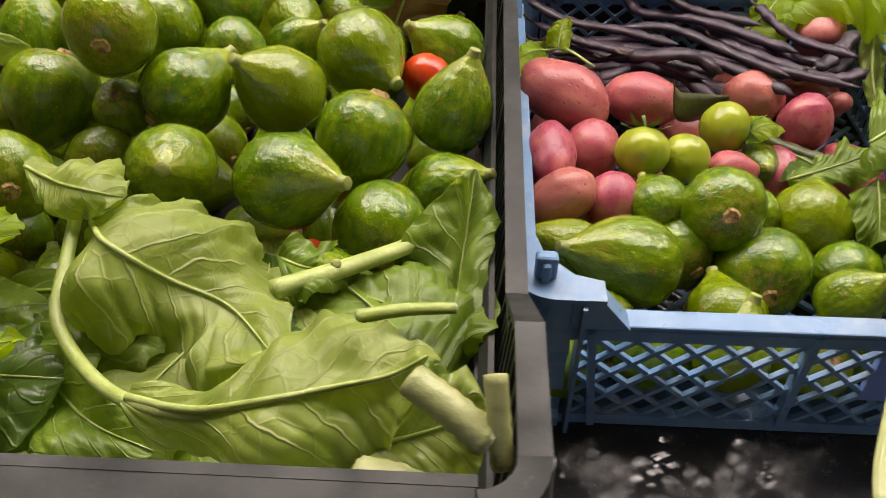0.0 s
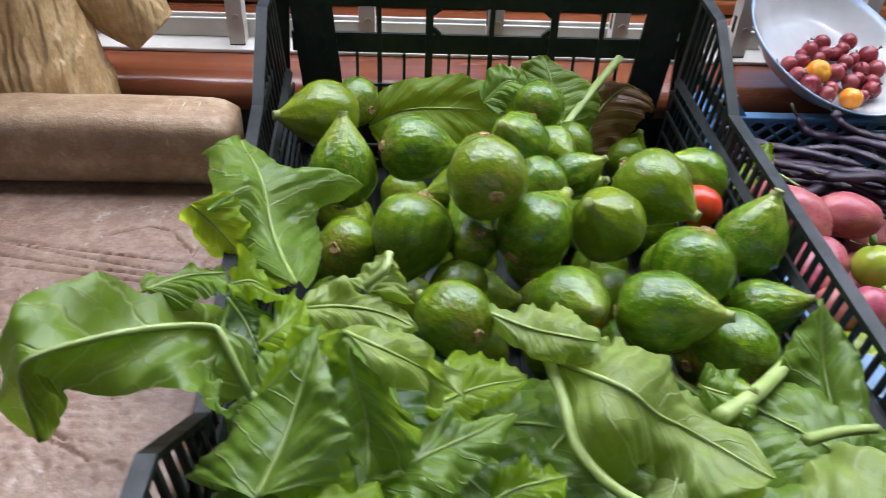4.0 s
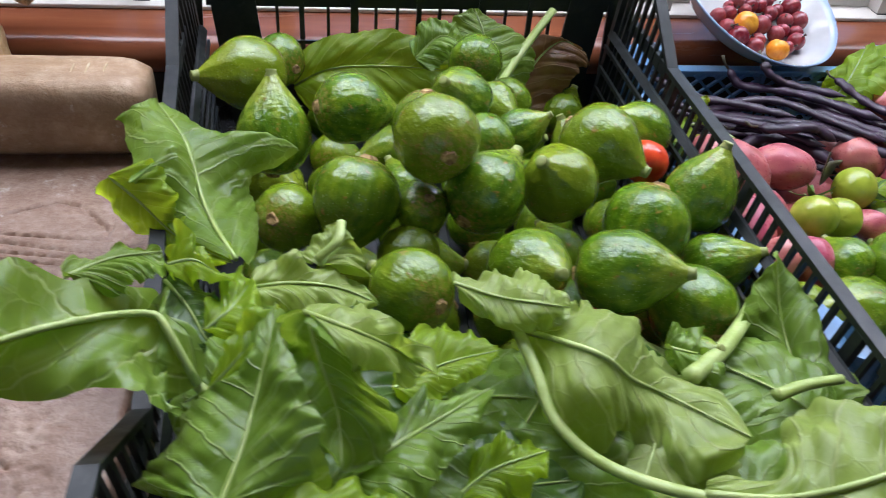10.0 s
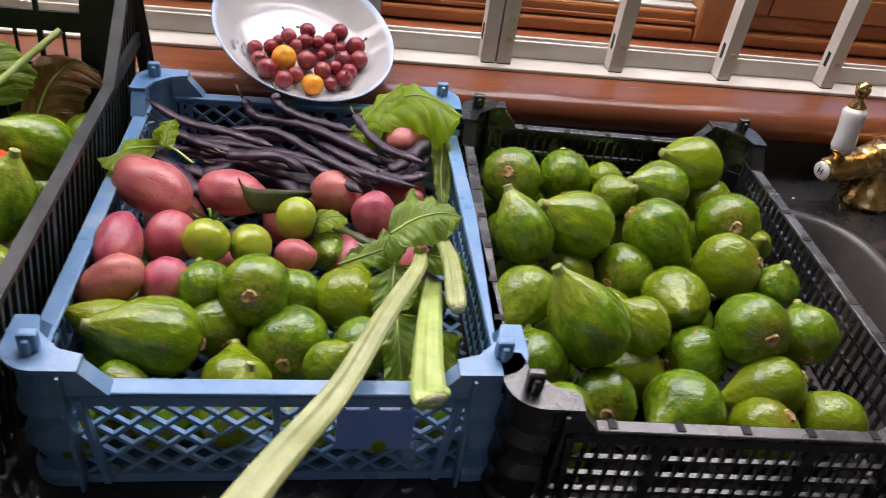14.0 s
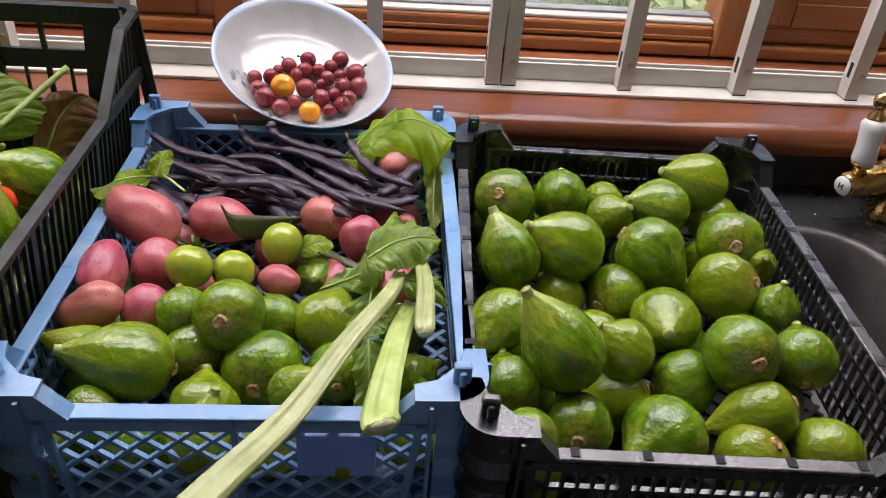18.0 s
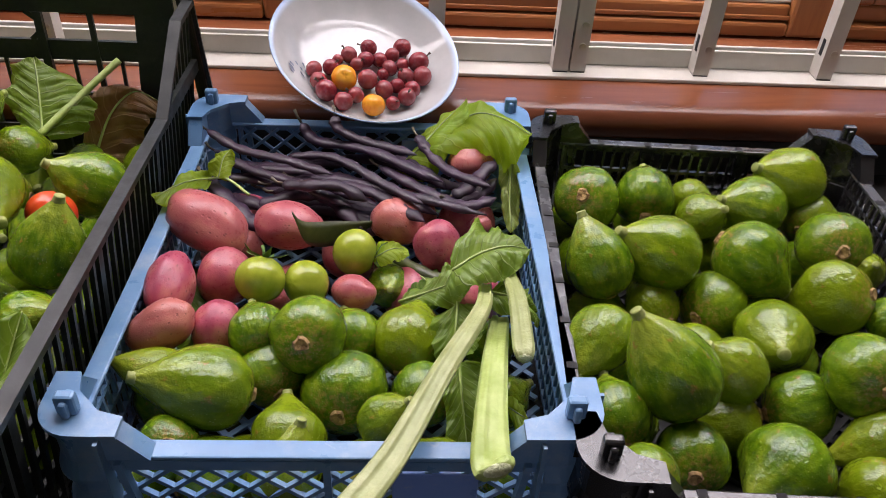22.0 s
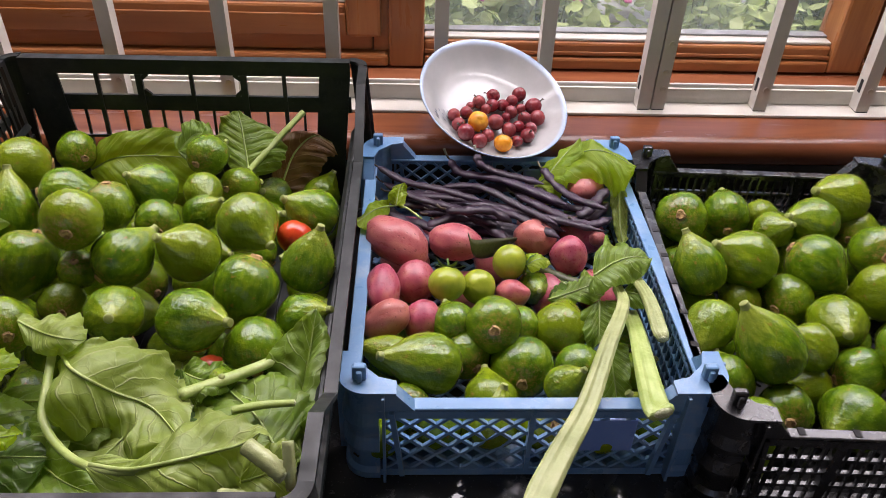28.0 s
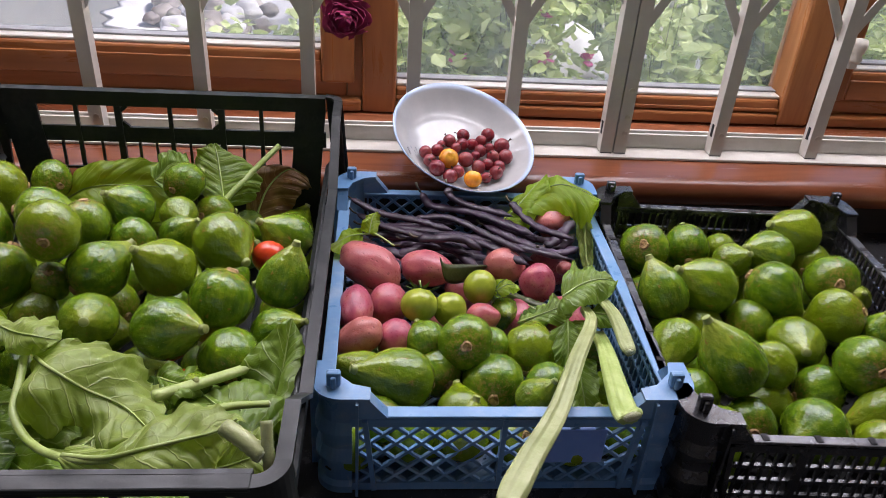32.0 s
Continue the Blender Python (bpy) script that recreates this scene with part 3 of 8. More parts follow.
def small_crate(name, label, material, m, style, D):
    """A 30 x 40 cm stacking crate; x across, y deep, its front left foot at the origin."""
    c = thing(name, label, "crate", m)
    W, rim, top = 0.302, 0.083, 0.104
    # the black crate's rails take the copy with reflected light in its colour
    rim_mat, rim_w = (M_WORN_SHEEN, 0.0118) if material is M_BLACK else (material, 0.0145)
    b = bmesh.new()
    diamond(b, 0.012, W - 0.012, 0, D - 0.024, 0, 0.022, 0.004, 0.003)
    bmesh.ops.rotate(b, cent=(0, 0, 0), matrix=Matrix.Rotation(radians(90), 3, "X"), verts=b.verts)
    bmesh.ops.translate(b, vec=(0, D - 0.012, 0.004), verts=b.verts)
    add_box(b, 0.01, 0.01, 0.001, W - 0.01, 0.03, 0.0068)
    add_box(b, 0.01, D - 0.03, 0.001, W - 0.01, D - 0.01, 0.0068)
    if style == "slots":
        add_box(b, 0.012, 0.012, 0.0008, W - 0.012, D - 0.012, 0.0022)
    # near-black matte base puts the dark under the slotted crate's fruit into colour
    part("base", b, M_NOTCH if style == "slots" else material, c)
    for end, y, inward in (("front", 0.0, 1), ("back", D, -1)):
        p = bmesh.new()
        ya, yb = sorted((y + inward * 0.002, y + inward * rim_w))
        part("rim_rail", box(0.03, ya, rim - 0.003, W - 0.03, yb, rim, 0.001), rim_mat, c)
        add_box(p, 0.03, *sorted((y + inward * 0.0022, y + inward * 0.005))[:1], rim - 0.011, W - 0.03, max(y + inward * 0.0022, y + inward * 0.005), rim - 0.0032)
        fy = y + inward * 0.006
        if style == "diamond":
            diamond(p, 0.035, W - 0.035, 0.008, rim - 0.009, fy, 0.0178, 0.0026, 0.0032, 0.86)
            add_box(p, 0.046 + W / 2 - 0.046 - 0.002, fy - 0.0045, 0.006, W / 2 + 0.002, fy + 0.003, rim - 0.0035)
        else:
            slots(p, 0.036, W - 0.036, 0.008, rim - 0.009, fy, 0.0092, (0.022, 0.038, 0.054), 0.0024, 0.0028, "x")
            for k in (1, 2):
                xx = W * k / 3
                add_box(p, xx - 0.004, fy - 0.004, 0.006, xx + 0.004, fy + 0.003, rim - 0.0035)
        add_box(p, 0.03, fy - 0.003, 0.0005, W - 0.03, fy + 0.003, 0.0085)
        for xx in (0.048, W - 0.048):
            add_bar(p, (xx, fy - inward * 0.004, 0.004), (xx - (0.008 if xx < 0.1 else -0.008), fy - inward * 0.004, rim - 0.003), 0.004, 0.006, (0, 1, 0))
        ob = part(end + "_panel", p, material, c)
        if style == "diamond":
            # solid blue panel stands in for a label's reflection in the lattice
            q = part("plaque", box(0.187, fy - 0.0022, 0.03, 0.236, fy + 0.0026, rim - 0.016, 0.0008), M_LABEL_REFLECTION, ob, "smooth blue panel standing in for a label's reflection")
    for x, inward in ((0.0, 1), (W, -1)):
        p = bmesh.new()
        xa, xb = sorted((x + inward * 0.002, x + inward * rim_w))
        part("rim_rail", box(xa, 0.03, rim - 0.003, xb, D - 0.03, rim, 0.001), rim_mat, c)
        xi = x + inward * 0.007
        slots(p, 0.034, D - 0.034, 0.006, rim - 0.0035, xi, 0.0098, (0.0085, 0.024, 0.043, 0.062), 0.0026, 0.0028, "y")
        part("side_panel", p, material, c)
    if style == "slots":
        # gaps moulded into the rim: thin near-black plates paint their shade
        nk = bmesh.new()
        for k in range(8):
            y = 0.055 + k * 0.042
            for x in (0.0045, W - 0.0115):
                add_box(nk, x, y, rim + 0.0003, x + 0.007, y + 0.0055, rim + 0.0007)
        for k in range(5):
            x = 0.065 + k * 0.043
            for y in (0.0045, D - 0.0115):
                add_box(nk, x, y, rim + 0.0003, x + 0.0055, y + 0.007, rim + 0.0007)
        part("rim_notches", nk, M_NOTCH, c, "near-black plates painting the shade in the rim's gaps")
    for sx, sy, px, py in ((1, 1, 0, 0), (-1, 1, W, 0), (1, -1, 0, D), (-1, -1, W, D)):
        corner_post(material, c, pose(px, py, 0) @ Matrix.Diagonal((sx, sy, 1, 1)), rim, top, 0.0135)
    for o in [q for q in c.children_recursive if q.type == "MESH"]:
        kind = o.name.split(".")[0]
        if kind in ("base", "front_panel", "back_panel", "side_panel", "rim_notches"):
            split(o, "notch" if kind == "rim_notches" else "bar")
        elif kind in ("shoulder", "rib"):
            split(o, kind)
    return c


# deeper blue that paints the label's reflection on the crate
M_LABEL_REFLECTION = plastic("blue_plaque_plastic", (0.15, 0.27, 0.64), (0.22, 0.35, 0.7), (0.36, 0.42, 0.6), 0.35, 0.4)
small_crate("blue_crate", "pale blue plastic lattice crate filled with mixed vegetables, on the worktop", M_BLUE, pose(-0.1474, -0.0068, 0.0005), "diamond", 0.393)
small_crate("black_crate", "black plastic crate heaped with green figs beside the sink", M_BLACK, pose(0.1371, -0.0317, 0.0005, 0, 0, -3.0), "slots", 0.399)


def tall_crate():
    """A 40 x 60 cm crate whose two ends stand higher than its sides."""
    x0, x1, y0, y1 = -0.5455, -0.1435, -0.167, 0.416
    mid, top = 0.135, 0.188
    c = thing("tall_black_crate", "dark greenish-black plastic crate with high ends, heaped with figs and leaves", "crate", pose(0, 0, 0.0005))
    b = bmesh.new()
    add_box(b, x0 + 0.012, y0 + 0.012, 0.001, x1 - 0.012, y1 - 0.012, 0.004)
    for k in range(12):
        x = x0 + 0.03 + k * 0.031
        add_box(b, x, y0 + 0.013, 0.0045, x + 0.004, y1 - 0.013, 0.007)
    part("base", b, M_DARK, c)
    for name, y, inw in (("front_panel", y0, 1), ("back_panel", y1, -1)):
        p = bmesh.new()
        fy = y + inw * 0.012
        xa, xb = x0 + 0.02, x1 - 0.02
        def slab(u0, z0, u1, z1, d=0.003, off=0.0):
            add_box(p, u0, fy - d / 2 + off, z0, u1, fy + d / 2 + off, z1)
        slab(xa, 0.171, xb, top, 0.0036)
        add_box(p, xa, *sorted((y, y + inw * 0.0135))[:1], top - 0.0034, xb, max(y, y + inw * 0.0135), top - 0.0002, 0.001)
        slab(xa, 0.127, xb, 0.1455, 0.004)
        slab(xa, 0.0045, xb, 0.014, 0.004)
        # end blocks and main ribs
        for u, w in ((0.0, -0.4873 - xa), (1.0, xb + 0.198)):
            uu = xa if u == 0 else xb - w
            slab(uu, 0.014, uu + w, 0.171, 0.0032)
        inner0, inner1 = -0.4873, -0.198
        span = inner1 - inner0
        marks = [inner0 + span * f for f in (0.147, 0.307, 0.507, 0.707, 0.863)]
        for i, u in enumerate(marks):
            w = 0.007 if i in (1, 3) else 0.0045
            slab(u - w / 2, 0.014, u + w / 2, 0.171, 0.005 if i in (1, 3) else 0.0034)
        # rounded corners of the hand hole
        for u, du in ((marks[1] + 0.003, 0.007), (marks[3] - 0.003, -0.007)):
            for z, dz in ((0.145, 0.006), (0.1715, -0.006)):
                add_bar(p, (u, fy, z + dz), (u + du, fy, z), 0.0045, 0.0038, (0, 1, 0))
        posts = [inner0] + marks + [inner1]
        for ua, ub in zip(posts, posts[1:]):
            k = 3 if ub - ua > 0.05 else 2
            for i in range(1, k):
                u = ua + (ub - ua) * i / k
                slab(u - 0.0014, 0.014, u + 0.0014, 0.127, 0.0028)
        for z in (0.03, 0.063, 0.097):
            slab(inner0, z - 0.0014, inner1, z + 0.0014, 0.0026)
        part(name, p, M_DARK, c)
    for x, inw in ((x0, 1), (x1, -1)):
        p = bmesh.new()
        fx = x + inw * 0.0062
        line = [(y0 + 0.02, top), (y0 + 0.07, top - 0.002), (y0 + 0.132, mid), (y1 - 0.138, mid), (y1 - 0.062, top - 0.002), (y1 - 0.02, top)]
        for (ya, za), (yb, zb) in zip(line, line[1:]):
            vs = []
            for yy, zz in ((ya, za), (yb, zb)):
                for q in (x, x + inw * 0.0095):
                    for dz in (-0.0045, 0):
                        vs.append(p.verts.new((q, yy, zz + dz)))
            for f in ((0, 1, 3, 2), (4, 6, 7, 5), (0, 4, 5, 1), (2, 3, 7, 6), (0, 2, 6, 4), (1, 5, 7, 3)):
                p.faces.new([vs[i] for i in f])
        bmesh.ops.recalc_face_normals(p, faces=p.faces)

        def roof(yy):
            for (ya, za), (yb, zb) in zip(line, line[1:]):
                if ya <= yy <= yb:
                    return za + (zb - za) * (yy - ya) / (yb - ya) - 0.004
            return mid - 0.004
        n = 44
        for k in range(n + 1):
            yy = y0 + 0.02 + (y1 - y0 - 0.04) * k / n
            w = 0.0075 if k % 11 == 0 else 0.0032
            add_box(p, fx - (0.0035 if k % 11 == 0 else 0.0016), yy - w / 2, 0.004, fx + 0.0016, yy + w / 2, roof(yy))
        for z in (0.012, 0.034, 0.056, 0.078, 0.1, 0.112):
            add_box(p, fx - 0.0013, y0 + 0.02, z - 0.002, fx + 0.0013, y1 - 0.02, z + 0.002)
        for yy, sgn in ((y0, 1), (y1, -1)):
            add_bar(p, (fx, yy + sgn * 0.02, mid - 0.006), (fx, yy + sgn * 0.135, mid - 0.006), 0.011, 0.005, (1, 0, 0))
        part("side_panel", p, M_DARK, c)
    for x, y, sx, sy in ((x0, y0, 1, 1), (x1, y0, -1, 1), (x0, y1, 1, -1), (x1, y1, -1, -1)):
        p = bmesh.new()
        rings = []
        for z in (0.0, top):
            ring = []
            for r in (0.02, 0.0165):
                arc = [(0.02 + r * math.cos(math.pi + math.pi / 2 * k / 8), 0.02 + r * math.sin(math.pi + math.pi / 2 * k / 8)) for k in range(9)]
                ring += arc if r == 0.02 else arc[::-1]
            rings.append([p.verts.new((a, bb, z)) for a, bb in ring])
        n = len(rings[0])
        for k in range(n):
            p.faces.new((rings[0][k], rings[0][(k + 1) % n], rings[1][(k + 1) % n], rings[1][k]))
        p.faces.new(rings[0][::-1])
        p.faces.new(rings[1])
        lip = [[p.verts.new((0.02 + r * math.cos(math.pi + math.pi / 2 * k / 8), 0.02 + r * math.sin(math.pi + math.pi / 2 * k / 8), z)) for k in range(9)] for r, z in ((0.02, top - 0.0036), (0.02, top - 0.0002), (0.0105, top - 0.0002), (0.0105, top - 0.0036))]
        for a, bb in zip(lip, lip[1:] + lip[:1]):
            for k in range(8):
                p.faces.new((a[k], a[k + 1], bb[k + 1], bb[k]))
        bmesh.ops.recalc_face_normals(p, faces=p.faces)
        o = part("corner_post", p, M_DARK, c)
        o.matrix_local = pose(x, y, 0.0005) @ Matrix.Diagonal((sx, sy, 1, 1))
    # below the rim the walls step inwards
    mx, my = (x0 + x1) / 2, (y0 + y1) / 2
    for o in c.children:
        for v in o.data.vertices:
            w = o.matrix_local @ v.co
            f = min(1.0, max(0.0, (0.122 - w.z) / 0.014))
            if abs(w.x - mx) > 0.14:
                w.x -= math.copysign(0.014 * f, w.x - mx)
            if abs(w.y - my) > 0.25:
                w.y -= math.copysign(0.008 * f, w.y - my)
            # the flexible side wall leans in towards the front
            s = min(1.0, max(0.0, (0.32 - w.y) / 0.36))
            w.x += 0.028 * s * min(1.0, max(0.0, (mx - w.x) / (mx - x0)))
            v.co = o.matrix_local.inverted() @ w
    for o in list(c.children):
        if o.name.split(".")[0] != "corner_post":
            split(o)
    return c


tall_crate()

# ---- figs ----
def fig_mesh(name, neck, seed, lop):
    """A fig of body radius 1 round the origin, its stem towards +z."""
    rnd = random.Random(seed)
    ph = [rnd.uniform(0, 6.28) for _ in range(6)]
    prof = []
    n = 26
    for k in range(n + 1):
        u = k / n
        th = math.pi * u
        z = -0.93 * math.cos(th)
        r = math.sin(th) ** 0.92
        if z > 0.1:
            q = min(1.0, (z - 0.1) / 0.83)
            z2 = 0.1 + (neck - 0.1) * q
            r = 0.83 * math.cos(q * math.pi / 2) ** 1.15 + 0.17 * (1 - 0.1 * q ** 8)
            z = z2
        prof.append((max(r, 0.0), z))
    prof[0] = (0.0, prof[0][1] + 0.03)
    prof[-1] = (0.15, prof[-1][1])

    def wob(a, z):
        k = 1 + 0.022 * math.sin(2 * a + ph[0] + z) + 0.016 * math.sin(3 * a + ph[1] + 1.7 * z)
        k += (0.005 + 0.016 * max(0, z)) * math.sin(9 * a + ph[2]) * (1 if z > -0.4 else 0.4) + 0.003 * math.sin(14 * a + ph[3])
        return k
    bm = lathe(prof, 40, None, wob)
    for v in bm.verts:
        d = noise.noise(v.co * 1.3 + Vector((seed, 0, 0))) * 0.05
        v.co += v.co.normalized() * d
        v.co.x += lop * max(0, v.co.z) ** 2 * 0.25
    me = bpy.data.meshes.new(name)
    bm.normal_update()
    bm.to_mesh(me)
    bm.free()
    me.materials.append(M_FIG)
    me.polygons.foreach_set("use_smooth", [True] * len(me.polygons))
    return me


NECKS = (1.28, 1.45, 1.62, 1.8)
FIGS = [(fig_mesh("fig", nk, 11 * i + j, lp), nk, lp) for i, nk in enumerate(NECKS) for j, lp in enumerate((0.0, 0.45))]
st = lathe([(0.19, -0.1), (0.165, 0.04), (0.135, 0.1), (0.15, 0.15), (0.13, 0.175), (0.0, 0.16)], 12)
STEM_ME = bpy.data.meshes.new("stem")
st.to_mesh(STEM_ME)
st.free()
STEM_ME.materials.append(M_STEM)
STEM_ME.polygons.foreach_set("use_smooth", [True] * len(STEM_ME.polygons))
ey = bmesh.new()
rnd = random.Random(4)
ring0, ring1, ring2 = [], [], []
for k in range(14):
    a = 2 * math.pi * k / 14
    w = rnd.uniform(0.75, 1.25)
    ring0.append(ey.verts.new((0.25 * w * math.cos(a), 0.25 * w * math.sin(a), 0.075)))
    ring1.append(ey.verts.new((0.16 * w * math.cos(a), 0.16 * w * math.sin(a), -0.05)))
    ring2.append(ey.verts.new((0.04 * math.cos(a), 0.04 * math.sin(a), -0.015)))
for ra, rb in ((ring0, ring1), (ring1, ring2)):
    for k in range(14):
        ey.faces.new((ra[(k + 1) % 14], ra[k], rb[k], rb[(k + 1) % 14]))
ey.faces.new(ring2[::-1])
EYE_ME = bpy.data.meshes.new("eye")
ey.to_mesh(EYE_ME)
ey.free()
EYE_ME.materials.append(M_EYE)


def fig(x, y, z, r, ax, ay, az, shape, group, label):
    me, nk, lp = FIGS[shape]
    f = new("fig", me)
    f.matrix_world = Matrix.Translation((x, y, z)) @ toward((ax, ay, az)) @ pose(0, 0, 0, 0, 0, (x * 7919 + y * 3571) % 1 * 360) @ Matrix.Scale(r, 4)
    tagged(f, label, "fig", group)
    share("stem", STEM_ME, f, pose(lp * nk * nk * 0.25, 0, nk - 0.02, 0, lp * 25))
    share("eye", EYE_ME, f, pose(0, 0, -0.925))
    return f


LEFT = ("figs in the tall crate", "unripe green fig heaped in the tall dark crate")
BLUE = ("figs in the blue crate", "unripe green fig lying in the blue crate")
RIGHT = ("figs in the black crate", "unripe green fig heaped in the black crate")
fig(-0.3671, 0.1150, 0.1751, 0.0251, -0.18, 0.98, -0.07, 0, *LEFT)
fig(-0.4127, 0.1133, 0.1359, 0.0263, -0.32, -0.58, -0.75, 2, *LEFT)
fig(-0.3355, 0.1104, 0.1376, 0.0252, 0.63, 0.69, 0.36, 2, *LEFT)
fig(-0.2822, 0.1287, 0.1310, 0.0252, -0.53, -0.41, 0.74, 2, *LEFT)
fig(-0.2425, 0.1738, 0.1322, 0.0284, 0.65, -0.72, -0.24, 1, *LEFT)
fig(-0.1880, 0.2252, 0.1060, 0.0249, -0.75, -0.20, 0.63, 2, *LEFT)
fig(-0.1831, 0.1278, 0.1174, 0.0238, 0.31, 0.21, 0.93, 4, *LEFT)
fig(-0.2315, 0.0976, 0.1221, 0.0275, -0.35, -0.50, -0.79, 2, *LEFT)
fig(-0.3223, 0.0469, 0.1343, 0.0228, 0.26, -0.78, 0.57, 2, *LEFT)
fig(-0.2682, 0.0504, 0.1249, 0.0251, 0.87, -0.39, 0.30, 4, *LEFT)
fig(-0.2165, 0.0413, 0.1005, 0.0260, -0.16, 0.99, 0.03, 2, *LEFT)
fig(-0.1869, 0.0837, 0.0968, 0.0206, 0.80, -0.27, 0.54, 4, *LEFT)
fig(-0.4640, 0.1924, 0.1239, 0.0244, 0.01, 0.47, 0.88, 6, *LEFT)
fig(-0.4819, 0.2747, 0.1300, 0.0274, -0.92, -0.35, 0.15, 2, *LEFT)
fig(-0.4135, 0.2033, 0.1428, 0.0246, 0.96, 0.23, -0.18, 2, *LEFT)
fig(-0.4643, 0.3503, 0.1016, 0.0222, -0.68, 0.73, -0.04, 0, *LEFT)
fig(-0.3636, 0.1779, 0.1469, 0.0227, -0.01, -0.23, -0.97, 0, *LEFT)
fig(-0.3341, 0.2143, 0.1433, 0.0222, -0.49, -0.51, 0.71, 2, *LEFT)
fig(-0.3009, 0.2491, 0.1173, 0.0192, 0.42, -0.84, 0.35, 1, *LEFT)
fig(-0.2775, 0.2978, 0.0923, 0.0208, 0.55, 0.78, -0.30, 2, *LEFT)
fig(-0.2934, 0.2043, 0.1199, 0.0172, 0.78, -0.06, 0.62, 4, *LEFT)
fig(-0.3227, 0.1738, 0.1316, 0.0204, -0.33, 0.94, -0.07, 1, *LEFT)
fig(-0.4549, 0.1211, 0.1147, 0.0211, 0.42, 0.71, -0.56, 1, *LEFT)
fig(-0.3897, 0.0187, 0.1472, 0.0215, -0.56, 0.81, -0.18, 2, *LEFT)
fig(-0.3832, 0.0887, 0.1087, 0.0193, -0.35, 0.92, -0.19, 0, *LEFT)
fig(-0.3737, 0.1110, 0.1276, 0.0169, -0.18, 0.48, -0.86, 0, *LEFT)
fig(-0.3071, 0.3024, 0.1268, 0.0218, 0.40, 0.92, -0.01, 2, *LEFT)
fig(-0.2370, -0.0021, 0.1073, 0.0154, 0.35, -0.39, 0.85, 0, *LEFT)

fig(-0.0185, 0.1050, 0.0704, 0.0261, 0.05, 0.87, -0.50, 2, *BLUE)
fig(-0.0732, 0.0642, 0.0621, 0.0265, -0.92, -0.15, 0.35, 6, *BLUE)
fig(-0.1072, 0.0775, 0.0580, 0.0186, -0.80, 0.09, 0.59, 7, *BLUE)
fig(0.0060, 0.0814, 0.0412, 0.0288, 0.09, 0.97, -0.21, 0, *BLUE)
fig(0.0487, 0.1275, 0.0434, 0.0267, 0.27, 0.89, 0.37, 0, *BLUE)
fig(0.0096, 0.1309, 0.0436, 0.0216, -0.31, 0.95, 0.09, 0, *BLUE)
fig(0.0591, 0.0839, 0.0369, 0.0223, -0.09, 0.97, -0.21, 0, *BLUE)
fig(0.0347, 0.0361, 0.0650, 0.0174, 0.54, -0.08, 0.84, 2, *BLUE)
fig(-0.0430, 0.0928, 0.0454, 0.0231, -0.39, 0.92, -0.07, 0, *BLUE)
fig(-0.0246, 0.0372, 0.0450, 0.0233, 0.02, 0.95, 0.30, 1, *BLUE)
fig(-0.0949, 0.0290, 0.0485, 0.0195, -0.23, 0.47, -0.85, 0, *BLUE)
fig(0.0324, 0.1971, 0.0365, 0.0179, 0.20, -0.84, 0.50, 1, *BLUE)
fig(-0.0545, 0.1134, 0.0644, 0.0196, -0.36, 0.93, 0.05, 1, *BLUE)

fig(0.1983, 0.2737, 0.0732, 0.0281, 0.36, 0.72, -0.60, 2, *RIGHT)
fig(0.2545, 0.2901, 0.0656, 0.0263, 0.16, 0.97, 0.19, 2, *RIGHT)
fig(0.2922, 0.2548, 0.0710, 0.0202, 0.29, -0.55, 0.79, 1, *RIGHT)
fig(0.2976, 0.2956, 0.0603, 0.0192, 0.22, 0.97, -0.04, 2, *RIGHT)
fig(0.3426, 0.2701, 0.0705, 0.0278, -0.84, -0.34, 0.42, 1, *RIGHT)
fig(0.3862, 0.3031, 0.0800, 0.0293, -0.89, -0.23, 0.39, 2, *RIGHT)
fig(0.4036, 0.2816, 0.0508, 0.0245, 0.69, 0.72, 0.03, 2, *RIGHT)
fig(0.3930, 0.2200, 0.0669, 0.0293, 0.25, 0.86, -0.44, 2, *RIGHT)
fig(0.1941, 0.1857, 0.0693, 0.0257, -0.37, 0.52, 0.77, 4, *RIGHT)
fig(0.2454, 0.1969, 0.0740, 0.0298, -0.87, -0.04, 0.49, 2, *RIGHT)
fig(0.3116, 0.1941, 0.0737, 0.0299, 0.80, -0.49, -0.33, 1, *RIGHT)
fig(0.3642, 0.1540, 0.0699, 0.0277, -0.64, 0.51, -0.57, 0, *RIGHT)
fig(0.3980, 0.1318, 0.0670, 0.0183, -0.04, -0.01, 1.00, 0, *RIGHT)
fig(0.1781, 0.1025, 0.0766, 0.0228, -0.43, -0.84, -0.32, 5, *RIGHT)
fig(0.2367, 0.1719, 0.0410, 0.0213, -0.44, 0.90, -0.07, 1, *RIGHT)
fig(0.2849, 0.1732, 0.0427, 0.0270, 0.75, 0.66, -0.03, 0, *RIGHT)
fig(0.3075, 0.1221, 0.0595, 0.0267, -0.26, -0.87, 0.42, 2, *RIGHT)
fig(0.2147, 0.0564, 0.0841, 0.0279, -0.57, 0.32, 0.76, 6, *RIGHT)
fig(0.2659, 0.0839, 0.0622, 0.0226, -0.81, 0.09, 0.59, 1, *RIGHT)
fig(0.3431, 0.0669, 0.0773, 0.0274, 0.00, 0.91, -0.42, 2, *RIGHT)
fig(0.3972, 0.0774, 0.0637, 0.0243, 0.29, 0.92, 0.28, 1, *RIGHT)
fig(0.1772, 0.0434, 0.0622, 0.0226, -0.08, 0.99, 0.08, 1, *RIGHT)
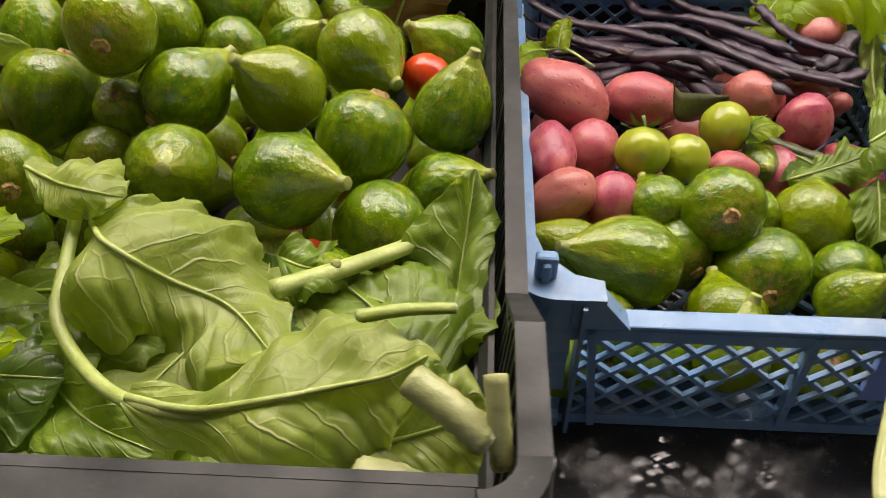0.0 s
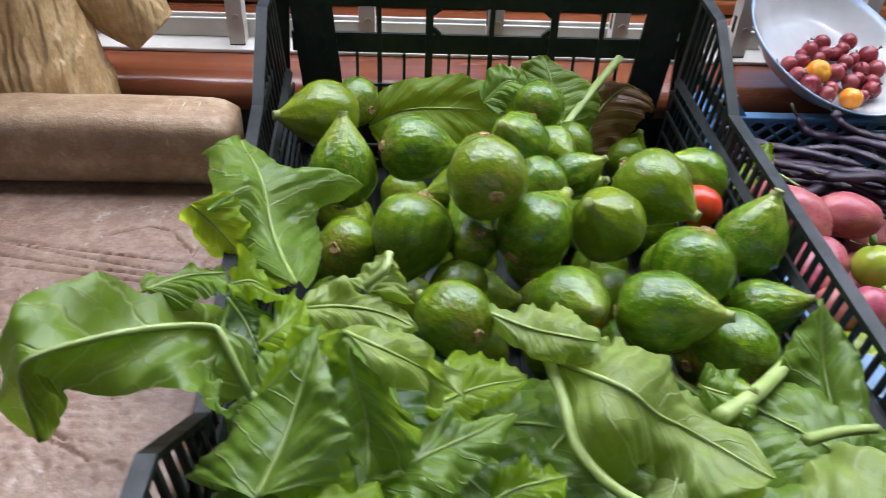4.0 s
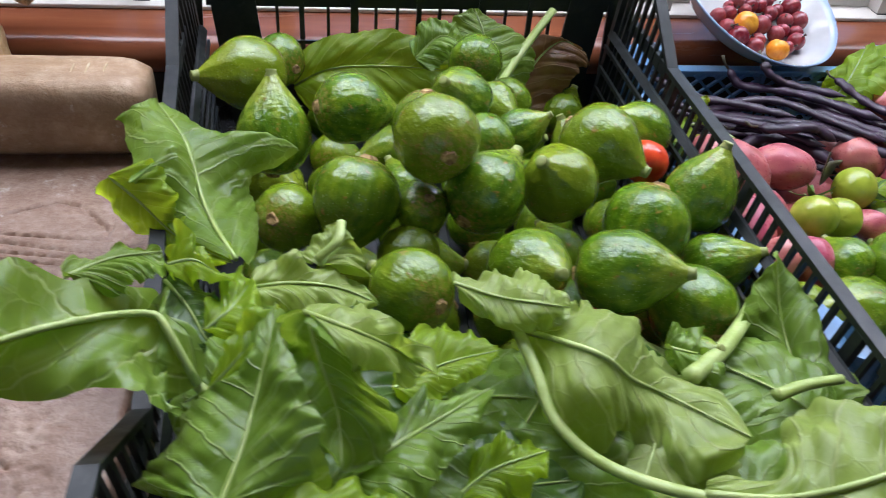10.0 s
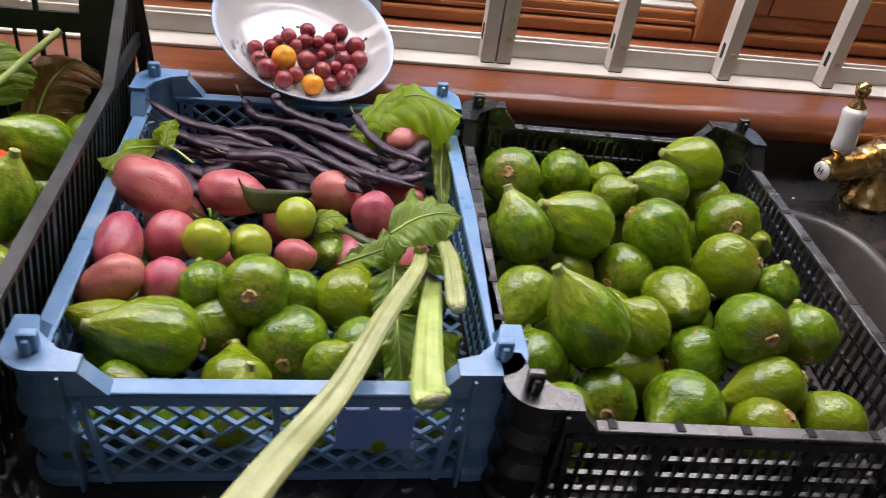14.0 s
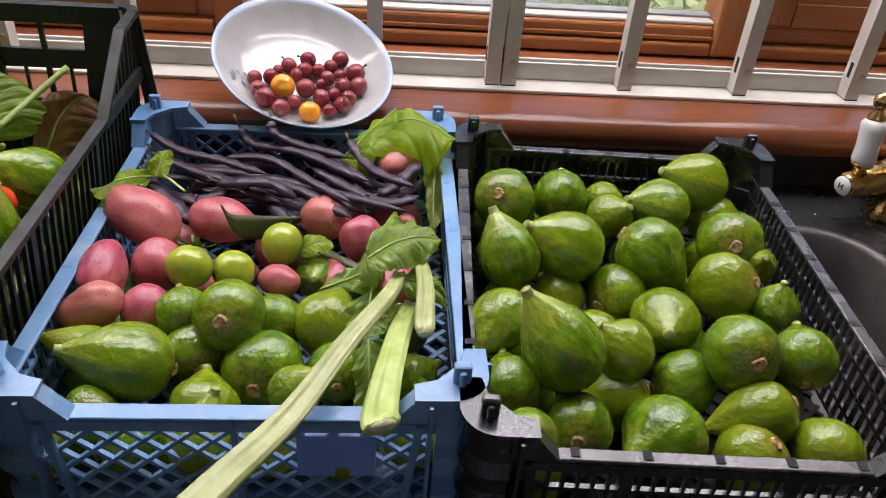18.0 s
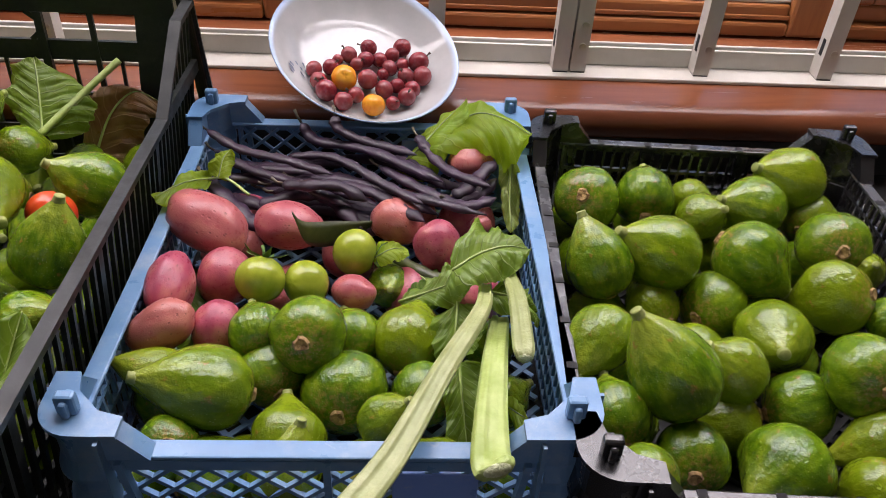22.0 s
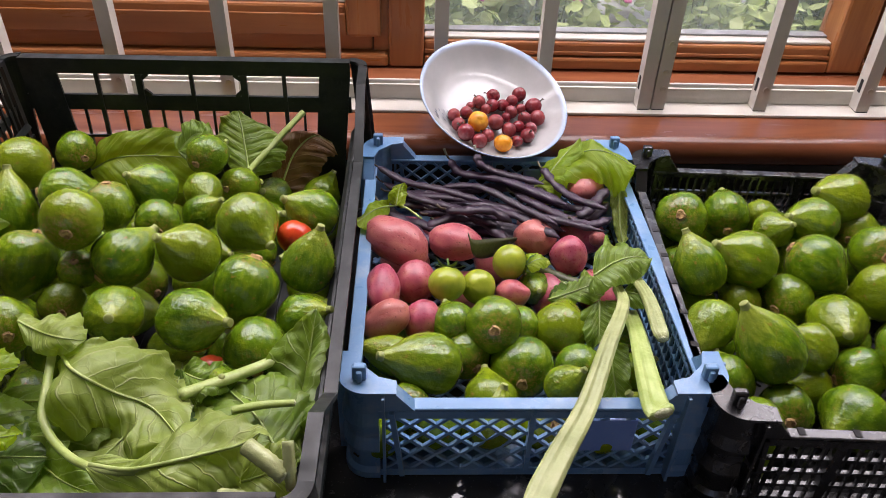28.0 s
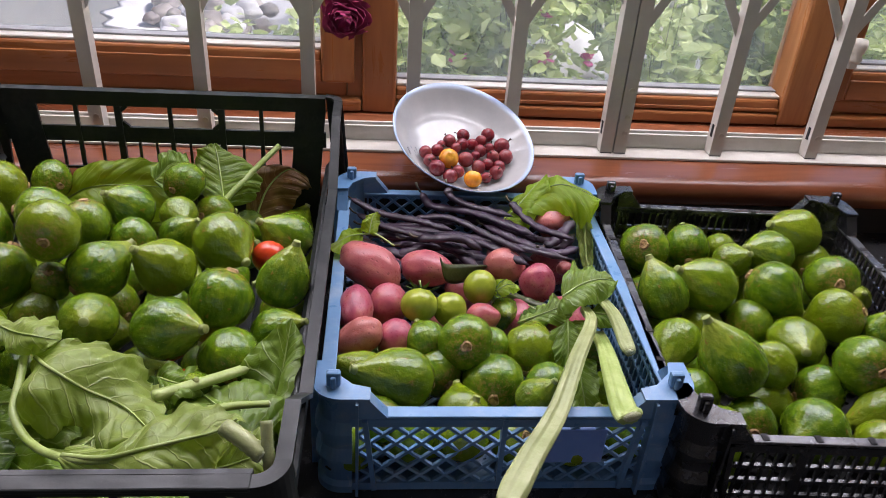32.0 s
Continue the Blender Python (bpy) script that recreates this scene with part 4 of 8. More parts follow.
fig(0.2229, 0.0233, 0.0481, 0.0234, 0.24, 0.90, -0.37, 2, *RIGHT)
fig(0.1807, -0.0084, 0.0740, 0.0188, -0.18, 0.76, -0.62, 1, *RIGHT)
fig(0.2810, 0.0187, 0.0448, 0.0291, -0.88, -0.47, 0.01, 1, *RIGHT)
fig(0.3097, 0.0699, 0.0440, 0.0243, 0.98, 0.09, 0.17, 1, *RIGHT)
fig(0.3525, 0.0315, 0.0565, 0.0227, -0.88, 0.06, -0.47, 6, *RIGHT)
fig(0.3379, 0.0042, 0.0407, 0.0243, -0.38, 0.23, -0.90, 2, *RIGHT)
fig(0.3901, 0.0075, 0.0435, 0.0237, 0.26, 0.95, -0.17, 1, *RIGHT)
fig(0.4128, 0.2032, 0.0559, 0.0174, -0.13, -0.63, 0.77, 2, *RIGHT)


# ---- fruit filling the crates below the top layer ----
def fill(x0, x1, y0, y1, levels, step, r, tag, seed, close=0.8):
    rnd = random.Random(seed)
    taken = [(o.matrix_world.translation.copy(), o.scale[0]) for o in bpy.data.objects if o.name.split(".")[0] == "fig"]
    for z in levels:
        nx, ny = int((x1 - x0) / step), int((y1 - y0) / step)
        for i in range(nx):
            for j in range(ny):
                p = Vector((x0 + (i + 0.5) * (x1 - x0) / nx + rnd.uniform(-0.004, 0.004), y0 + (j + 0.5) * (y1 - y0) / ny + rnd.uniform(-0.004, 0.004), z + rnd.uniform(-0.004, 0.004)))
                rr = r * rnd.uniform(0.88, 1.05)
                if any((p - q).length < (rr + s) * close for q, s in taken) or any(abs(p.x - q.x) < 0.03 and abs(p.y - q.y) < 0.03 and p.z > q.z - 0.004 for q, s in taken):
                    continue
                taken.append((p, rr))
                fig(p.x, p.y, p.z, rr, rnd.uniform(-1, 1), rnd.uniform(-1, 1), rnd.uniform(-0.3, 0.5), rnd.choice((0, 1, 2)), *tag)


fill(-0.5, -0.175, 0.03, 0.39, (0.033, 0.08, 0.1), 0.05, 0.0245, LEFT, 5, 0.72)
fill(-0.135, 0.135, 0.005, 0.16, (0.03, 0.05), 0.046, 0.021, BLUE, 6, 0.66)
for k in range(6):
    fig(-0.118 + 0.0465 * k, 0.019 + 0.003 * (k % 2), 0.031 + 0.004 * (k % 3), 0.0225, 0.8 - 0.3 * k, 0.3, 0.5 * (k % 3) - 0.4, k % 3, *BLUE)
fill(0.165, 0.42, -0.015, 0.33, (0.03, 0.055), 0.052, 0.024, RIGHT, 7, 0.7)

# ---- potatoes and tomatoes ----
def potato_skin():
    m = Mat("red_potato_skin", 0.4)
    base = m.ramp(m.noise(1.6, 4), (0.3, (0.29, 0.034, 0.078)), (0.5, (0.41, 0.076, 0.112)), (0.7, (0.5, 0.17, 0.145)))
    base = m.mix(m.grey(m.random(), 0, 1, 0, 0.6), base, (0.46, 0.17, 0.11))
    base = m.mix(m.mix(m.grey(m.noise(1.3, 2), 0.45, 0.6, 0, 1), (0, 0, 0), m.grey(m.voronoi(4.5), 0.1, 0.2, 0.75, 0)), base, (0.14, 0.04, 0.025))
    base = m.mix(m.grey(m.noise(8, 6, 0.7), 0.62, 0.72, 0, 0.35), base, (0.42, 0.28, 0.18))
    m.color(base).rough(m.noise(6, 3), 0.24, 0.4)
    m.bump(m.noise(20, 4), 0.3, 0.0004)
    m.bump(m.grey(m.voronoi(4.5), 0.1, 0.22, 0, 1), 0.25, 0.0012)
    return m.m


M_POTATO = potato_skin()


def potato(x, y, z, rx, ry, rz, yaw, pitch, seed):
    """A red potato with half axes rx, ry, rz."""
    bm = bmesh.new()
    bmesh.ops.create_icosphere(bm, subdivisions=4, radius=1)
    for v in bm.verts:
        c = v.co.copy()
        k = 1 + 0.11 * noise.noise(c * 1.1 + Vector((seed * 3.1, 0, 0))) + 0.03 * noise.noise(c * 3 + Vector((0, seed, 0)))
        for e in range(4):
            a, b = seed * 1.7 + e * 1.9, math.sin(seed + e * 2.3)
            eye = Vector((math.cos(a) * math.sqrt(1 - b * b * 0.8), math.sin(a) * math.sqrt(1 - b * b * 0.8), b * 0.89)).normalized()
            k -= 0.06 * math.exp(-((c - eye).length / 0.13) ** 2)
        v.co = c * k
    ob = part("potato", bm, M_POTATO, smooth=True)
    ob.matrix_world = pose(x, y, z, 0, pitch, yaw) @ Matrix.Diagonal((rx, ry, rz, 1))
    return tagged(ob, "pink-red skinned potato lying in the blue crate", "potato", "potatoes in the blue crate")


potato(-0.1070, 0.2180, 0.0800, 0.0355, 0.0235, 0.022, -30, 10, 1)
potato(-0.0480, 0.2321, 0.0688, 0.028, 0.02, 0.019, -12, 0, 2)
potato(0.0384, 0.2531, 0.0610, 0.023, 0.02, 0.019, -20, 10, 3)
potato(0.0711, 0.2280, 0.0551, 0.0195, 0.019, 0.022, 10, 0, 4)
potato(-0.1201, 0.1507, 0.0733, 0.0165, 0.029, 0.0205, 0, 0, 5)
potato(-0.0889, 0.1793, 0.0586, 0.021, 0.0205, 0.021, 20, 0, 6)
potato(-0.1167, 0.1101, 0.0715, 0.0245, 0.0165, 0.0165, 16, -26, 7)
potato(-0.0816, 0.1198, 0.0583, 0.0185, 0.019, 0.023, 0, 0, 8)
potato(0.0072, 0.1724, 0.0511, 0.017, 0.014, 0.0135, -15, 0, 9)
potato(0.1016, 0.3214, 0.0770, 0.0205, 0.019, 0.019, 30, 0, 10)
potato(0.1096, 0.2663, 0.0494, 0.0095, 0.0085, 0.008, 0, 0, 11)
for i, (px, py) in enumerate(((-0.1, 0.3), (-0.05, 0.31), (0.0, 0.3), (0.05, 0.31), (0.1, 0.3), (-0.1, 0.25), (-0.04, 0.2), (0.05, 0.2), (0.1, 0.2), (0.0, 0.245))):
    potato(px, py, 0.029, 0.027, 0.022, 0.021, 37 * i, 5, 20 + i)


def tomato_mat(name, a, b, c):
    m = Mat(name, 0.18)
    base = m.ramp(m.noise(1.5, 3), (0.35, a), (0.6, b))
    base = m.mix(m.grey(m.axis("Z"), 0.45, 0.95, 0, 0.6), base, c)
    m.color(base).bump(m.noise(12, 2), 0.03, 0.01)
    m.b.inputs["Subsurface Weight"].default_value = 0.15
    m.b.inputs["Subsurface Radius"].default_value = (0.3, 0.3, 0.1)
    return m.m


M_GTOM = tomato_mat("green_tomato_skin", (0.24, 0.3, 0.02), (0.32, 0.37, 0.03), (0.2, 0.27, 0.03))
M_RTOM = tomato_mat("red_tomato_skin", (0.5, 0.03, 0.01), (0.6, 0.06, 0.012), (0.5, 0.09, 0.015))
M_YTOM = tomato_mat("orange_tomato_skin", (0.7, 0.22, 0.012), (0.8, 0.32, 0.02), (0.6, 0.38, 0.04))
M_CALYX = simple("green_calyx", (0.06, 0.14, 0.02), (0.14, 0.24, 0.04), 40, 0.6)


def tomato(name, x, y, z, r, axis, material, label, category, calyx, group=""):
    bm = bmesh.new()
    bmesh.ops.create_uvsphere(bm, u_segments=28, v_segments=18, radius=1)
    for v in bm.verts:
        a = math.atan2(v.co.y, v.co.x)
        v.co *= 1 + 0.012 * math.sin(5 * a + x * 90)
        v.co.z *= 0.93
        rho = math.hypot(v.co.x, v.co.y)
        if v.co.z > 0:
            v.co.z -= 0.14 * math.exp(-(rho / 0.22) ** 2)
    ob = part(name, bm, material, smooth=True)
    ob.matrix_world = Matrix.Translation((x, y, z)) @ toward(axis) @ Matrix.Scale(r, 4)
    tagged(ob, label, category, group)
    if calyx:
        c = bmesh.new()
        for k in range(5):
            a = 2 * math.pi * k / 5 + x * 50
            d = Vector((math.cos(a), math.sin(a), 0))
            s = Vector((-d.y, d.x, 0))
            prev = None
            for q, w, h in ((0.05, 0.1, 0.84), (0.35, 0.14, 0.92), (0.65, 0.1, 0.98), (0.95, 0.02, 1.12 + 0.1 * (k % 2))):
                row = [c.verts.new(d * q + s * w + Vector((0, 0, h))), c.verts.new(d * q + Vector((0, 0, h + 0.03))), c.verts.new(d * q - s * w + Vector((0, 0, h)))]
                if prev:
                    c.faces.new((prev[0], prev[1], row[1], row[0]))
                    c.faces.new((prev[1], prev[2], row[2], row[1]))
                prev = row
        part("calyx", c, M_CALYX, ob, smooth=True)
        part("stalk", tube(((0, 0, 0.8), (0.03, 0.02, 1.1), (0.12, 0.06, 1.35)), (0.07, 0.06, 0.07), 8), M_CALYX, ob, smooth=True)
    return ob


GT = ("unripe green tomato resting among potatoes", "tomato")
tomato("green_tomato", 0.0058, 0.2058, 0.0638, 0.0184, (0.9, -0.1, -0.2), M_GTOM, *GT, True, "green tomatoes")
tomato("green_tomato", -0.0589, 0.1609, 0.0718, 0.0182, (0.1, 0.75, 0.65), M_GTOM, *GT, True, "green tomatoes")
tomato("green_tomato", -0.0278, 0.1696, 0.0615, 0.0172, (0.5, 0.6, -0.5), M_GTOM, *GT, False, "green tomatoes")
tomato("red_tomato", -0.2016, 0.1786, 0.1128, 0.0172, (0.3, 0.5, 0.6), M_RTOM, "ripe red tomato wedged between the figs", "tomato", False, "red tomatoes")
tomato("red_tomato", -0.2618, 0.0600, 0.0560, 0.0165, (0.2, 0.6, 0.4), M_RTOM, "ripe red tomato under the leaves and figs", "tomato", False, "red tomatoes")

# ---- beans ----
def bean_mat():
    m = Mat("purple_bean_skin", 0.42)
    base = m.ramp(m.noise(70, 4), (0.35, (0.011, 0.004, 0.013)), (0.65, (0.036, 0.012, 0.036)))
    base = m.mix(m.grey(m.random(), 0, 1, 0, 0.5), base, (0.02, 0.009, 0.014))
    m.color(base).rough(m.noise(120, 4), 0.36, 0.55)
    m.bump(m.noise(260, 4), 0.3, 0.0012)
    return m.m


M_BEAN = bean_mat()
M_POD = simple("dull_green_pod", (0.035, 0.045, 0.016), (0.075, 0.085, 0.03), 60, 0.45, bump=0.2, bscale=250)


def bean(pts, r, seeds=7, material=None, name="purple_bean", label="dark purple bean pod lying in the blue crate", squash=0.62, up=(0, 0, 1)):
    path = smooth_path(pts, 9)
    n = len(path)
    r *= 0.82
    h = pts[0][0] * 71 + pts[0][1] * 37
    path = [q + Vector((0, 0.0035 * math.sin(h * 9 + i * 0.13), 0.003 * math.sin(h * 5 + i * 0.17))) * math.sin(math.pi * min(1, i / (n - 1) + 0.2)) for i, q in enumerate(path)]
    rad = []
    for i in range(n):
        u = i / (n - 1)
        k = min(1, (u / 0.1) ** 0.6 + 0.12, ((1 - u) / 0.12) ** 0.7 + 0.08)
        rad.append(r * k * (1 + 0.15 * math.sin(u * seeds * 2 * math.pi)))
    ob = part(name, tube(path, rad, 14, squash, 0, None, up), material or M_BEAN, smooth=True)
    tip = tube([path[0], path[0] + (path[0] - path[1]).normalized() * 0.006, path[0] + (path[0] - path[1]).normalized() * 0.011 + Vector((0, 0, 0.003))], (r * 0.2, r * 0.2, r * 0.26), 7)
    part("stalk_end", tip, M_STEM2, ob, smooth=True)
    return tagged(ob, label, "bean", "beans in the blue crate")


M_STEM2 = simple("dry_bean_stalk", (0.05, 0.035, 0.025), (0.12, 0.1, 0.05), 90, 0.6)
bean(((-0.1248, 0.3289, 0.0820), (-0.0801, 0.2957, 0.0813), (-0.0384, 0.2695, 0.0804), (0.0005, 0.2513, 0.0754)), 0.0062)
bean(((-0.1134, 0.2973, 0.0672), (-0.0722, 0.2958, 0.0701), (-0.0322, 0.2864, 0.0721), (0.0127, 0.2710, 0.0690)), 0.0065)
bean(((-0.0531, 0.3045, 0.0699), (-0.0022, 0.2830, 0.0730), (0.0326, 0.2578, 0.0752), (0.0604, 0.2347, 0.0733)), 0.0068)
bean(((-0.0598, 0.3202, 0.0808), (-0.0188, 0.3098, 0.0828), (0.0219, 0.2776, 0.0830), (0.0597, 0.2505, 0.0792)), 0.006)
bean(((-0.0511, 0.3575, 0.0965), (-0.0363, 0.3466, 0.0844), (0.0035, 0.3293, 0.0824), (0.0453, 0.3031, 0.0826), (0.0751, 0.2849, 0.0807)), 0.0072)
bean(((-0.0693, 0.2848, 0.0733), (-0.0121, 0.2870, 0.0790), (0.0458, 0.2645, 0.0791), (0.1107, 0.2440, 0.0750)), 0.0062)
bean(((-0.0797, 0.2643, 0.0635), (-0.0465, 0.2717, 0.0703), (-0.0204, 0.2674, 0.0723), (0.0102, 0.2355, 0.0634)), 0.008, 5)
bean(((-0.1264, 0.2924, 0.0755), (-0.0987, 0.2614, 0.0747), (-0.0740, 0.2344, 0.0679), (-0.0502, 0.2274, 0.0598)), 0.0085, 5)
bean(((0.0203, 0.3164, 0.0755), (0.0650, 0.2742, 0.0778), (0.0928, 0.2531, 0.0770), (0.1200, 0.2626, 0.0798)), 0.007)
bean(((-0.1086, 0.2826, 0.0593), (-0.0718, 0.2613, 0.0635), (-0.0387, 0.2590, 0.0593)), 0.0085, 4)
bean(((-0.0166, 0.3408, 0.0662), (0.0334, 0.3253, 0.0702), (0.0832, 0.3000, 0.0683), (0.1212, 0.2896, 0.0662)), 0.0072)
bean(((-0.0970, 0.3370, 0.0565), (-0.0369, 0.3263, 0.0604), (0.0230, 0.3008, 0.0605), (0.0726, 0.2656, 0.0587)), 0.0074)
bean(((0.0336, 0.3401, 0.0720), (0.0584, 0.3150, 0.0743), (0.0781, 0.2901, 0.0705)), 0.0065, 4)
bean(((0.0779, 0.2903, 0.0563), (0.1030, 0.2850, 0.0623), (0.1234, 0.2993, 0.0762)), 0.0068, 4)
bean(((-0.1188, 0.3521, 0.0544), (-0.0667, 0.3465, 0.0583), (-0.0065, 0.3508, 0.0559)), 0.007)


def open_pod(top, low, thick):
    """A flat pod between its upper and lower seams."""
    ta, lo = smooth_path(top, 8), smooth_path(low, 8)
    bm = bmesh.new()
    rings = []
    for a, b in zip(ta, lo):
        c = (a + b) / 2
        rings.append([bm.verts.new(q) for q in (a, a.lerp(b, 0.25) + Vector((0, -thick, 0)), c + Vector((0, -thick * 0.6, 0)), a.lerp(b, 0.75) + Vector((0, -thick, 0)), b, a.lerp(b, 0.75) + Vector((0, thick, 0)), c + Vector((0, thick, 0)), a.lerp(b, 0.25) + Vector((0, thick, 0)))])
    for ra, rb in zip(rings, rings[1:]):
        for k in range(8):
            bm.faces.new((ra[k], ra[(k + 1) % 8], rb[(k + 1) % 8], rb[k]))
    bm.faces.new(rings[0][::-1])
    bm.faces.new(rings[-1])
    bmesh.ops.recalc_face_normals(bm, faces=bm.faces)
    ob = part("green_bean", bm, M_POD, smooth=True)
    return tagged(ob, "flat dull green bean pod lying across the potatoes", "bean", "beans in the blue crate")


open_pod(((-0.0390, 0.1976, 0.1067), (-0.0320, 0.2048, 0.0924), (-0.0119, 0.2236, 0.0799), (0.0183, 0.2463, 0.0653)),
         ((-0.0380, 0.1987, 0.1006), (-0.0293, 0.2051, 0.0701), (-0.0051, 0.2279, 0.0555), (0.0173, 0.2464, 0.0602)), 0.0012)
bean(((0.0219, 0.2368, 0.0421), (0.0617, 0.2015, 0.0475), (0.0916, 0.1863, 0.0475)), 0.006, 5, M_POD, "green_bean", "flat dull green bean pod lying across the potatoes")
bean(((-0.0200, 0.3520, 0.1025), (-0.0162, 0.3452, 0.0965), (0.0137, 0.3351, 0.0884), (0.0536, 0.3178, 0.0864)), 0.0065)
bean(((-0.1316, 0.3396, 0.0951), (-0.0968, 0.3215, 0.0891), (-0.0569, 0.3012, 0.0872), (-0.0171, 0.2810, 0.0872)), 0.006)
bean(((0.0539, 0.3445, 0.0901), (0.0637, 0.3246, 0.0863), (0.0833, 0.2947, 0.0846), (0.1151, 0.2715, 0.0847)), 0.0066, 5)
bean(((0.0830, 0.2700, 0.0788), (0.1033, 0.2845, 0.0846), (0.1216, 0.3040, 0.0903)), 0.0075, 4)
bean(((-0.0573, 0.2716, 0.0855), (-0.0323, 0.2633, 0.0896), (-0.0073, 0.2630, 0.0854), (0.0126, 0.2570, 0.0773)), 0.0078, 4)
for i in range(8):
    bean(((-0.11 + 0.012 * i, 0.345 - 0.01 * i, 0.045), (-0.06 + 0.012 * i, 0.335 - 0.012 * i, 0.052), (-0.0 + 0.012 * i, 0.315 - 0.012 * i, 0.048)), 0.0075)

# ---- leaves ----
def leaf_mat(name, dark, light, vein, glow, rough=0.33, through_light=0.45):
    m = Mat(name, rough, 0.0, 0.55)
    uv = m.t.nodes.new("ShaderNodeUVMap")
    sep = m.t.nodes.new("ShaderNodeSeparateXYZ")
    m.link(uv.outputs["UV"], sep.inputs["Vector"])

    def math_node(op, a, b=None):
        n = m.t.nodes.new("ShaderNodeMath")
        n.operation = op
        for k, q in ((0, a), (1, b)):
            if q is None:
                continue
            if isinstance(q, (int, float)):
                n.inputs[k].default_value = q
            else:
                m.link(q, n.inputs[k])
        return n.outputs[0]
    off = math_node("ABSOLUTE", math_node("SUBTRACT", sep.outputs["Y"], 0.5))
    wob = math_node("MULTIPLY", m.noise(45, 3), 0.12)
    line = math_node("SUBTRACT", math_node("ADD", sep.outputs["X"], wob), math_node("MULTIPLY", off, 0.55))
    saw = math_node("ABSOLUTE", math_node("SUBTRACT", math_node("FRACT", math_node("MULTIPLY", line, 6.5)), 0.5))
    ribs = m.grey(saw, 0.0, 0.06, 1, 0)
    fine = m.grey(m.voronoi(80, None, "DISTANCE_TO_EDGE"), 0.0, 0.06, 0.22, 0)
    mid = m.grey(off, 0.0, 0.018, 1, 0)
    net = math_node("MAXIMUM", math_node("MAXIMUM", ribs, mid), fine)
    base = m.ramp(m.noise(38, 5), (0.3, dark), (0.7, light))
    base = m.mix(math_node("MULTIPLY", net, 0.8), base, vein)
    m.color(base)
    m.rough(m.noise(60, 3), rough * 0.75, rough * 1.4)
    cell = m.voronoi(62, m.coords((1, 1, 1)), "SMOOTH_F1")
    m.bump(m.grey(cell, 0.0, 0.7, 1, 0), 0.6, 0.0032)
    m.bump(m.noise(110, 4, 0.6), 0.3, 0.0012)
    m.bump(net, 0.7, 0.001)
    tr = m.t.nodes.new("ShaderNodeBsdfTranslucent")
    m.link(m.mix(0.5, base, glow), tr.inputs["Color"])
    ms = m.t.nodes.new("ShaderNodeMixShader")
    ms.inputs["Fac"].default_value = through_light
    m.link(m.b.outputs["BSDF"], ms.inputs[1])
    m.link(tr.outputs["BSDF"], ms.inputs[2])
    m.link(ms.outputs["Shader"], m.t.nodes["Material Output"].inputs["Surface"])
    return m.m


M_LEAF = leaf_mat("chard_leaf", (0.125, 0.228, 0.018), (0.225, 0.35, 0.04), (0.45, 0.55, 0.2), (0.45, 0.6, 0.015))
M_PALE = leaf_mat("pale_leaf_underside", (0.27, 0.37, 0.06), (0.4, 0.5, 0.12), (0.62, 0.68, 0.3), (0.55, 0.68, 0.01), 0.36, 0.48)
# brighter colour holds the light behind backlit leaves; light green lettuce shares it
M_LIME = leaf_mat("lime_leaf", (0.2, 0.34, 0.012), (0.32, 0.47, 0.02), (0.5, 0.6, 0.1), (0.78, 0.88, 0.01), 0.33, 0.62)
M_DEEP = leaf_mat("deep_green_leaf", (0.045, 0.105, 0.01), (0.09, 0.168, 0.018), (0.2, 0.3, 0.08), (0.2, 0.4, 0.02))
M_BROWN = leaf_mat("withered_leaf", (0.14, 0.06, 0.025), (0.26, 0.17, 0.05), (0.32, 0.2, 0.08), (0.4, 0.16, 0.04))
M_RIB = simple("pale_green_stalk", (0.27, 0.36, 0.07), (0.4, 0.49, 0.16), 60, 0.4, bump=0.25, bscale=300)


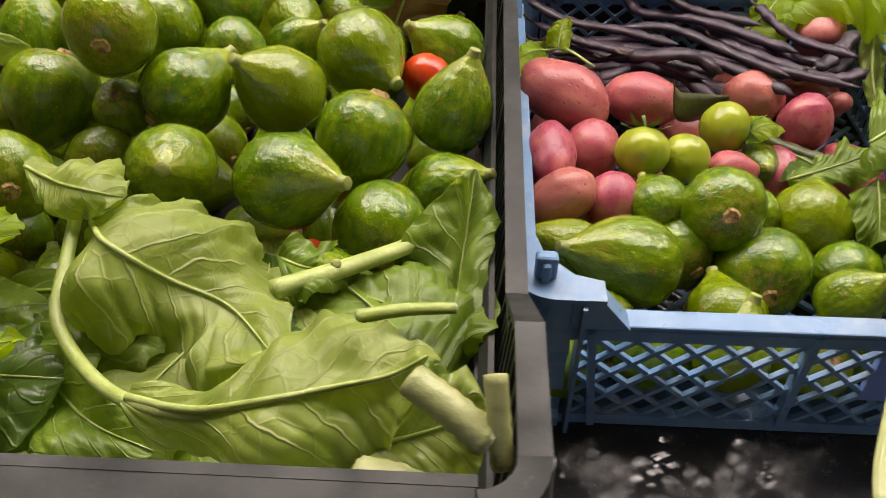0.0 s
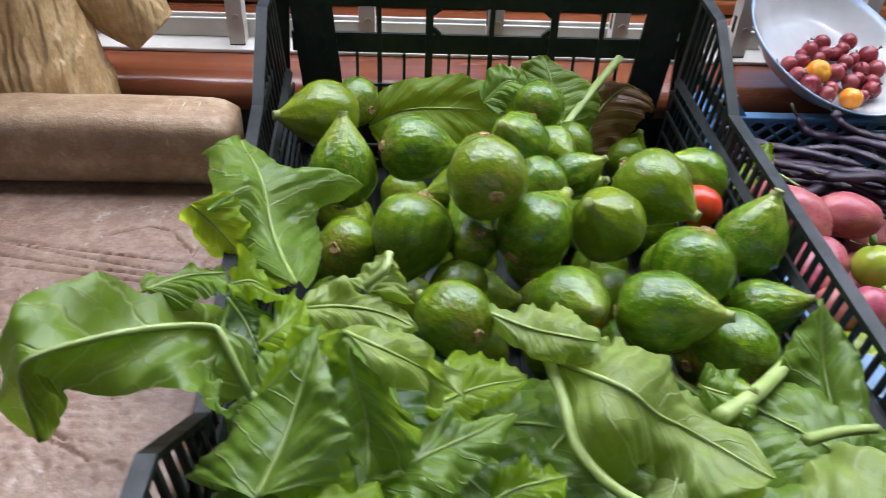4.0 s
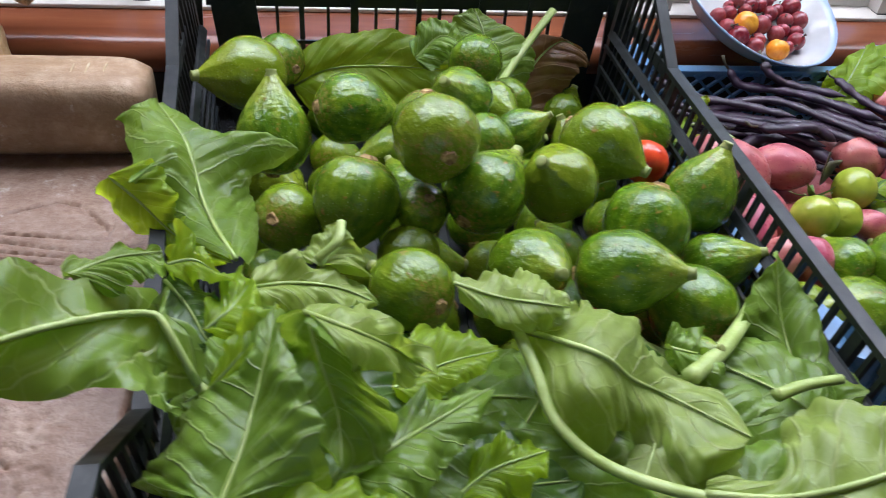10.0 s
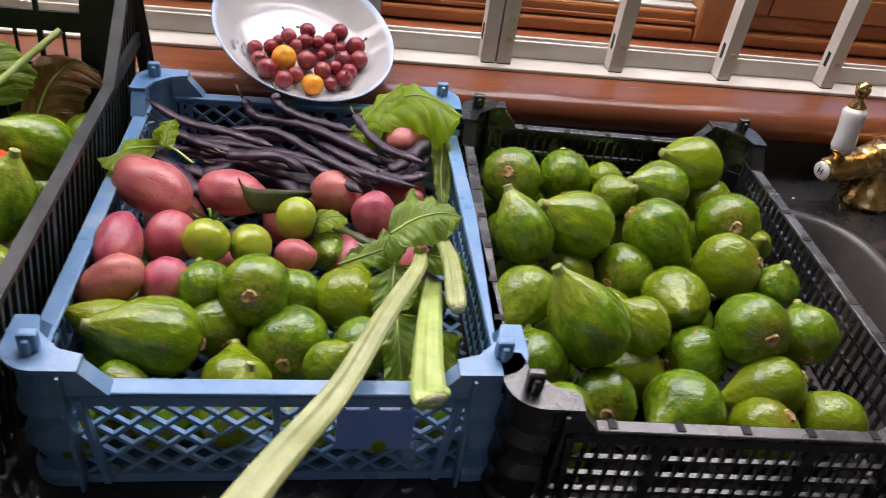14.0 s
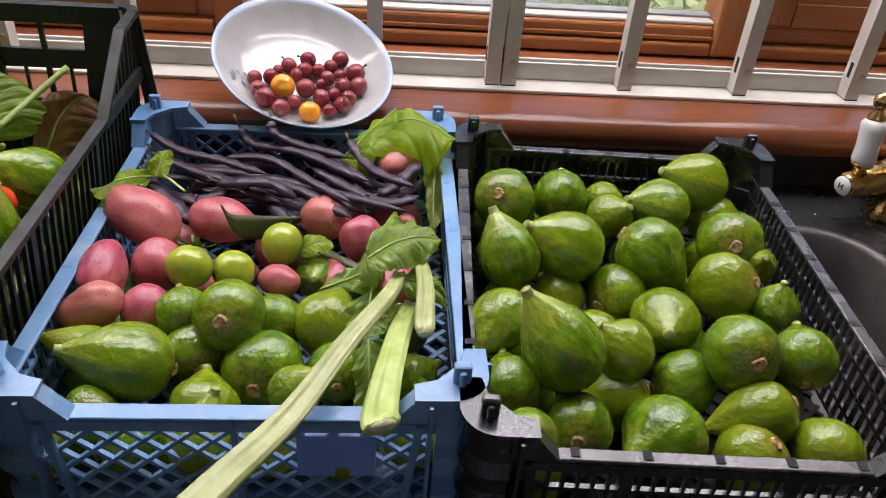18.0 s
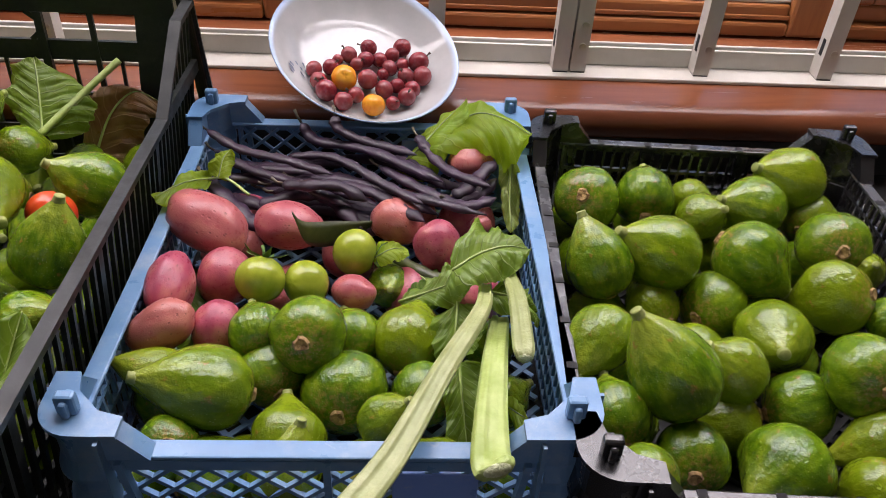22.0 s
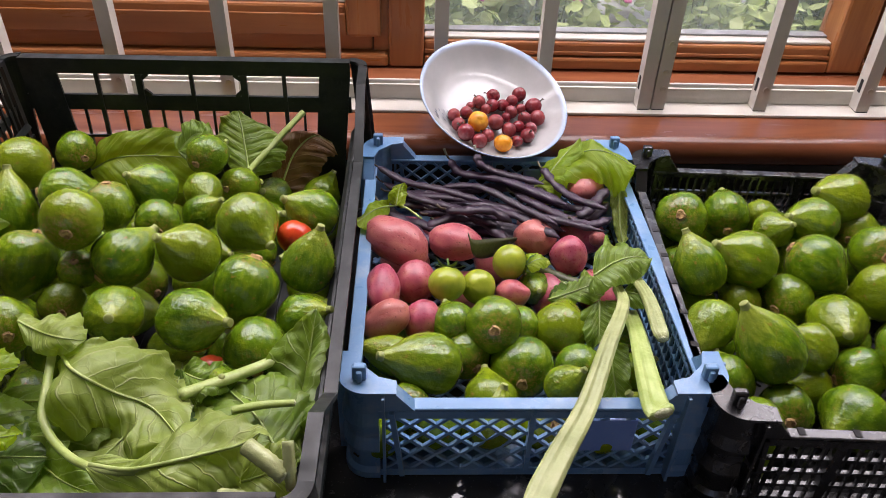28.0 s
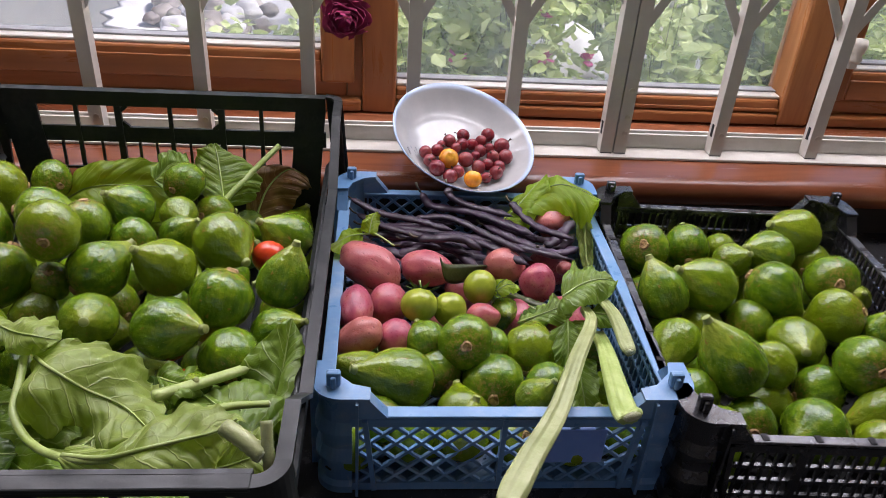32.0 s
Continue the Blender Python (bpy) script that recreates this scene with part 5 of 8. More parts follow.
def leaf(stations, material, ruffle=0.006, waves=4.0, seed=0, rib=0.0022, label="large crinkled green chard leaf lying over the crate", stalk=None, lobes=0.0, name="chard_leaf", group="leaves on the tall crate", jagged=0.55, fold=1.0, taper=0.08):
    """A leaf blade from stations of midrib, far edge and near edge points."""
    rnd = random.Random(seed)
    ph = [rnd.uniform(0, 6.28) for _ in range(8)]
    nu, nv = 72, 36
    mids = smooth_path([s[0] for s in stations], 10)
    lef = smooth_path([Vector(s[1]) - Vector(s[0]) for s in stations], 10)
    rig = smooth_path([Vector(s[2]) - Vector(s[0]) for s in stations], 10)

    def at(line, u):
        f = u * (len(line) - 1)
        i = min(int(f), len(line) - 2)
        return line[i].lerp(line[i + 1], f - i)
    bm = bmesh.new()
    uvl = bm.loops.layers.uv.new("UVMap")
    grid, uvs = [], {}
    for i in range(nu + 1):
        u = i / nu
        c = at(mids, u)
        t = (at(mids, min(1, u + 0.02)) - at(mids, max(0, u - 0.02))).normalized()
        env = 1.1 * min(1, (u / taper + 0.08) ** 0.5) * min(1, ((1 - u) / (1.3 * taper) + 0.08) ** 0.5)
        row = []
        for j in range(nv + 1):
            v = 2 * j / nv - 1
            e = at(lef, u) if v < 0 else at(rig, u)
            a = abs(v)
            n = e.cross(t)
            n = n.normalized() if n.length > 1e-6 else Vector((0, 0, 1))
            if v < 0:
                n = -n
            sd = 7.0 if v < 0 else 0.0
            jag = 1 + jagged * (0.22 * noise.noise(Vector((u * 7, sd, seed))) + 0.12 * noise.noise(Vector((u * 19, sd, seed + 5))) + 0.04 * noise.noise(Vector((u * 45, sd, seed))) + 0.3 * (0.3 - abs(noise.noise(Vector((u * 5.5, sd + 3, seed)))))) + lobes * math.sin(u * 15 + ph[2] + sd)
            w = env * (1 + (jag - 1) * a ** 2)
            p = c + e * (w * a) + n * (e.length * 0.16 * math.sin(math.pi * a) * (1 if seed % 2 else 0.6))
            side = 0 if v < 0 else 2.1
            p += n * (ruffle * a ** 1.6 * (3.2 * noise.noise(Vector((waves * 1.5 * u + ph[3], side, a * 0.8))) + 1.1 * noise.noise(Vector((waves * 4.2 * u + ph[4], side, a * 1.5)))))
            big = min(1.0, e.length / 0.03) * min(1.0, 0.12 + 3.5 * a)
            p.z -= 0.035 * e.length * max(0, a - 0.55) ** 2 * 25 * (0.35 + noise.noise(Vector((u * 3, side, seed + 9))))
            rid = (0.4 - abs(noise.noise(p * 15 + Vector((0, 0, seed))))) * 0.022 + (0.4 - abs(noise.noise(p * 38 + Vector((2, 0, seed))))) * 0.006
            rid *= 0.55 * fold
            p += n * big * (rid - 0.0025 + 0.002 * noise.noise(p * 26 + Vector((seed, 0, 0))) + 0.001 * noise.noise(p * 70 + Vector((seed, 3, 0))))
            fr = (6.5 * (u - 0.275 * a)) % 1
            p += n * (-0.0022 * min(1, a * 3) * math.exp(-((fr - 0.5) / 0.1) ** 2) * min(1, e.length / 0.035))
            vert = bm.verts.new(p)
            row.append(vert)
            uvs[vert] = (u, 0.5 + v / 2)
        grid.append(row)
    for i in range(nu):
        for j in range(nv):
            f = bm.faces.new((grid[i][j], grid[i][j + 1], grid[i + 1][j + 1], grid[i + 1][j]))
            for lp in f.loops:
                lp[uvl].uv = uvs[lp.vert]
    raw = [row[nv // 2].co + Vector((0, 0, rib * 0.45)) for row in grid]
    spine = []
    for i in range(nu + 1):
        k = min(3, i, nu - i)
        spine.append(sum(raw[i - k:i + k + 1], Vector((0, 0, 0))) / (2 * k + 1))
    ob = part(name, bm, material, smooth=True)
    tagged(ob, label, "leaf", group)
    if rib:
        line = spine[:: 3]
        part("midrib", tube(line, [0.62 * rib * (1.15 - 0.85 * k / (len(line) - 1)) for k in range(len(line))], 8), M_RIB, ob, smooth=True)
    if stalk:
        pts = smooth_path(stalk[0], 7)
        part("leaf_stalk", tube(pts, [stalk[1]] * len(pts), 12, 0.8, 0.05), M_RIB, ob, smooth=True)
    return ob


# arching leaf that hangs over the crate's side, its blade folded down on both sides of the rib
leaf([((-0.484, -0.053, 0.170), (-0.483, -0.039, 0.172), (-0.489, -0.074, 0.183)),
      ((-0.494, -0.042, 0.191), (-0.494, -0.027, 0.191), (-0.491, -0.074, 0.183)),
      ((-0.501, -0.037, 0.195), (-0.502, -0.010, 0.187), (-0.498, -0.074, 0.191)),
      ((-0.523, -0.054, 0.209), (-0.512, -0.004, 0.184), (-0.516, -0.070, 0.198)),
      ((-0.544, -0.074, 0.219), (-0.540, -0.023, 0.202), (-0.539, -0.079, 0.196)),
      ((-0.556, -0.082, 0.218), (-0.563, -0.055, 0.219), (-0.551, -0.081, 0.198)),
      ((-0.561, -0.081, 0.199), (-0.574, -0.062, 0.188), (-0.556, -0.079, 0.183)),
      ((-0.564, -0.080, 0.170), (-0.576, -0.071, 0.162), (-0.557, -0.080, 0.164))], M_LEAF, 0.006, 3.2, 3, 0.0026, fold=1.5, stalk=(((-0.462, -0.03, 0.10), (-0.470, -0.048, 0.14), (-0.484, -0.053, 0.170)), 0.0028), lobes=0.16)
# upright leaf at the side rim
leaf([((-0.477, 0.041, 0.152), (-0.483, 0.044, 0.157), (-0.460, 0.044, 0.156)),
      ((-0.497, 0.093, 0.144), (-0.513, 0.090, 0.145), (-0.480, 0.131, 0.111)),
      ((-0.505, 0.121, 0.156), (-0.521, 0.103, 0.160), (-0.480, 0.140, 0.125)),
      ((-0.511, 0.137, 0.161), (-0.528, 0.108, 0.168), (-0.464, 0.155, 0.145)),
      ((-0.521, 0.159, 0.161), (-0.552, 0.165, 0.155), (-0.498, 0.157, 0.152)),
      ((-0.534, 0.194, 0.152), (-0.544, 0.172, 0.163), (-0.522, 0.204, 0.140))], M_LEAF, 0.003, 2.4, 5, 0.0018, lobes=0.16, jagged=0.6)
# curled leaf below it
leaf([((-0.546, 0.102, 0.161), (-0.530, 0.105, 0.173), (-0.560, 0.107, 0.152)),
      ((-0.530, 0.093, 0.149), (-0.516, 0.099, 0.156), (-0.542, 0.096, 0.137)),
      ((-0.512, 0.082, 0.134), (-0.503, 0.088, 0.141), (-0.524, 0.087, 0.125)),
      ((-0.479, 0.040, 0.151), (-0.474, 0.043, 0.155), (-0.483, 0.037, 0.148))], M_LIME, 0.004, 3.0, 7, 0.0014)
# glossy leaf at the corner of the bunch
leaf([((-0.471, -0.111, 0.177), (-0.500, -0.095, 0.158), (-0.439, -0.108, 0.174)),
      ((-0.464, -0.091, 0.182), (-0.494, -0.084, 0.172), (-0.438, -0.097, 0.188)),
      ((-0.460, -0.071, 0.185), (-0.485, -0.057, 0.165), (-0.441, -0.081, 0.196)),
      ((-0.456, -0.056, 0.192), (-0.470, -0.059, 0.185), (-0.447, -0.062, 0.199)),
      ((-0.453, -0.037, 0.196), (-0.458, -0.035, 0.189), (-0.451, -0.040, 0.199))], M_LEAF, 0.003, 2.4, 13, 0.0014, jagged=0.4)
leaf([((-0.481, -0.055, 0.168), (-0.480, -0.053, 0.171), (-0.478, -0.058, 0.166)),
      ((-0.467, -0.050, 0.183), (-0.472, -0.044, 0.184), (-0.461, -0.058, 0.185)),
      ((-0.457, -0.042, 0.193), (-0.462, -0.037, 0.194), (-0.454, -0.048, 0.192)),
      ((-0.453, -0.036, 0.197), (-0.454, -0.035, 0.197), (-0.452, -0.038, 0.195))], M_LIME, 0.003, 2.2, 19, 0.001, jagged=0.6)
# folded leaf in the heart of the bunch
leaf([((-0.441, -0.046, 0.201), (-0.450, -0.045, 0.200), (-0.433, -0.065, 0.212)),
      ((-0.437, -0.064, 0.194), (-0.448, -0.054, 0.187), (-0.425, -0.072, 0.200)),
      ((-0.431, -0.077, 0.180), (-0.441, -0.079, 0.189), (-0.411, -0.079, 0.179)),
      ((-0.430, -0.097, 0.174), (-0.437, -0.095, 0.181), (-0.421, -0.096, 0.162))], M_LEAF, 0.004, 2.4, 15, 0.0012, jagged=0.4)
leaf([((-0.442, -0.046, 0.201), (-0.444, -0.040, 0.198), (-0.438, -0.056, 0.205)),
      ((-0.425, -0.060, 0.205), (-0.424, -0.032, 0.189), (-0.425, -0.072, 0.203)),
      ((-0.406, -0.044, 0.175), (-0.405, -0.039, 0.186), (-0.407, -0.055, 0.173)),
      ((-0.392, -0.060, 0.178), (-0.391, -0.054, 0.178), (-0.393, -0.061, 0.177))], M_PALE, 0.004, 2.4, 11, 0.0016, jagged=0.5)
# thin leaf with the light behind it
leaf([((-0.406, -0.042, 0.147), (-0.392, -0.007, 0.145), (-0.402, -0.049, 0.149)),
      ((-0.382, -0.032, 0.150), (-0.375, -0.012, 0.150), (-0.380, -0.044, 0.149)),
      ((-0.357, -0.030, 0.155), (-0.357, -0.025, 0.155), (-0.359, -0.036, 0.153))], M_LIME, 0.003, 2.2, 17, 0.0012, jagged=0.7)
leaf([((-0.427, -0.095, 0.162), (-0.429, -0.082, 0.161), (-0.424, -0.107, 0.163)),
      ((-0.409, -0.084, 0.166), (-0.411, -0.069, 0.165), (-0.402, -0.102, 0.165)),
      ((-0.389, -0.066, 0.156), (-0.390, -0.052, 0.153), (-0.385, -0.080, 0.153)),
      ((-0.366, -0.053, 0.157), (-0.367, -0.049, 0.155), (-0.368, -0.060, 0.154))], M_LEAF, 0.004, 3.0, 21, 0.0014)
leaf([((-0.384, -0.090, 0.135), (-0.378, -0.072, 0.133), (-0.375, -0.097, 0.136)),
      ((-0.367, -0.080, 0.138), (-0.363, -0.068, 0.141), (-0.358, -0.091, 0.138)),
      ((-0.343, -0.074, 0.139), (-0.341, -0.070, 0.138), (-0.343, -0.083, 0.138))], M_LIME, 0.006, 2.4, 27, 0.0014, lobes=0.12)
leaf([((-0.457, -0.113, 0.178), (-0.459, -0.104, 0.172), (-0.454, -0.126, 0.179)),
      ((-0.439, -0.115, 0.180), (-0.439, -0.105, 0.176), (-0.437, -0.129, 0.182)),
      ((-0.424, -0.118, 0.180), (-0.422, -0.108, 0.177), (-0.423, -0.130, 0.182)),
      ((-0.407, -0.120, 0.182), (-0.406, -0.116, 0.181), (-0.408, -0.124, 0.178))], M_LIME, 0.005, 2.4, 25, 0.0016)
# upper leaves of the bunch
leaf([((-0.467, -0.003, 0.174), (-0.467, 0.004, 0.181), (-0.464, -0.020, 0.173)),
      ((-0.447, -0.002, 0.175), (-0.448, 0.009, 0.181), (-0.445, -0.015, 0.173)),
      ((-0.427, 0.000, 0.169), (-0.427, 0.013, 0.168), (-0.428, -0.012, 0.167)),
      ((-0.410, -0.004, 0.162), (-0.411, 0.000, 0.167), (-0.412, -0.009, 0.162))], M_PALE, 0.005, 3.0, 23, 0.0016, jagged=0.6)
leaf([((-0.435, 0.012, 0.171), (-0.446, 0.021, 0.167), (-0.413, 0.006, 0.172)),
      ((-0.430, 0.024, 0.174), (-0.437, 0.031, 0.174), (-0.418, 0.020, 0.175)),
      ((-0.426, 0.034, 0.180), (-0.429, 0.036, 0.179), (-0.423, 0.032, 0.179))], M_PALE, 0.003, 2.0, 29, 0.0012, stalk=(((-0.437, 0.015, 0.174), (-0.427, 0.019, 0.182), (-0.425, 0.031, 0.183)), 0.0022))
leaf([((-0.498, -0.007, 0.193), (-0.496, 0.004, 0.196), (-0.497, -0.013, 0.192)),
      ((-0.487, -0.007, 0.195), (-0.486, 0.003, 0.198), (-0.486, -0.015, 0.192)),
      ((-0.479, -0.003, 0.183), (-0.478, 0.004, 0.185), (-0.479, -0.011, 0.181))], M_LIME, 0.006, 2.6, 31, 0.0012)
leaf([((-0.482, -0.034, 0.181), (-0.481, -0.027, 0.183), (-0.476, -0.039, 0.183)),
      ((-0.472, -0.027, 0.186), (-0.475, -0.007, 0.180), (-0.463, -0.041, 0.190)),
      ((-0.466, -0.004, 0.178), (-0.470, -0.002, 0.186), (-0.461, -0.014, 0.181))], M_LIME, 0.005, 2.0, 33, 0.0012)
leaf([((-0.500, -0.008, 0.185), (-0.492, -0.003, 0.183), (-0.505, -0.012, 0.182)),
      ((-0.490, -0.021, 0.182), (-0.481, -0.014, 0.183), (-0.497, -0.025, 0.178)),
      ((-0.481, -0.038, 0.179), (-0.476, -0.034, 0.179), (-0.484, -0.046, 0.176))], M_DEEP, 0.004, 2.4, 35, 0.0014)
leaf([((-0.538, -0.011, 0.191), (-0.537, -0.002, 0.189), (-0.521, -0.019, 0.195)),
      ((-0.520, -0.002, 0.193), (-0.522, 0.006, 0.193), (-0.508, -0.018, 0.197)),
      ((-0.500, -0.003, 0.197), (-0.501, 0.002, 0.197), (-0.497, -0.016, 0.198))], M_LEAF, 0.003, 2.4, 37, 0.0014)
# the great leaf on its bent stalk, its tip curled over
leaf([((-0.372, 0.010, 0.160), (-0.374, 0.019, 0.162), (-0.364, -0.008, 0.160)),
      ((-0.352, -0.002, 0.161), (-0.351, 0.020, 0.157), (-0.353, -0.006, 0.152)),
      ((-0.333, -0.014, 0.167), (-0.333, 0.016, 0.155), (-0.338, -0.018, 0.156)),
      ((-0.319, -0.009, 0.159), (-0.318, -0.004, 0.160), (-0.322, -0.017, 0.159))], M_PALE, 0.004, 3.0, 41, 0.0014, jagged=0.4)
leaf([((-0.337, -0.011, 0.145), (-0.320, -0.009, 0.160), (-0.338, -0.020, 0.124)),
      ((-0.314, -0.041, 0.161), (-0.303, 0.007, 0.142), (-0.326, -0.055, 0.135)),
      ((-0.294, -0.041, 0.142), (-0.283, 0.011, 0.126), (-0.305, -0.058, 0.120)),
      ((-0.271, -0.041, 0.127), (-0.257, -0.019, 0.124), (-0.282, -0.068, 0.112)),
      ((-0.245, -0.071, 0.133), (-0.239, -0.061, 0.139), (-0.255, -0.086, 0.121))], M_PALE, 0.005, 3.4, 43, 0.0022, fold=1.2, jagged=0.6)
# leaf along the crate's front
leaf([((-0.286, -0.105, 0.147), (-0.278, -0.098, 0.145), (-0.286, -0.116, 0.141)),
      ((-0.259, -0.114, 0.154), (-0.251, -0.101, 0.153), (-0.257, -0.125, 0.148)),
      ((-0.232, -0.116, 0.164), (-0.235, -0.079, 0.149), (-0.230, -0.133, 0.152)),
      ((-0.208, -0.112, 0.168), (-0.213, -0.079, 0.163), (-0.209, -0.128, 0.151)),
      ((-0.192, -0.110, 0.172), (-0.190, -0.092, 0.170), (-0.196, -0.128, 0.160)),
      ((-0.180, -0.108, 0.180), (-0.179, -0.102, 0.182), (-0.184, -0.126, 0.168))], M_PALE, 0.004, 3.0, 45, 0.0026, fold=1.2, jagged=0.5)
# broad leaf left of the bent stalk, reaching the crate's front
leaf([((-0.380, -0.053, 0.129), (-0.384, -0.033, 0.139), (-0.375, -0.078, 0.111)),
      ((-0.354, -0.062, 0.111), (-0.351, -0.042, 0.124), (-0.357, -0.087, 0.097)),
      ((-0.312, -0.098, 0.123), (-0.311, -0.082, 0.132), (-0.314, -0.115, 0.123)),
      ((-0.283, -0.109, 0.121), (-0.286, -0.100, 0.123), (-0.282, -0.118, 0.120))], M_LEAF, 0.004, 2.6, 101, 0.0016, fold=1.2, jagged=0.4)
# leaf under the cut stalks at the crate's corner
leaf([((-0.208, -0.124, 0.150), (-0.209, -0.115, 0.157), (-0.208, -0.131, 0.145)),
      ((-0.186, -0.121, 0.155), (-0.187, -0.108, 0.163), (-0.184, -0.132, 0.149)),
      ((-0.161, -0.113, 0.159), (-0.163, -0.100, 0.167), (-0.159, -0.125, 0.149))], M_PALE, 0.003, 2.6, 105, 0.0016, jagged=0.4)
# tall leaf standing against the crate's inner side
leaf([((-0.174, -0.036, 0.092), (-0.184, -0.030, 0.092), (-0.162, -0.050, 0.119)),
      ((-0.174, -0.010, 0.097), (-0.194, -0.006, 0.098), (-0.161, -0.026, 0.114)),
      ((-0.172, 0.021, 0.107), (-0.199, 0.014, 0.111), (-0.157, 0.014, 0.117)),
      ((-0.170, 0.040, 0.120), (-0.185, 0.034, 0.130), (-0.157, 0.036, 0.118)),
      ((-0.1675, 0.056, 0.132), (-0.173, 0.052, 0.136), (-0.161, 0.052, 0.127))], M_LEAF, 0.003, 3.0, 103, 0.0016, lobes=0.1, jagged=0.5)
leaf([((-0.258, -0.004, 0.121), (-0.253, 0.006, 0.125), (-0.252, -0.026, 0.121)),
      ((-0.242, -0.010, 0.121), (-0.237, 0.004, 0.124), (-0.238, -0.025, 0.119)),
      ((-0.227, 0.022, 0.093), (-0.228, 0.032, 0.095), (-0.226, 0.014, 0.089))], M_LEAF, 0.005, 2.6, 51, 0.0014)


def cut_end(path, w, h, parent):
    """The pale fibrous face where a stalk was cut."""
    d = (path[-1] - path[-2]).normalized()
    s = d.cross(Vector((0, -0.25, 1))).normalized()
    up = s.cross(d).normalized()
    bm = bmesh.new()
    rim = [bm.verts.new(path[-1] + d * 0.0003 + s * (w * math.cos(a)) + up * (h * math.sin(a))) for a in [2 * math.pi * k / 18 for k in range(18)]]
    hub = bm.verts.new(path[-1] + d * 0.0012)
    back = [bm.verts.new(v.co - d * 0.0012) for v in rim]
    for k in range(18):
        bm.faces.new((rim[k], rim[(k + 1) % 18], hub))
        bm.faces.new((back[k], back[(k + 1) % 18], rim[(k + 1) % 18], rim[k]))
    part("cut_end", bm, M_CUT, parent, "pale fibrous cut end", smooth=True)


M_CUT = simple("pale_cut_stalk", (0.46, 0.5, 0.26), (0.62, 0.64, 0.42), 420, 0.5, bump=0.5, bscale=700)


def loose_stalk(pts, radii, label):
    """A round stalk that lies among the leaves."""
    path = smooth_path(pts, 8)
    rad = [v.x for v in smooth_path([(r, 0, 0) for r in radii], 8)]
    ob = part("chard_stalk", tube(path, rad, 14, 0.85, 0.05), M_RIB, smooth=True)
    cut_end(path, rad[-1] * 0.9, rad[-1] * 0.75, ob)
    return tagged(ob, label, "stalk", "chard stalks in the tall crate")


loose_stalk(((-0.350, 0.006, 0.150), (-0.344, -0.009, 0.149), (-0.339, -0.034, 0.145), (-0.334, -0.060, 0.139), (-0.316, -0.082, 0.136), (-0.285, -0.106, 0.147), (-0.250, -0.116, 0.154)), (0.0032, 0.003, 0.0029, 0.0028, 0.0028, 0.0027, 0.0025), "long bent pale green chard stalk under the great leaf")
loose_stalk(((-0.255, -0.029, 0.126), (-0.229, -0.010, 0.121), (-0.200, 0.018, 0.112), (-0.186, 0.034, 0.112)), (0.0048, 0.0046, 0.0042, 0.0036), "thick straight pale green chard stalk among the leaves")
loose_stalk(((-0.216, -0.044, 0.127), (-0.196, -0.038, 0.126), (-0.174, -0.035, 0.125)), (0.0034, 0.003, 0.0026), "short thin pale green chard stalk among the leaves")
# leaves at the back of the crate
leaf([((-0.2751, 0.3376, 0.0836), (-0.2891, 0.3417, 0.0837), (-0.2590, 0.3454, 0.0774)),
      ((-0.2807, 0.3591, 0.1016), (-0.3107, 0.3674, 0.0976), (-0.2447, 0.3629, 0.0892)),
      ((-0.2862, 0.3786, 0.1196), (-0.3123, 0.3849, 0.1156), (-0.2483, 0.3804, 0.1052)),
      ((-0.2919, 0.3943, 0.1315), (-0.3019, 0.3965, 0.1275), (-0.2759, 0.3942, 0.1254))], M_LEAF, 0.004, 2.2, 41, 0.0016,
     stalk=(((-0.2771, 0.3336, 0.0857), (-0.2464, 0.3684, 0.1094), (-0.2177, 0.3964, 0.1312)), 0.0038))
leaf([((-0.4525, 0.3507, 0.0782), (-0.4522, 0.3612, 0.0963), (-0.4478, 0.3360, 0.0642)),
      ((-0.4222, 0.3500, 0.0943), (-0.4208, 0.3644, 0.1163), (-0.4178, 0.3316, 0.0682)),
      ((-0.3771, 0.3494, 0.0981), (-0.3756, 0.3658, 0.1222), (-0.3736, 0.3311, 0.0680)),
      ((-0.3150, 0.3487, 0.0938), (-0.3125, 0.3632, 0.1138), (-0.3154, 0.3323, 0.0718))], M_LIME, 0.003, 2.4, 43, 0.0016, jagged=0.5)
leaf([((-0.3489, 0.3439, 0.1082), (-0.3547, 0.3557, 0.1162), (-0.3432, 0.3300, 0.1043)),
      ((-0.3286, 0.3493, 0.1262), (-0.3363, 0.3630, 0.1362), (-0.3189, 0.3335, 0.1183)),
      ((-0.3087, 0.3412, 0.1222), (-0.3105, 0.3550, 0.1281), (-0.3050, 0.3254, 0.1143))], M_LEAF, 0.005, 2.5, 45, 0.0014)
leaf([((-0.2471, 0.3657, 0.0467), (-0.2591, 0.3697, 0.0507), (-0.2292, 0.3556, 0.0427)),
      ((-0.2325, 0.3827, 0.0808), (-0.2504, 0.3887, 0.0869), (-0.2067, 0.3667, 0.0708)),
      ((-0.2081, 0.3899, 0.1029), (-0.2260, 0.3940, 0.1090), (-0.1884, 0.3761, 0.0868)),
      ((-0.1861, 0.3858, 0.0967), (-0.1940, 0.3897, 0.1028), (-0.1783, 0.3780, 0.0867))], M_BROWN, 0.004, 2.0, 47, 0.002, "withered brownish red leaf at the back of the crate")
rl = random.Random(12)
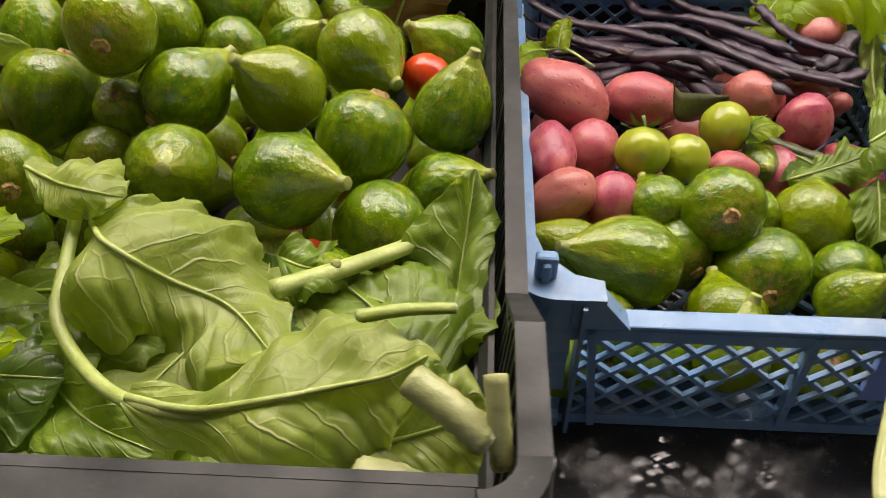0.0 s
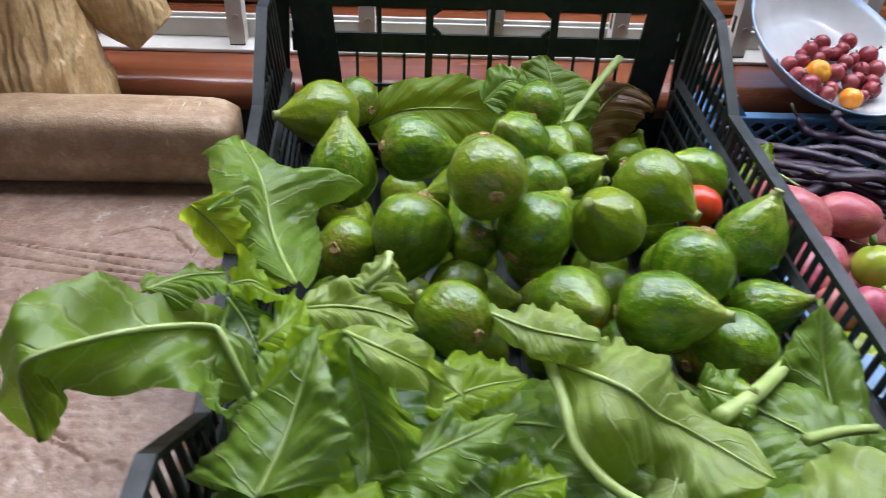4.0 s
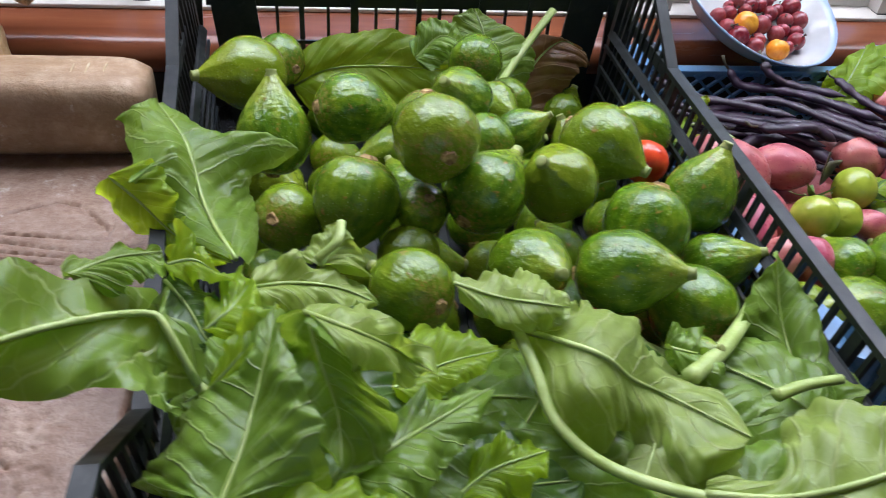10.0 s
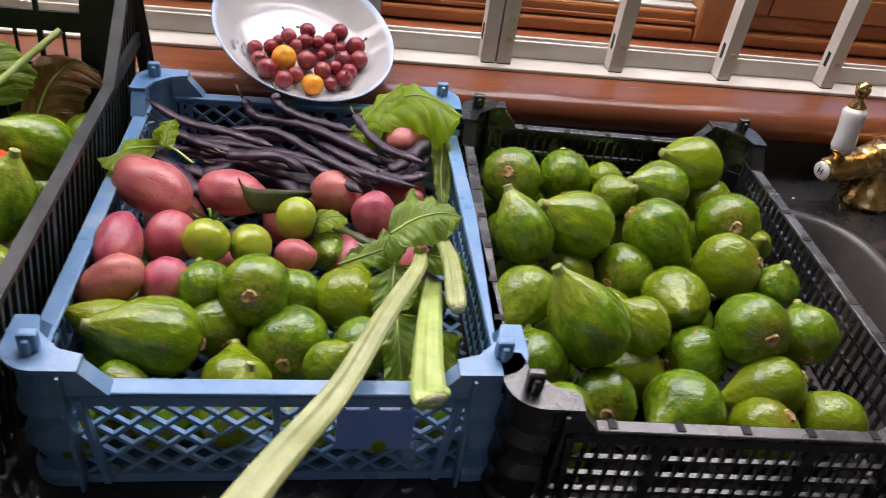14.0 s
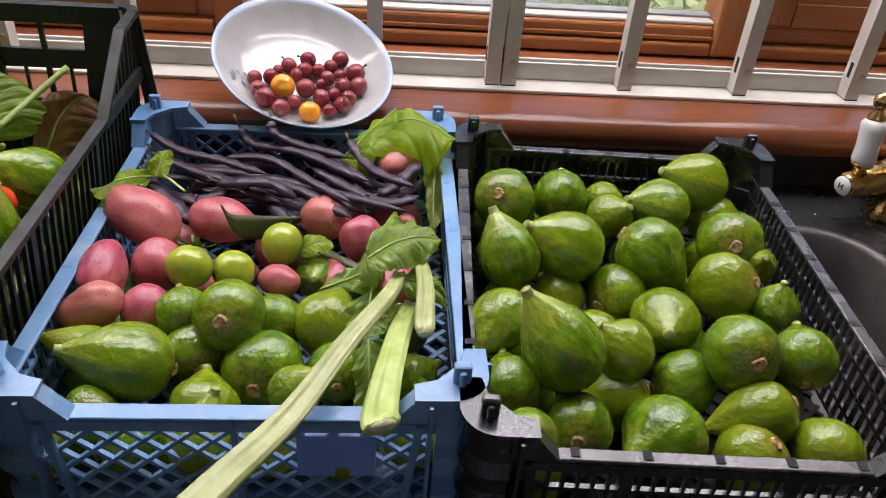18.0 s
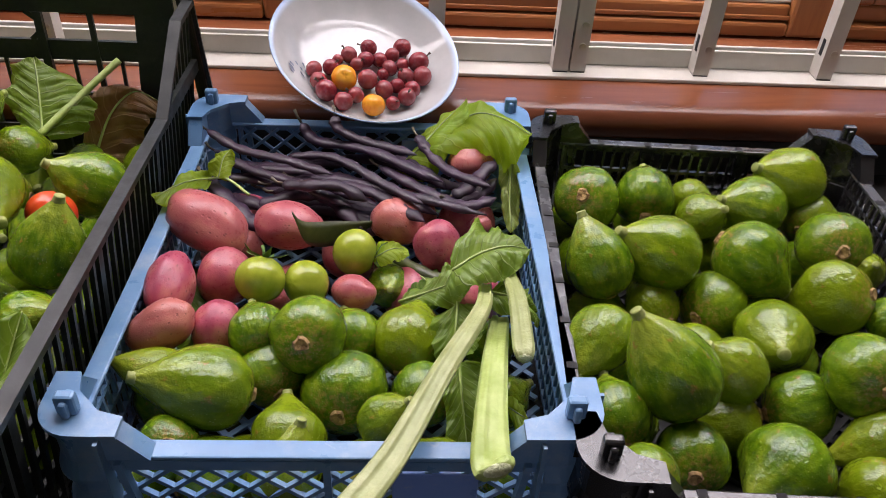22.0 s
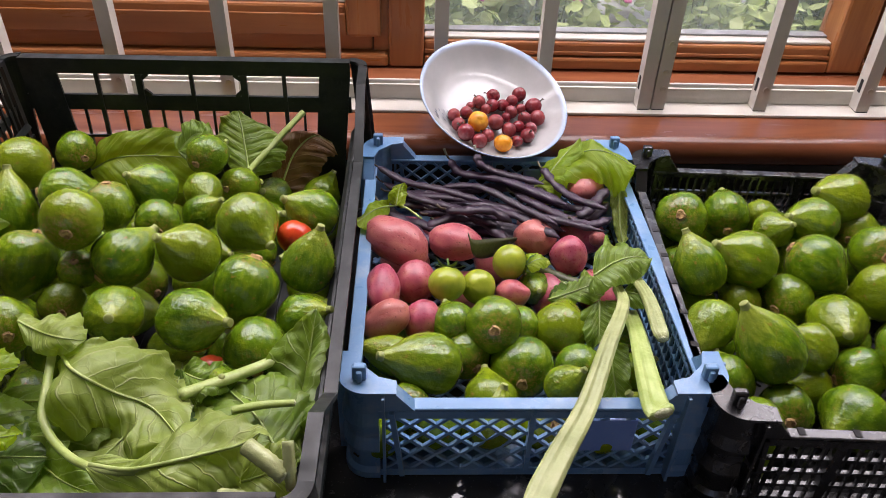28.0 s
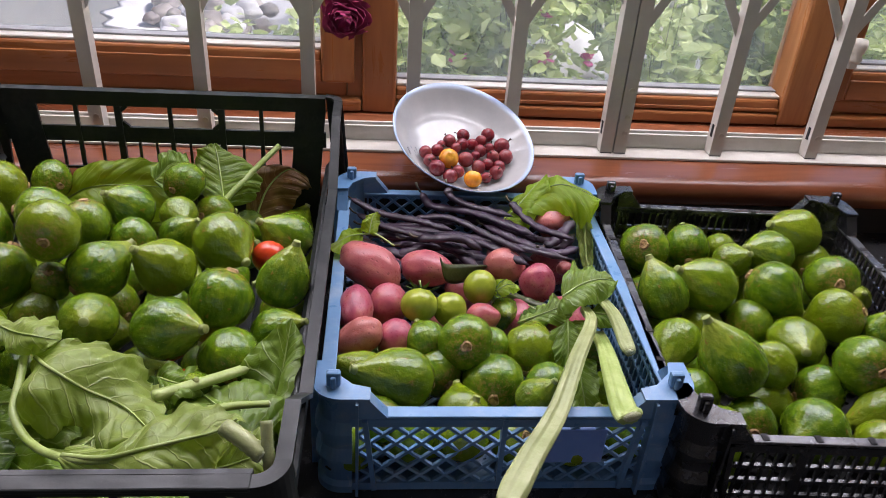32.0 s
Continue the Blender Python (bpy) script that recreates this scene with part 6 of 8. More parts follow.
for k in range(26):
    # the under layer of the bunch, higher where the bunch stands high
    cx, cy = -0.48 + 0.29 * rl.random(), -0.145 + 0.15 * rl.random()
    cz = (0.125 if cx < -0.4 else 0.098) + 0.02 * rl.random()
    a = rl.uniform(0, 6.28)
    d, s = Vector((math.cos(a), math.sin(a), 0.1)) * 0.055, Vector((-math.sin(a), math.cos(a), 0)) * 0.04
    c = Vector((cx, min(cy, -0.03), cz))
    lim = lambda p: (min(max(p.x, -0.495), -0.17), max(p.y, -0.148), p.z)
    leaf([(lim(c - d), lim(c - d + s * 0.6), lim(c - d - s * 0.6)), (lim(c + Vector((0, 0, 0.012))), lim(c + s), lim(c - s)), (lim(c + d), lim(c + d + s * 0.5), lim(c + d - s * 0.5))],
         (M_LEAF, M_DEEP, M_PALE, M_LEAF)[k % 4], 0.006, 2.4, 60 + k, 0.0018, "crumpled green leaf underneath the bunch of chard")


def stub(pts, r, squash, label="cut end of a thick pale green chard stalk", flute=0.06):
    p = smooth_path(pts, 6)
    ob = part("chard_stalk", tube(p, [r * (0.94 + 0.06 * math.sin(3 * i)) for i in range(len(p))], 16, squash, flute), M_STALK, smooth=True)
    cut_end(p, r * 0.9, r * squash * 0.9, ob)
    return tagged(ob, label, "stalk", "cut chard stalks")


M_STALK = simple("cut_chard_stalk", (0.26, 0.3, 0.1), (0.38, 0.41, 0.18), 45, 0.4, bump=0.3, bscale=260)
stub(((-0.1832, -0.1264, 0.1930), (-0.1712, -0.1343, 0.1900), (-0.1606, -0.1409, 0.1850)), 0.0054, 0.8)
stub(((-0.1594, -0.1285, 0.1990), (-0.1580, -0.1379, 0.1886), (-0.1565, -0.1455, 0.1795)), 0.0036, 0.8)
stub(((-0.1979, -0.1445, 0.1707), (-0.1839, -0.1486, 0.1727), (-0.1740, -0.1526, 0.1667)), 0.0062, 0.8)
stub(((-0.1882, -0.1542, 0.1566), (-0.1741, -0.1564, 0.1576), (-0.1642, -0.1575, 0.1545)), 0.006, 0.8)


# ---- chard and lettuce in the blue crate ----
def flat_stalk(pts, widths, thick, label, material=None):
    """A broad grooved chard stalk, split at its cut end."""
    path = smooth_path(pts, 9)
    n = len(path)
    bm = bmesh.new()
    rings = []
    for i, p in enumerate(path):
        u = i / (n - 1)
        d = (path[min(i + 1, n - 1)] - path[max(i - 1, 0)]).normalized()
        s = d.cross(Vector((0, -0.25, 1))).normalized()
        up = s.cross(d).normalized()
        w = (widths[0] + (widths[1] - widths[0]) * u) * (1 - 0.3 * max(0, (u - 0.9) / 0.1) ** 2)
        ring = []
        for k in range(40):
            a = 2 * math.pi * k / 40
            h = math.sin(a)
            groove = -0.45 * max(0, h) * math.exp(-(math.cos(a) / 0.55) ** 2) + 0.07 * math.cos(11 * a + 0.5 * math.sin(6 * u)) + 0.1 * math.sin(9 * u + 3 * a)
            ring.append(bm.verts.new(p + s * (w * math.cos(a)) + up * (thick * (h + groove))))
        rings.append(ring)
    for a, b in zip(rings, rings[1:]):
        for k in range(40):
            bm.faces.new((a[k], a[(k + 1) % 40], b[(k + 1) % 40], b[k]))
    bm.faces.new(rings[0][::-1])
    bm.faces.new(rings[-1])
    ob = part("chard_stalk", bm, material or M_STALK, smooth=True)
    cut_end(path, w * 0.9, thick * 0.7, ob)
    return tagged(ob, label, "stalk", "chard stalks in the blue crate")


flat_stalk(((0.1025, 0.1510, 0.0763), (0.0951, 0.1062, 0.0931), (0.0684, 0.0469, 0.1001), (0.0395, -0.0172, 0.1011), (0.0088, -0.0714, 0.1080), (-0.0157, -0.1178, 0.1148)), (0.0048, 0.0105), 0.0046, "long pale grooved chard stalk hanging over the crate's rim")
flat_stalk(((0.1125, 0.1313, 0.0623), (0.1030, 0.0764, 0.0853), (0.0942, 0.0168, 0.0983), (0.0905, -0.0200, 0.1045), (0.0925, -0.0310, 0.1090)), (0.0066, 0.0122), 0.0052, "short broad pale chard stalk leaning on the crate's rim", M_RIB)
flat_stalk(((0.1178, 0.1725, 0.0800), (0.1204, 0.1207, 0.0928), (0.1186, 0.0613, 0.0956)), (0.005, 0.0075), 0.004, "short pale chard stalk lying in the crate")
BL = "large crinkled green chard leaf in the blue crate"
leaf([((0.0778, 0.1518, 0.0898), (0.0883, 0.1973, 0.1010), (0.0682, 0.1405, 0.0773)),
      ((0.0977, 0.1601, 0.0991), (0.1008, 0.1969, 0.1016), (0.0950, 0.1376, 0.0891)),
      ((0.1173, 0.1658, 0.1017), (0.1159, 0.1859, 0.1016), (0.1179, 0.1471, 0.0936)),
      ((0.1333, 0.1671, 0.0982), (0.1322, 0.1730, 0.0993), (0.1343, 0.1617, 0.0977))], M_LEAF, 0.004, 3.0, 71, 0.0016, BL, group="leaves in the blue crate", jagged=0.5)
leaf([((0.0404, 0.1611, 0.0519), (0.0432, 0.1689, 0.0524), (0.0447, 0.1547, 0.0504)),
      ((0.0650, 0.1593, 0.0649), (0.0695, 0.1755, 0.0668), (0.0670, 0.1480, 0.0601)),
      ((0.0917, 0.1586, 0.0795), (0.0897, 0.1742, 0.0801), (0.0953, 0.1445, 0.0745))], M_LEAF, 0.004, 2.6, 73, 0.0014, BL, group="leaves in the blue crate", jagged=0.6)
leaf([((0.1058, 0.1407, 0.0801), (0.1112, 0.1502, 0.0831), (0.1020, 0.1291, 0.0776)),
      ((0.1226, 0.1313, 0.0823), (0.1244, 0.1431, 0.0847), (0.1228, 0.1182, 0.0784)),
      ((0.1363, 0.1310, 0.0698), (0.1391, 0.1404, 0.0759), (0.1358, 0.1201, 0.0653))], M_LEAF, 0.003, 2.4, 75, 0.0014, BL, group="leaves in the blue crate", jagged=0.5)
leaf([((0.0819, 0.1347, 0.0758), (0.0655, 0.1316, 0.0703), (0.1005, 0.1266, 0.0833)),
      ((0.0797, 0.1144, 0.0653), (0.0683, 0.1077, 0.0555), (0.0965, 0.1095, 0.0703)),
      ((0.0777, 0.0985, 0.0541), (0.0725, 0.0994, 0.0449), (0.0888, 0.0965, 0.0590))], M_LEAF, 0.003, 2.4, 93, 0.0014, BL, group="leaves in the blue crate", jagged=0.35)
leaf([((0.0808, 0.0836, 0.0693), (0.0710, 0.0806, 0.0644), (0.0940, 0.0812, 0.0771)),
      ((0.0827, 0.0613, 0.0565), (0.0727, 0.0594, 0.0531), (0.0955, 0.0593, 0.0616)),
      ((0.0858, 0.0412, 0.0369), (0.0768, 0.0445, 0.0338), (0.0959, 0.0392, 0.0384))], M_LEAF, 0.003, 2.4, 95, 0.0016, BL, group="leaves in the blue crate", jagged=0.35)
leaf([((0.1126, 0.0559, 0.0567), (0.1110, 0.0607, 0.0629), (0.1127, 0.0502, 0.0493)),
      ((0.1185, 0.0502, 0.0564), (0.1189, 0.0578, 0.0598), (0.1173, 0.0414, 0.0513)),
      ((0.1241, 0.0512, 0.0515), (0.1233, 0.0538, 0.0549), (0.1242, 0.0482, 0.0475))], M_LIME, 0.002, 2.0, 97, 0.001, "small bright green leaf behind a chard stalk", group="leaves in the blue crate", jagged=0.35)
leaf([((-0.1238, 0.2037, 0.0483), (-0.1340, 0.1940, 0.0465), (-0.1087, 0.2085, 0.0461)),
      ((-0.1093, 0.1539, 0.0550), (-0.1355, 0.1443, 0.0512), (-0.0793, 0.1536, 0.0508)),
      ((-0.0949, 0.1043, 0.0495), (-0.1201, 0.0997, 0.0456), (-0.0698, 0.1090, 0.0473))], M_DEEP, 0.004, 2.4, 77, 0.0018, BL, group="leaves in the blue crate", jagged=0.35)
leaf([((0.0218, 0.2269, 0.0433), (0.0220, 0.2417, 0.0431), (0.0216, 0.2080, 0.0435)),
      ((0.0517, 0.2017, 0.0475), (0.0558, 0.2175, 0.0452), (0.0453, 0.1780, 0.0438)),
      ((0.0764, 0.1766, 0.0457), (0.0856, 0.1914, 0.0434), (0.0671, 0.1580, 0.0399))], M_DEEP, 0.004, 2.4, 79, 0.0018, BL, group="leaves in the blue crate", jagged=0.35)
LT = "wilted light green lettuce leaf wrapped round a potato"
leaf([((0.0655, 0.3400, 0.0577), (0.0537, 0.3519, 0.0657), (0.0613, 0.3182, 0.0580)),
      ((0.0821, 0.3510, 0.0919), (0.0663, 0.3651, 0.0918), (0.0676, 0.3236, 0.0822)),
      ((0.1044, 0.3484, 0.1121), (0.0986, 0.3743, 0.1077), (0.1078, 0.3149, 0.0983)),
      ((0.1293, 0.3362, 0.1141), (0.1285, 0.3601, 0.1057), (0.1277, 0.3009, 0.0964)),
      ((0.1521, 0.3182, 0.1082), (0.1522, 0.3342, 0.1019), (0.1457, 0.3007, 0.0943))], M_LIME, 0.005, 3.0, 81, 0.0018, LT, name="lettuce_leaf", group="lettuce leaves")
leaf([((0.0333, 0.3224, 0.0662), (0.0435, 0.3341, 0.0660), (0.0412, 0.3103, 0.0704)),
      ((0.0557, 0.3297, 0.0862), (0.0639, 0.3495, 0.0819), (0.0654, 0.3099, 0.0763)),
      ((0.0741, 0.3470, 0.1001), (0.0844, 0.3627, 0.0998), (0.0838, 0.3252, 0.0922)),
      ((0.0967, 0.3723, 0.1118), (0.1027, 0.3782, 0.1076), (0.1045, 0.3604, 0.1079))], M_LIME, 0.006, 3.0, 83, 0.0016, LT, name="lettuce_leaf", group="lettuce leaves")
leaf([((0.1358, 0.3107, 0.0942), (0.1298, 0.3148, 0.0922), (0.1417, 0.3047, 0.0922)),
      ((0.1344, 0.2952, 0.0762), (0.1274, 0.2993, 0.0762), (0.1413, 0.2892, 0.0763)),
      ((0.1340, 0.2757, 0.0603), (0.1289, 0.2778, 0.0583), (0.1409, 0.2737, 0.0603)),
      ((0.1346, 0.2561, 0.0504), (0.1306, 0.2562, 0.0484), (0.1406, 0.2560, 0.0504))], M_PALE, 0.004, 2.4, 85, 0.0026, LT, name="lettuce_leaf", group="lettuce leaves")
leaf([((-0.1174, 0.2783, 0.0817), (-0.1173, 0.2862, 0.0836), (-0.1156, 0.2704, 0.0797)),
      ((-0.1317, 0.2545, 0.0922), (-0.1355, 0.2644, 0.0941), (-0.1258, 0.2465, 0.0902)),
      ((-0.1480, 0.2289, 0.0946), (-0.1540, 0.2350, 0.0885), (-0.1421, 0.2209, 0.0927))], M_LIME, 0.002, 2.0, 87, 0.0012, "small green leaf sprig on the crate's rim", name="leaf_sprig", group="leaf sprigs", stalk=(((-0.0826, 0.2581, 0.0798), (-0.1024, 0.2721, 0.0857), (-0.1195, 0.2763, 0.0827)), 0.0012))
leaf([((-0.1094, 0.2741, 0.0857), (-0.1174, 0.2762, 0.0857), (-0.1035, 0.2681, 0.0858)),
      ((-0.1072, 0.2858, 0.0957), (-0.1162, 0.2839, 0.0958), (-0.0992, 0.2858, 0.0936)),
      ((-0.1030, 0.2956, 0.0996), (-0.1070, 0.2957, 0.0996), (-0.0990, 0.2936, 0.0976))], M_LIME, 0.002, 2.0, 89, 0.001, "small green leaf sprig on the crate's rim", name="leaf_sprig", group="leaf sprigs")
leaf([((0.0197, 0.2018, 0.0598), (0.0178, 0.2097, 0.0617), (0.0216, 0.1938, 0.0599)),
      ((0.0339, 0.2075, 0.0657), (0.0300, 0.2174, 0.0656), (0.0378, 0.1975, 0.0638)),
      ((0.0459, 0.2133, 0.0615), (0.0440, 0.2193, 0.0615), (0.0479, 0.2074, 0.0596))], M_LIME, 0.002, 2.0, 91, 0.001, "small green leaf sprig beside a tomato", name="leaf_sprig", group="leaf sprigs")


# ---- the bowl ----
def porcelain():
    m = Mat("white_glazed_porcelain", 0.08)
    z = m.axis("Z")
    base = m.ramp(m.noise(40, 3), (0.3, (0.41, 0.41, 0.4)), (0.7, (0.47, 0.465, 0.455)))
    base = m.mix(m.grey(z, 0.0275, 0.0325, 0, 0.8), base, (0.33, 0.46, 0.68))
    m.color(base)
    return m.m


def bowl():
    n = Vector((0.2166, -0.3635, 0.9061))
    b = thing("bowl", "shallow tilted white porcelain bowl with a pale blue rim, holding berries", "bowl", Matrix.Translation(Vector((0.0048, 0.4325, 0.1373)) - n.normalized() * 0.034) @ toward(n))
    R, Hh = 0.0921, 0.034
    inner = [(0.0, 0.0055), (0.046, 0.0055), (0.05, 0.006), (0.06, 0.007), (0.068, 0.011), (0.078, 0.02), (0.086, 0.028), (R - 0.001, Hh)]
    outer = [(R, Hh - 0.0012), (R - 0.0015, Hh - 0.003), (0.083, 0.022), (0.074, 0.012), (0.062, 0.004), (0.05, 0.001), (0.044, -0.004), (0.04, -0.004), (0.039, 0.001), (0.0, 0.001)]
    bm = lathe(inner + outer, 72)
    body = part("bowl_body", bm, porcelain(), b, smooth=True)
    M_MOTIF = simple("grey_blue_motif", (0.22, 0.25, 0.32), (0.36, 0.39, 0.45), 90, 0.15)
    rnd = random.Random(3)
    mo = bmesh.new()
    # faded flower printed on the inner wall
    for k in range(16):
        ang = math.radians(170) + rnd.uniform(-0.16, 0.16)
        rr = rnd.uniform(0.052, 0.074)
        z = next(za + (zb - za) * (rr - ra) / (rb - ra) for (ra, za), (rb, zb) in zip(inner, inner[1:]) if rr <= rb) + 0.0008
        c = Vector((rr * math.cos(ang), rr * math.sin(ang), z))
        t = Vector((-math.sin(ang), math.cos(ang), 0))
        s = Vector((math.cos(ang) * 0.62, math.sin(ang) * 0.62, 0.78))
        w, h = rnd.uniform(0.0012, 0.003), rnd.uniform(0.002, 0.005)
        vs = [mo.verts.new(c + t * (w * math.cos(a)) + s * (h * math.sin(a))) for a in [2 * math.pi * i / 8 for i in range(8)]]
        mo.faces.new(vs)
    part("printed_motif", mo, M_MOTIF, b, "faded grey-blue printed flower")
    return b


bowl()


def berry_mat():
    m = Mat("gooseberry_skin", 0.22)
    base = m.ramp(m.noise(2.0, 4), (0.3, (0.13, 0.008, 0.016)), (0.7, (0.27, 0.03, 0.035)))
    base = m.mix(m.grey(m.random(), 0.2, 1, 0, 0.6), base, (0.3, 0.07, 0.07))
    bloom = m.noise(1.4, 3)
    base = m.mix(m.grey(bloom, 0.5, 0.75, 0, 0.3), base, (0.36, 0.2, 0.25))
    m.color(base)
    m.b.inputs["Subsurface Weight"].default_value = 0.25
    m.b.inputs["Subsurface Radius"].default_value = (0.4, 0.1, 0.1)
    return m.m


M_BERRY = berry_mat()
M_TAIL = simple("dry_flower_tail", (0.03, 0.018, 0.012), (0.08, 0.05, 0.03), 200, 0.8)
bb = bmesh.new()
bmesh.ops.create_uvsphere(bb, u_segments=20, v_segments=14, radius=1)
for v in bb.verts:
    v.co.z *= 1.05
    a = math.atan2(v.co.y, v.co.x)
    v.co.x *= 1 + 0.008 * math.sin(10 * a)
BERRY_ME = bpy.data.meshes.new("berry")
bb.to_mesh(BERRY_ME)
bb.free()
BERRY_ME.materials.append(M_BERRY)
BERRY_ME.polygons.foreach_set("use_smooth", [True] * len(BERRY_ME.polygons))
tt = tube(((0, 0, 0.98), (0.05, 0.02, 1.2), (0.12, 0.02, 1.5)), (0.1, 0.08, 0.16), 7)
TAIL_ME = bpy.data.meshes.new("flower_tail")
tt.to_mesh(TAIL_ME)
tt.free()
TAIL_ME.materials.append(M_TAIL)


def berry(x, y, z, r, tail=0):
    r *= 1.1
    ob = new("gooseberry", BERRY_ME)
    rnd = random.Random(int(x * 9000 + y * 777))
    d = Vector((rnd.uniform(-1, 1), rnd.uniform(-0.6, 0.6), rnd.uniform(0.2, 1)))
    ob.matrix_world = Matrix.Translation((x, y, z + 0.0015)) @ toward(d) @ Matrix.Scale(r, 4)
    tagged(ob, "dark red gooseberry lying in the white bowl", "gooseberry", "gooseberries in the bowl")
    if rnd.random() < 0.55 or tail:
        share("flower_tail", TAIL_ME, ob, Matrix())


berry(-0.0445, 0.4142, 0.1193, 0.0070)
berry(-0.0295, 0.4218, 0.1184, 0.0071)
berry(-0.0133, 0.4419, 0.1228, 0.0072)
berry(0.0050, 0.4565, 0.1245, 0.0073)
berry(0.0378, 0.4664, 0.1216, 0.0081)
berry(0.0029, 0.4413, 0.1187, 0.0072)
berry(0.0160, 0.4461, 0.1168, 0.0066)
berry(0.0284, 0.4561, 0.1178, 0.0066)
berry(0.0261, 0.4385, 0.1118, 0.0070)
berry(0.0058, 0.4159, 0.1097, 0.0087)
berry(-0.0393, 0.4011, 0.1139, 0.0074)
berry(-0.0311, 0.3884, 0.1102, 0.0091)
berry(-0.0151, 0.3816, 0.1030, 0.0080)
berry(-0.0045, 0.3965, 0.1023, 0.0070)
berry(0.0218, 0.4103, 0.1025, 0.0078)
berry(0.0339, 0.4199, 0.1020, 0.0066)
berry(0.0423, 0.4331, 0.1063, 0.0075)
berry(0.0547, 0.4512, 0.1136, 0.0091)
berry(0.0584, 0.4350, 0.1061, 0.0085)
berry(0.0490, 0.4189, 0.0997, 0.0071)
berry(0.0438, 0.4061, 0.0973, 0.0080)
berry(0.0306, 0.3972, 0.0946, 0.0063)
berry(-0.0054, 0.4345, 0.1165, 0.0060)
berry(0.0385, 0.4478, 0.1113, 0.0059)
berry(-0.0238, 0.4360, 0.1200, 0.0048)
berry(0.0199, 0.4312, 0.1082, 0.0053)
tomato("orange_tomato", -0.0159, 0.4077, 0.1159, 0.0122, (0.1, -0.7, 0.5), M_YTOM, "small orange cherry tomato among the gooseberries", "tomato", False, "orange cherry tomatoes")
tomato("orange_tomato", 0.0127, 0.3847, 0.1000, 0.0111, (0.2, 0.3, 0.9), M_YTOM, "small orange cherry tomato among the gooseberries", "tomato", False, "orange cherry tomatoes")

# ---- carved board, block and carving ----
def old_wood(name, dark, mid, light, rough, along=(0.16, 1, 1), gouge=0.0):
    m = Mat(name, rough)
    v = m.coords(along)
    grain = m.noise(55, 8, 0.7, v, 0.7)
    stain = m.noise(7, 5, 0.65)
    base = m.mix(m.grey(grain, 0.3, 0.7, 0, 0.55), mid, dark)
    base = m.mix(m.grey(m.noise(75, 6, 0.75), 0.45, 0.7, 0, 0.8), base, light)
    base = m.mix(m.grey(stain, 0.42, 0.68, 0, 0.6), base, dark)
    base = m.mix(m.grey(m.noise(30, 8, 0.8), 0.6, 0.66, 0, 0.65), base, (0.6, 0.54, 0.48))
    m.color(base).rough(grain, rough * 0.8, min(1, rough * 1.3))
    m.bump(grain, 0.3, 0.003)
    m.bump(m.noise(180, 5, 0.7), 0.5, 0.002)
    m.bump(m.noise(45, 5, 0.65), 0.2, 0.003)
    if gouge:
        m.bump(m.wave(38, 9.0, m.coords((1, 1, 0.35))), gouge, 0.003)
    return m.m


M_BOARD = old_wood("worn_carved_wood", (0.13, 0.07, 0.042), (0.33, 0.21, 0.145), (0.52, 0.39, 0.3), 0.34)
M_BLOCK = old_wood("weathered_block_wood", (0.2, 0.115, 0.06), (0.43, 0.285, 0.155), (0.62, 0.47, 0.31), 0.45)
M_CARVE = old_wood("pale_carved_wood", (0.36, 0.21, 0.075), (0.58, 0.39, 0.17), (0.72, 0.54, 0.29), 0.5, (1, 1, 0.2), 0.7)


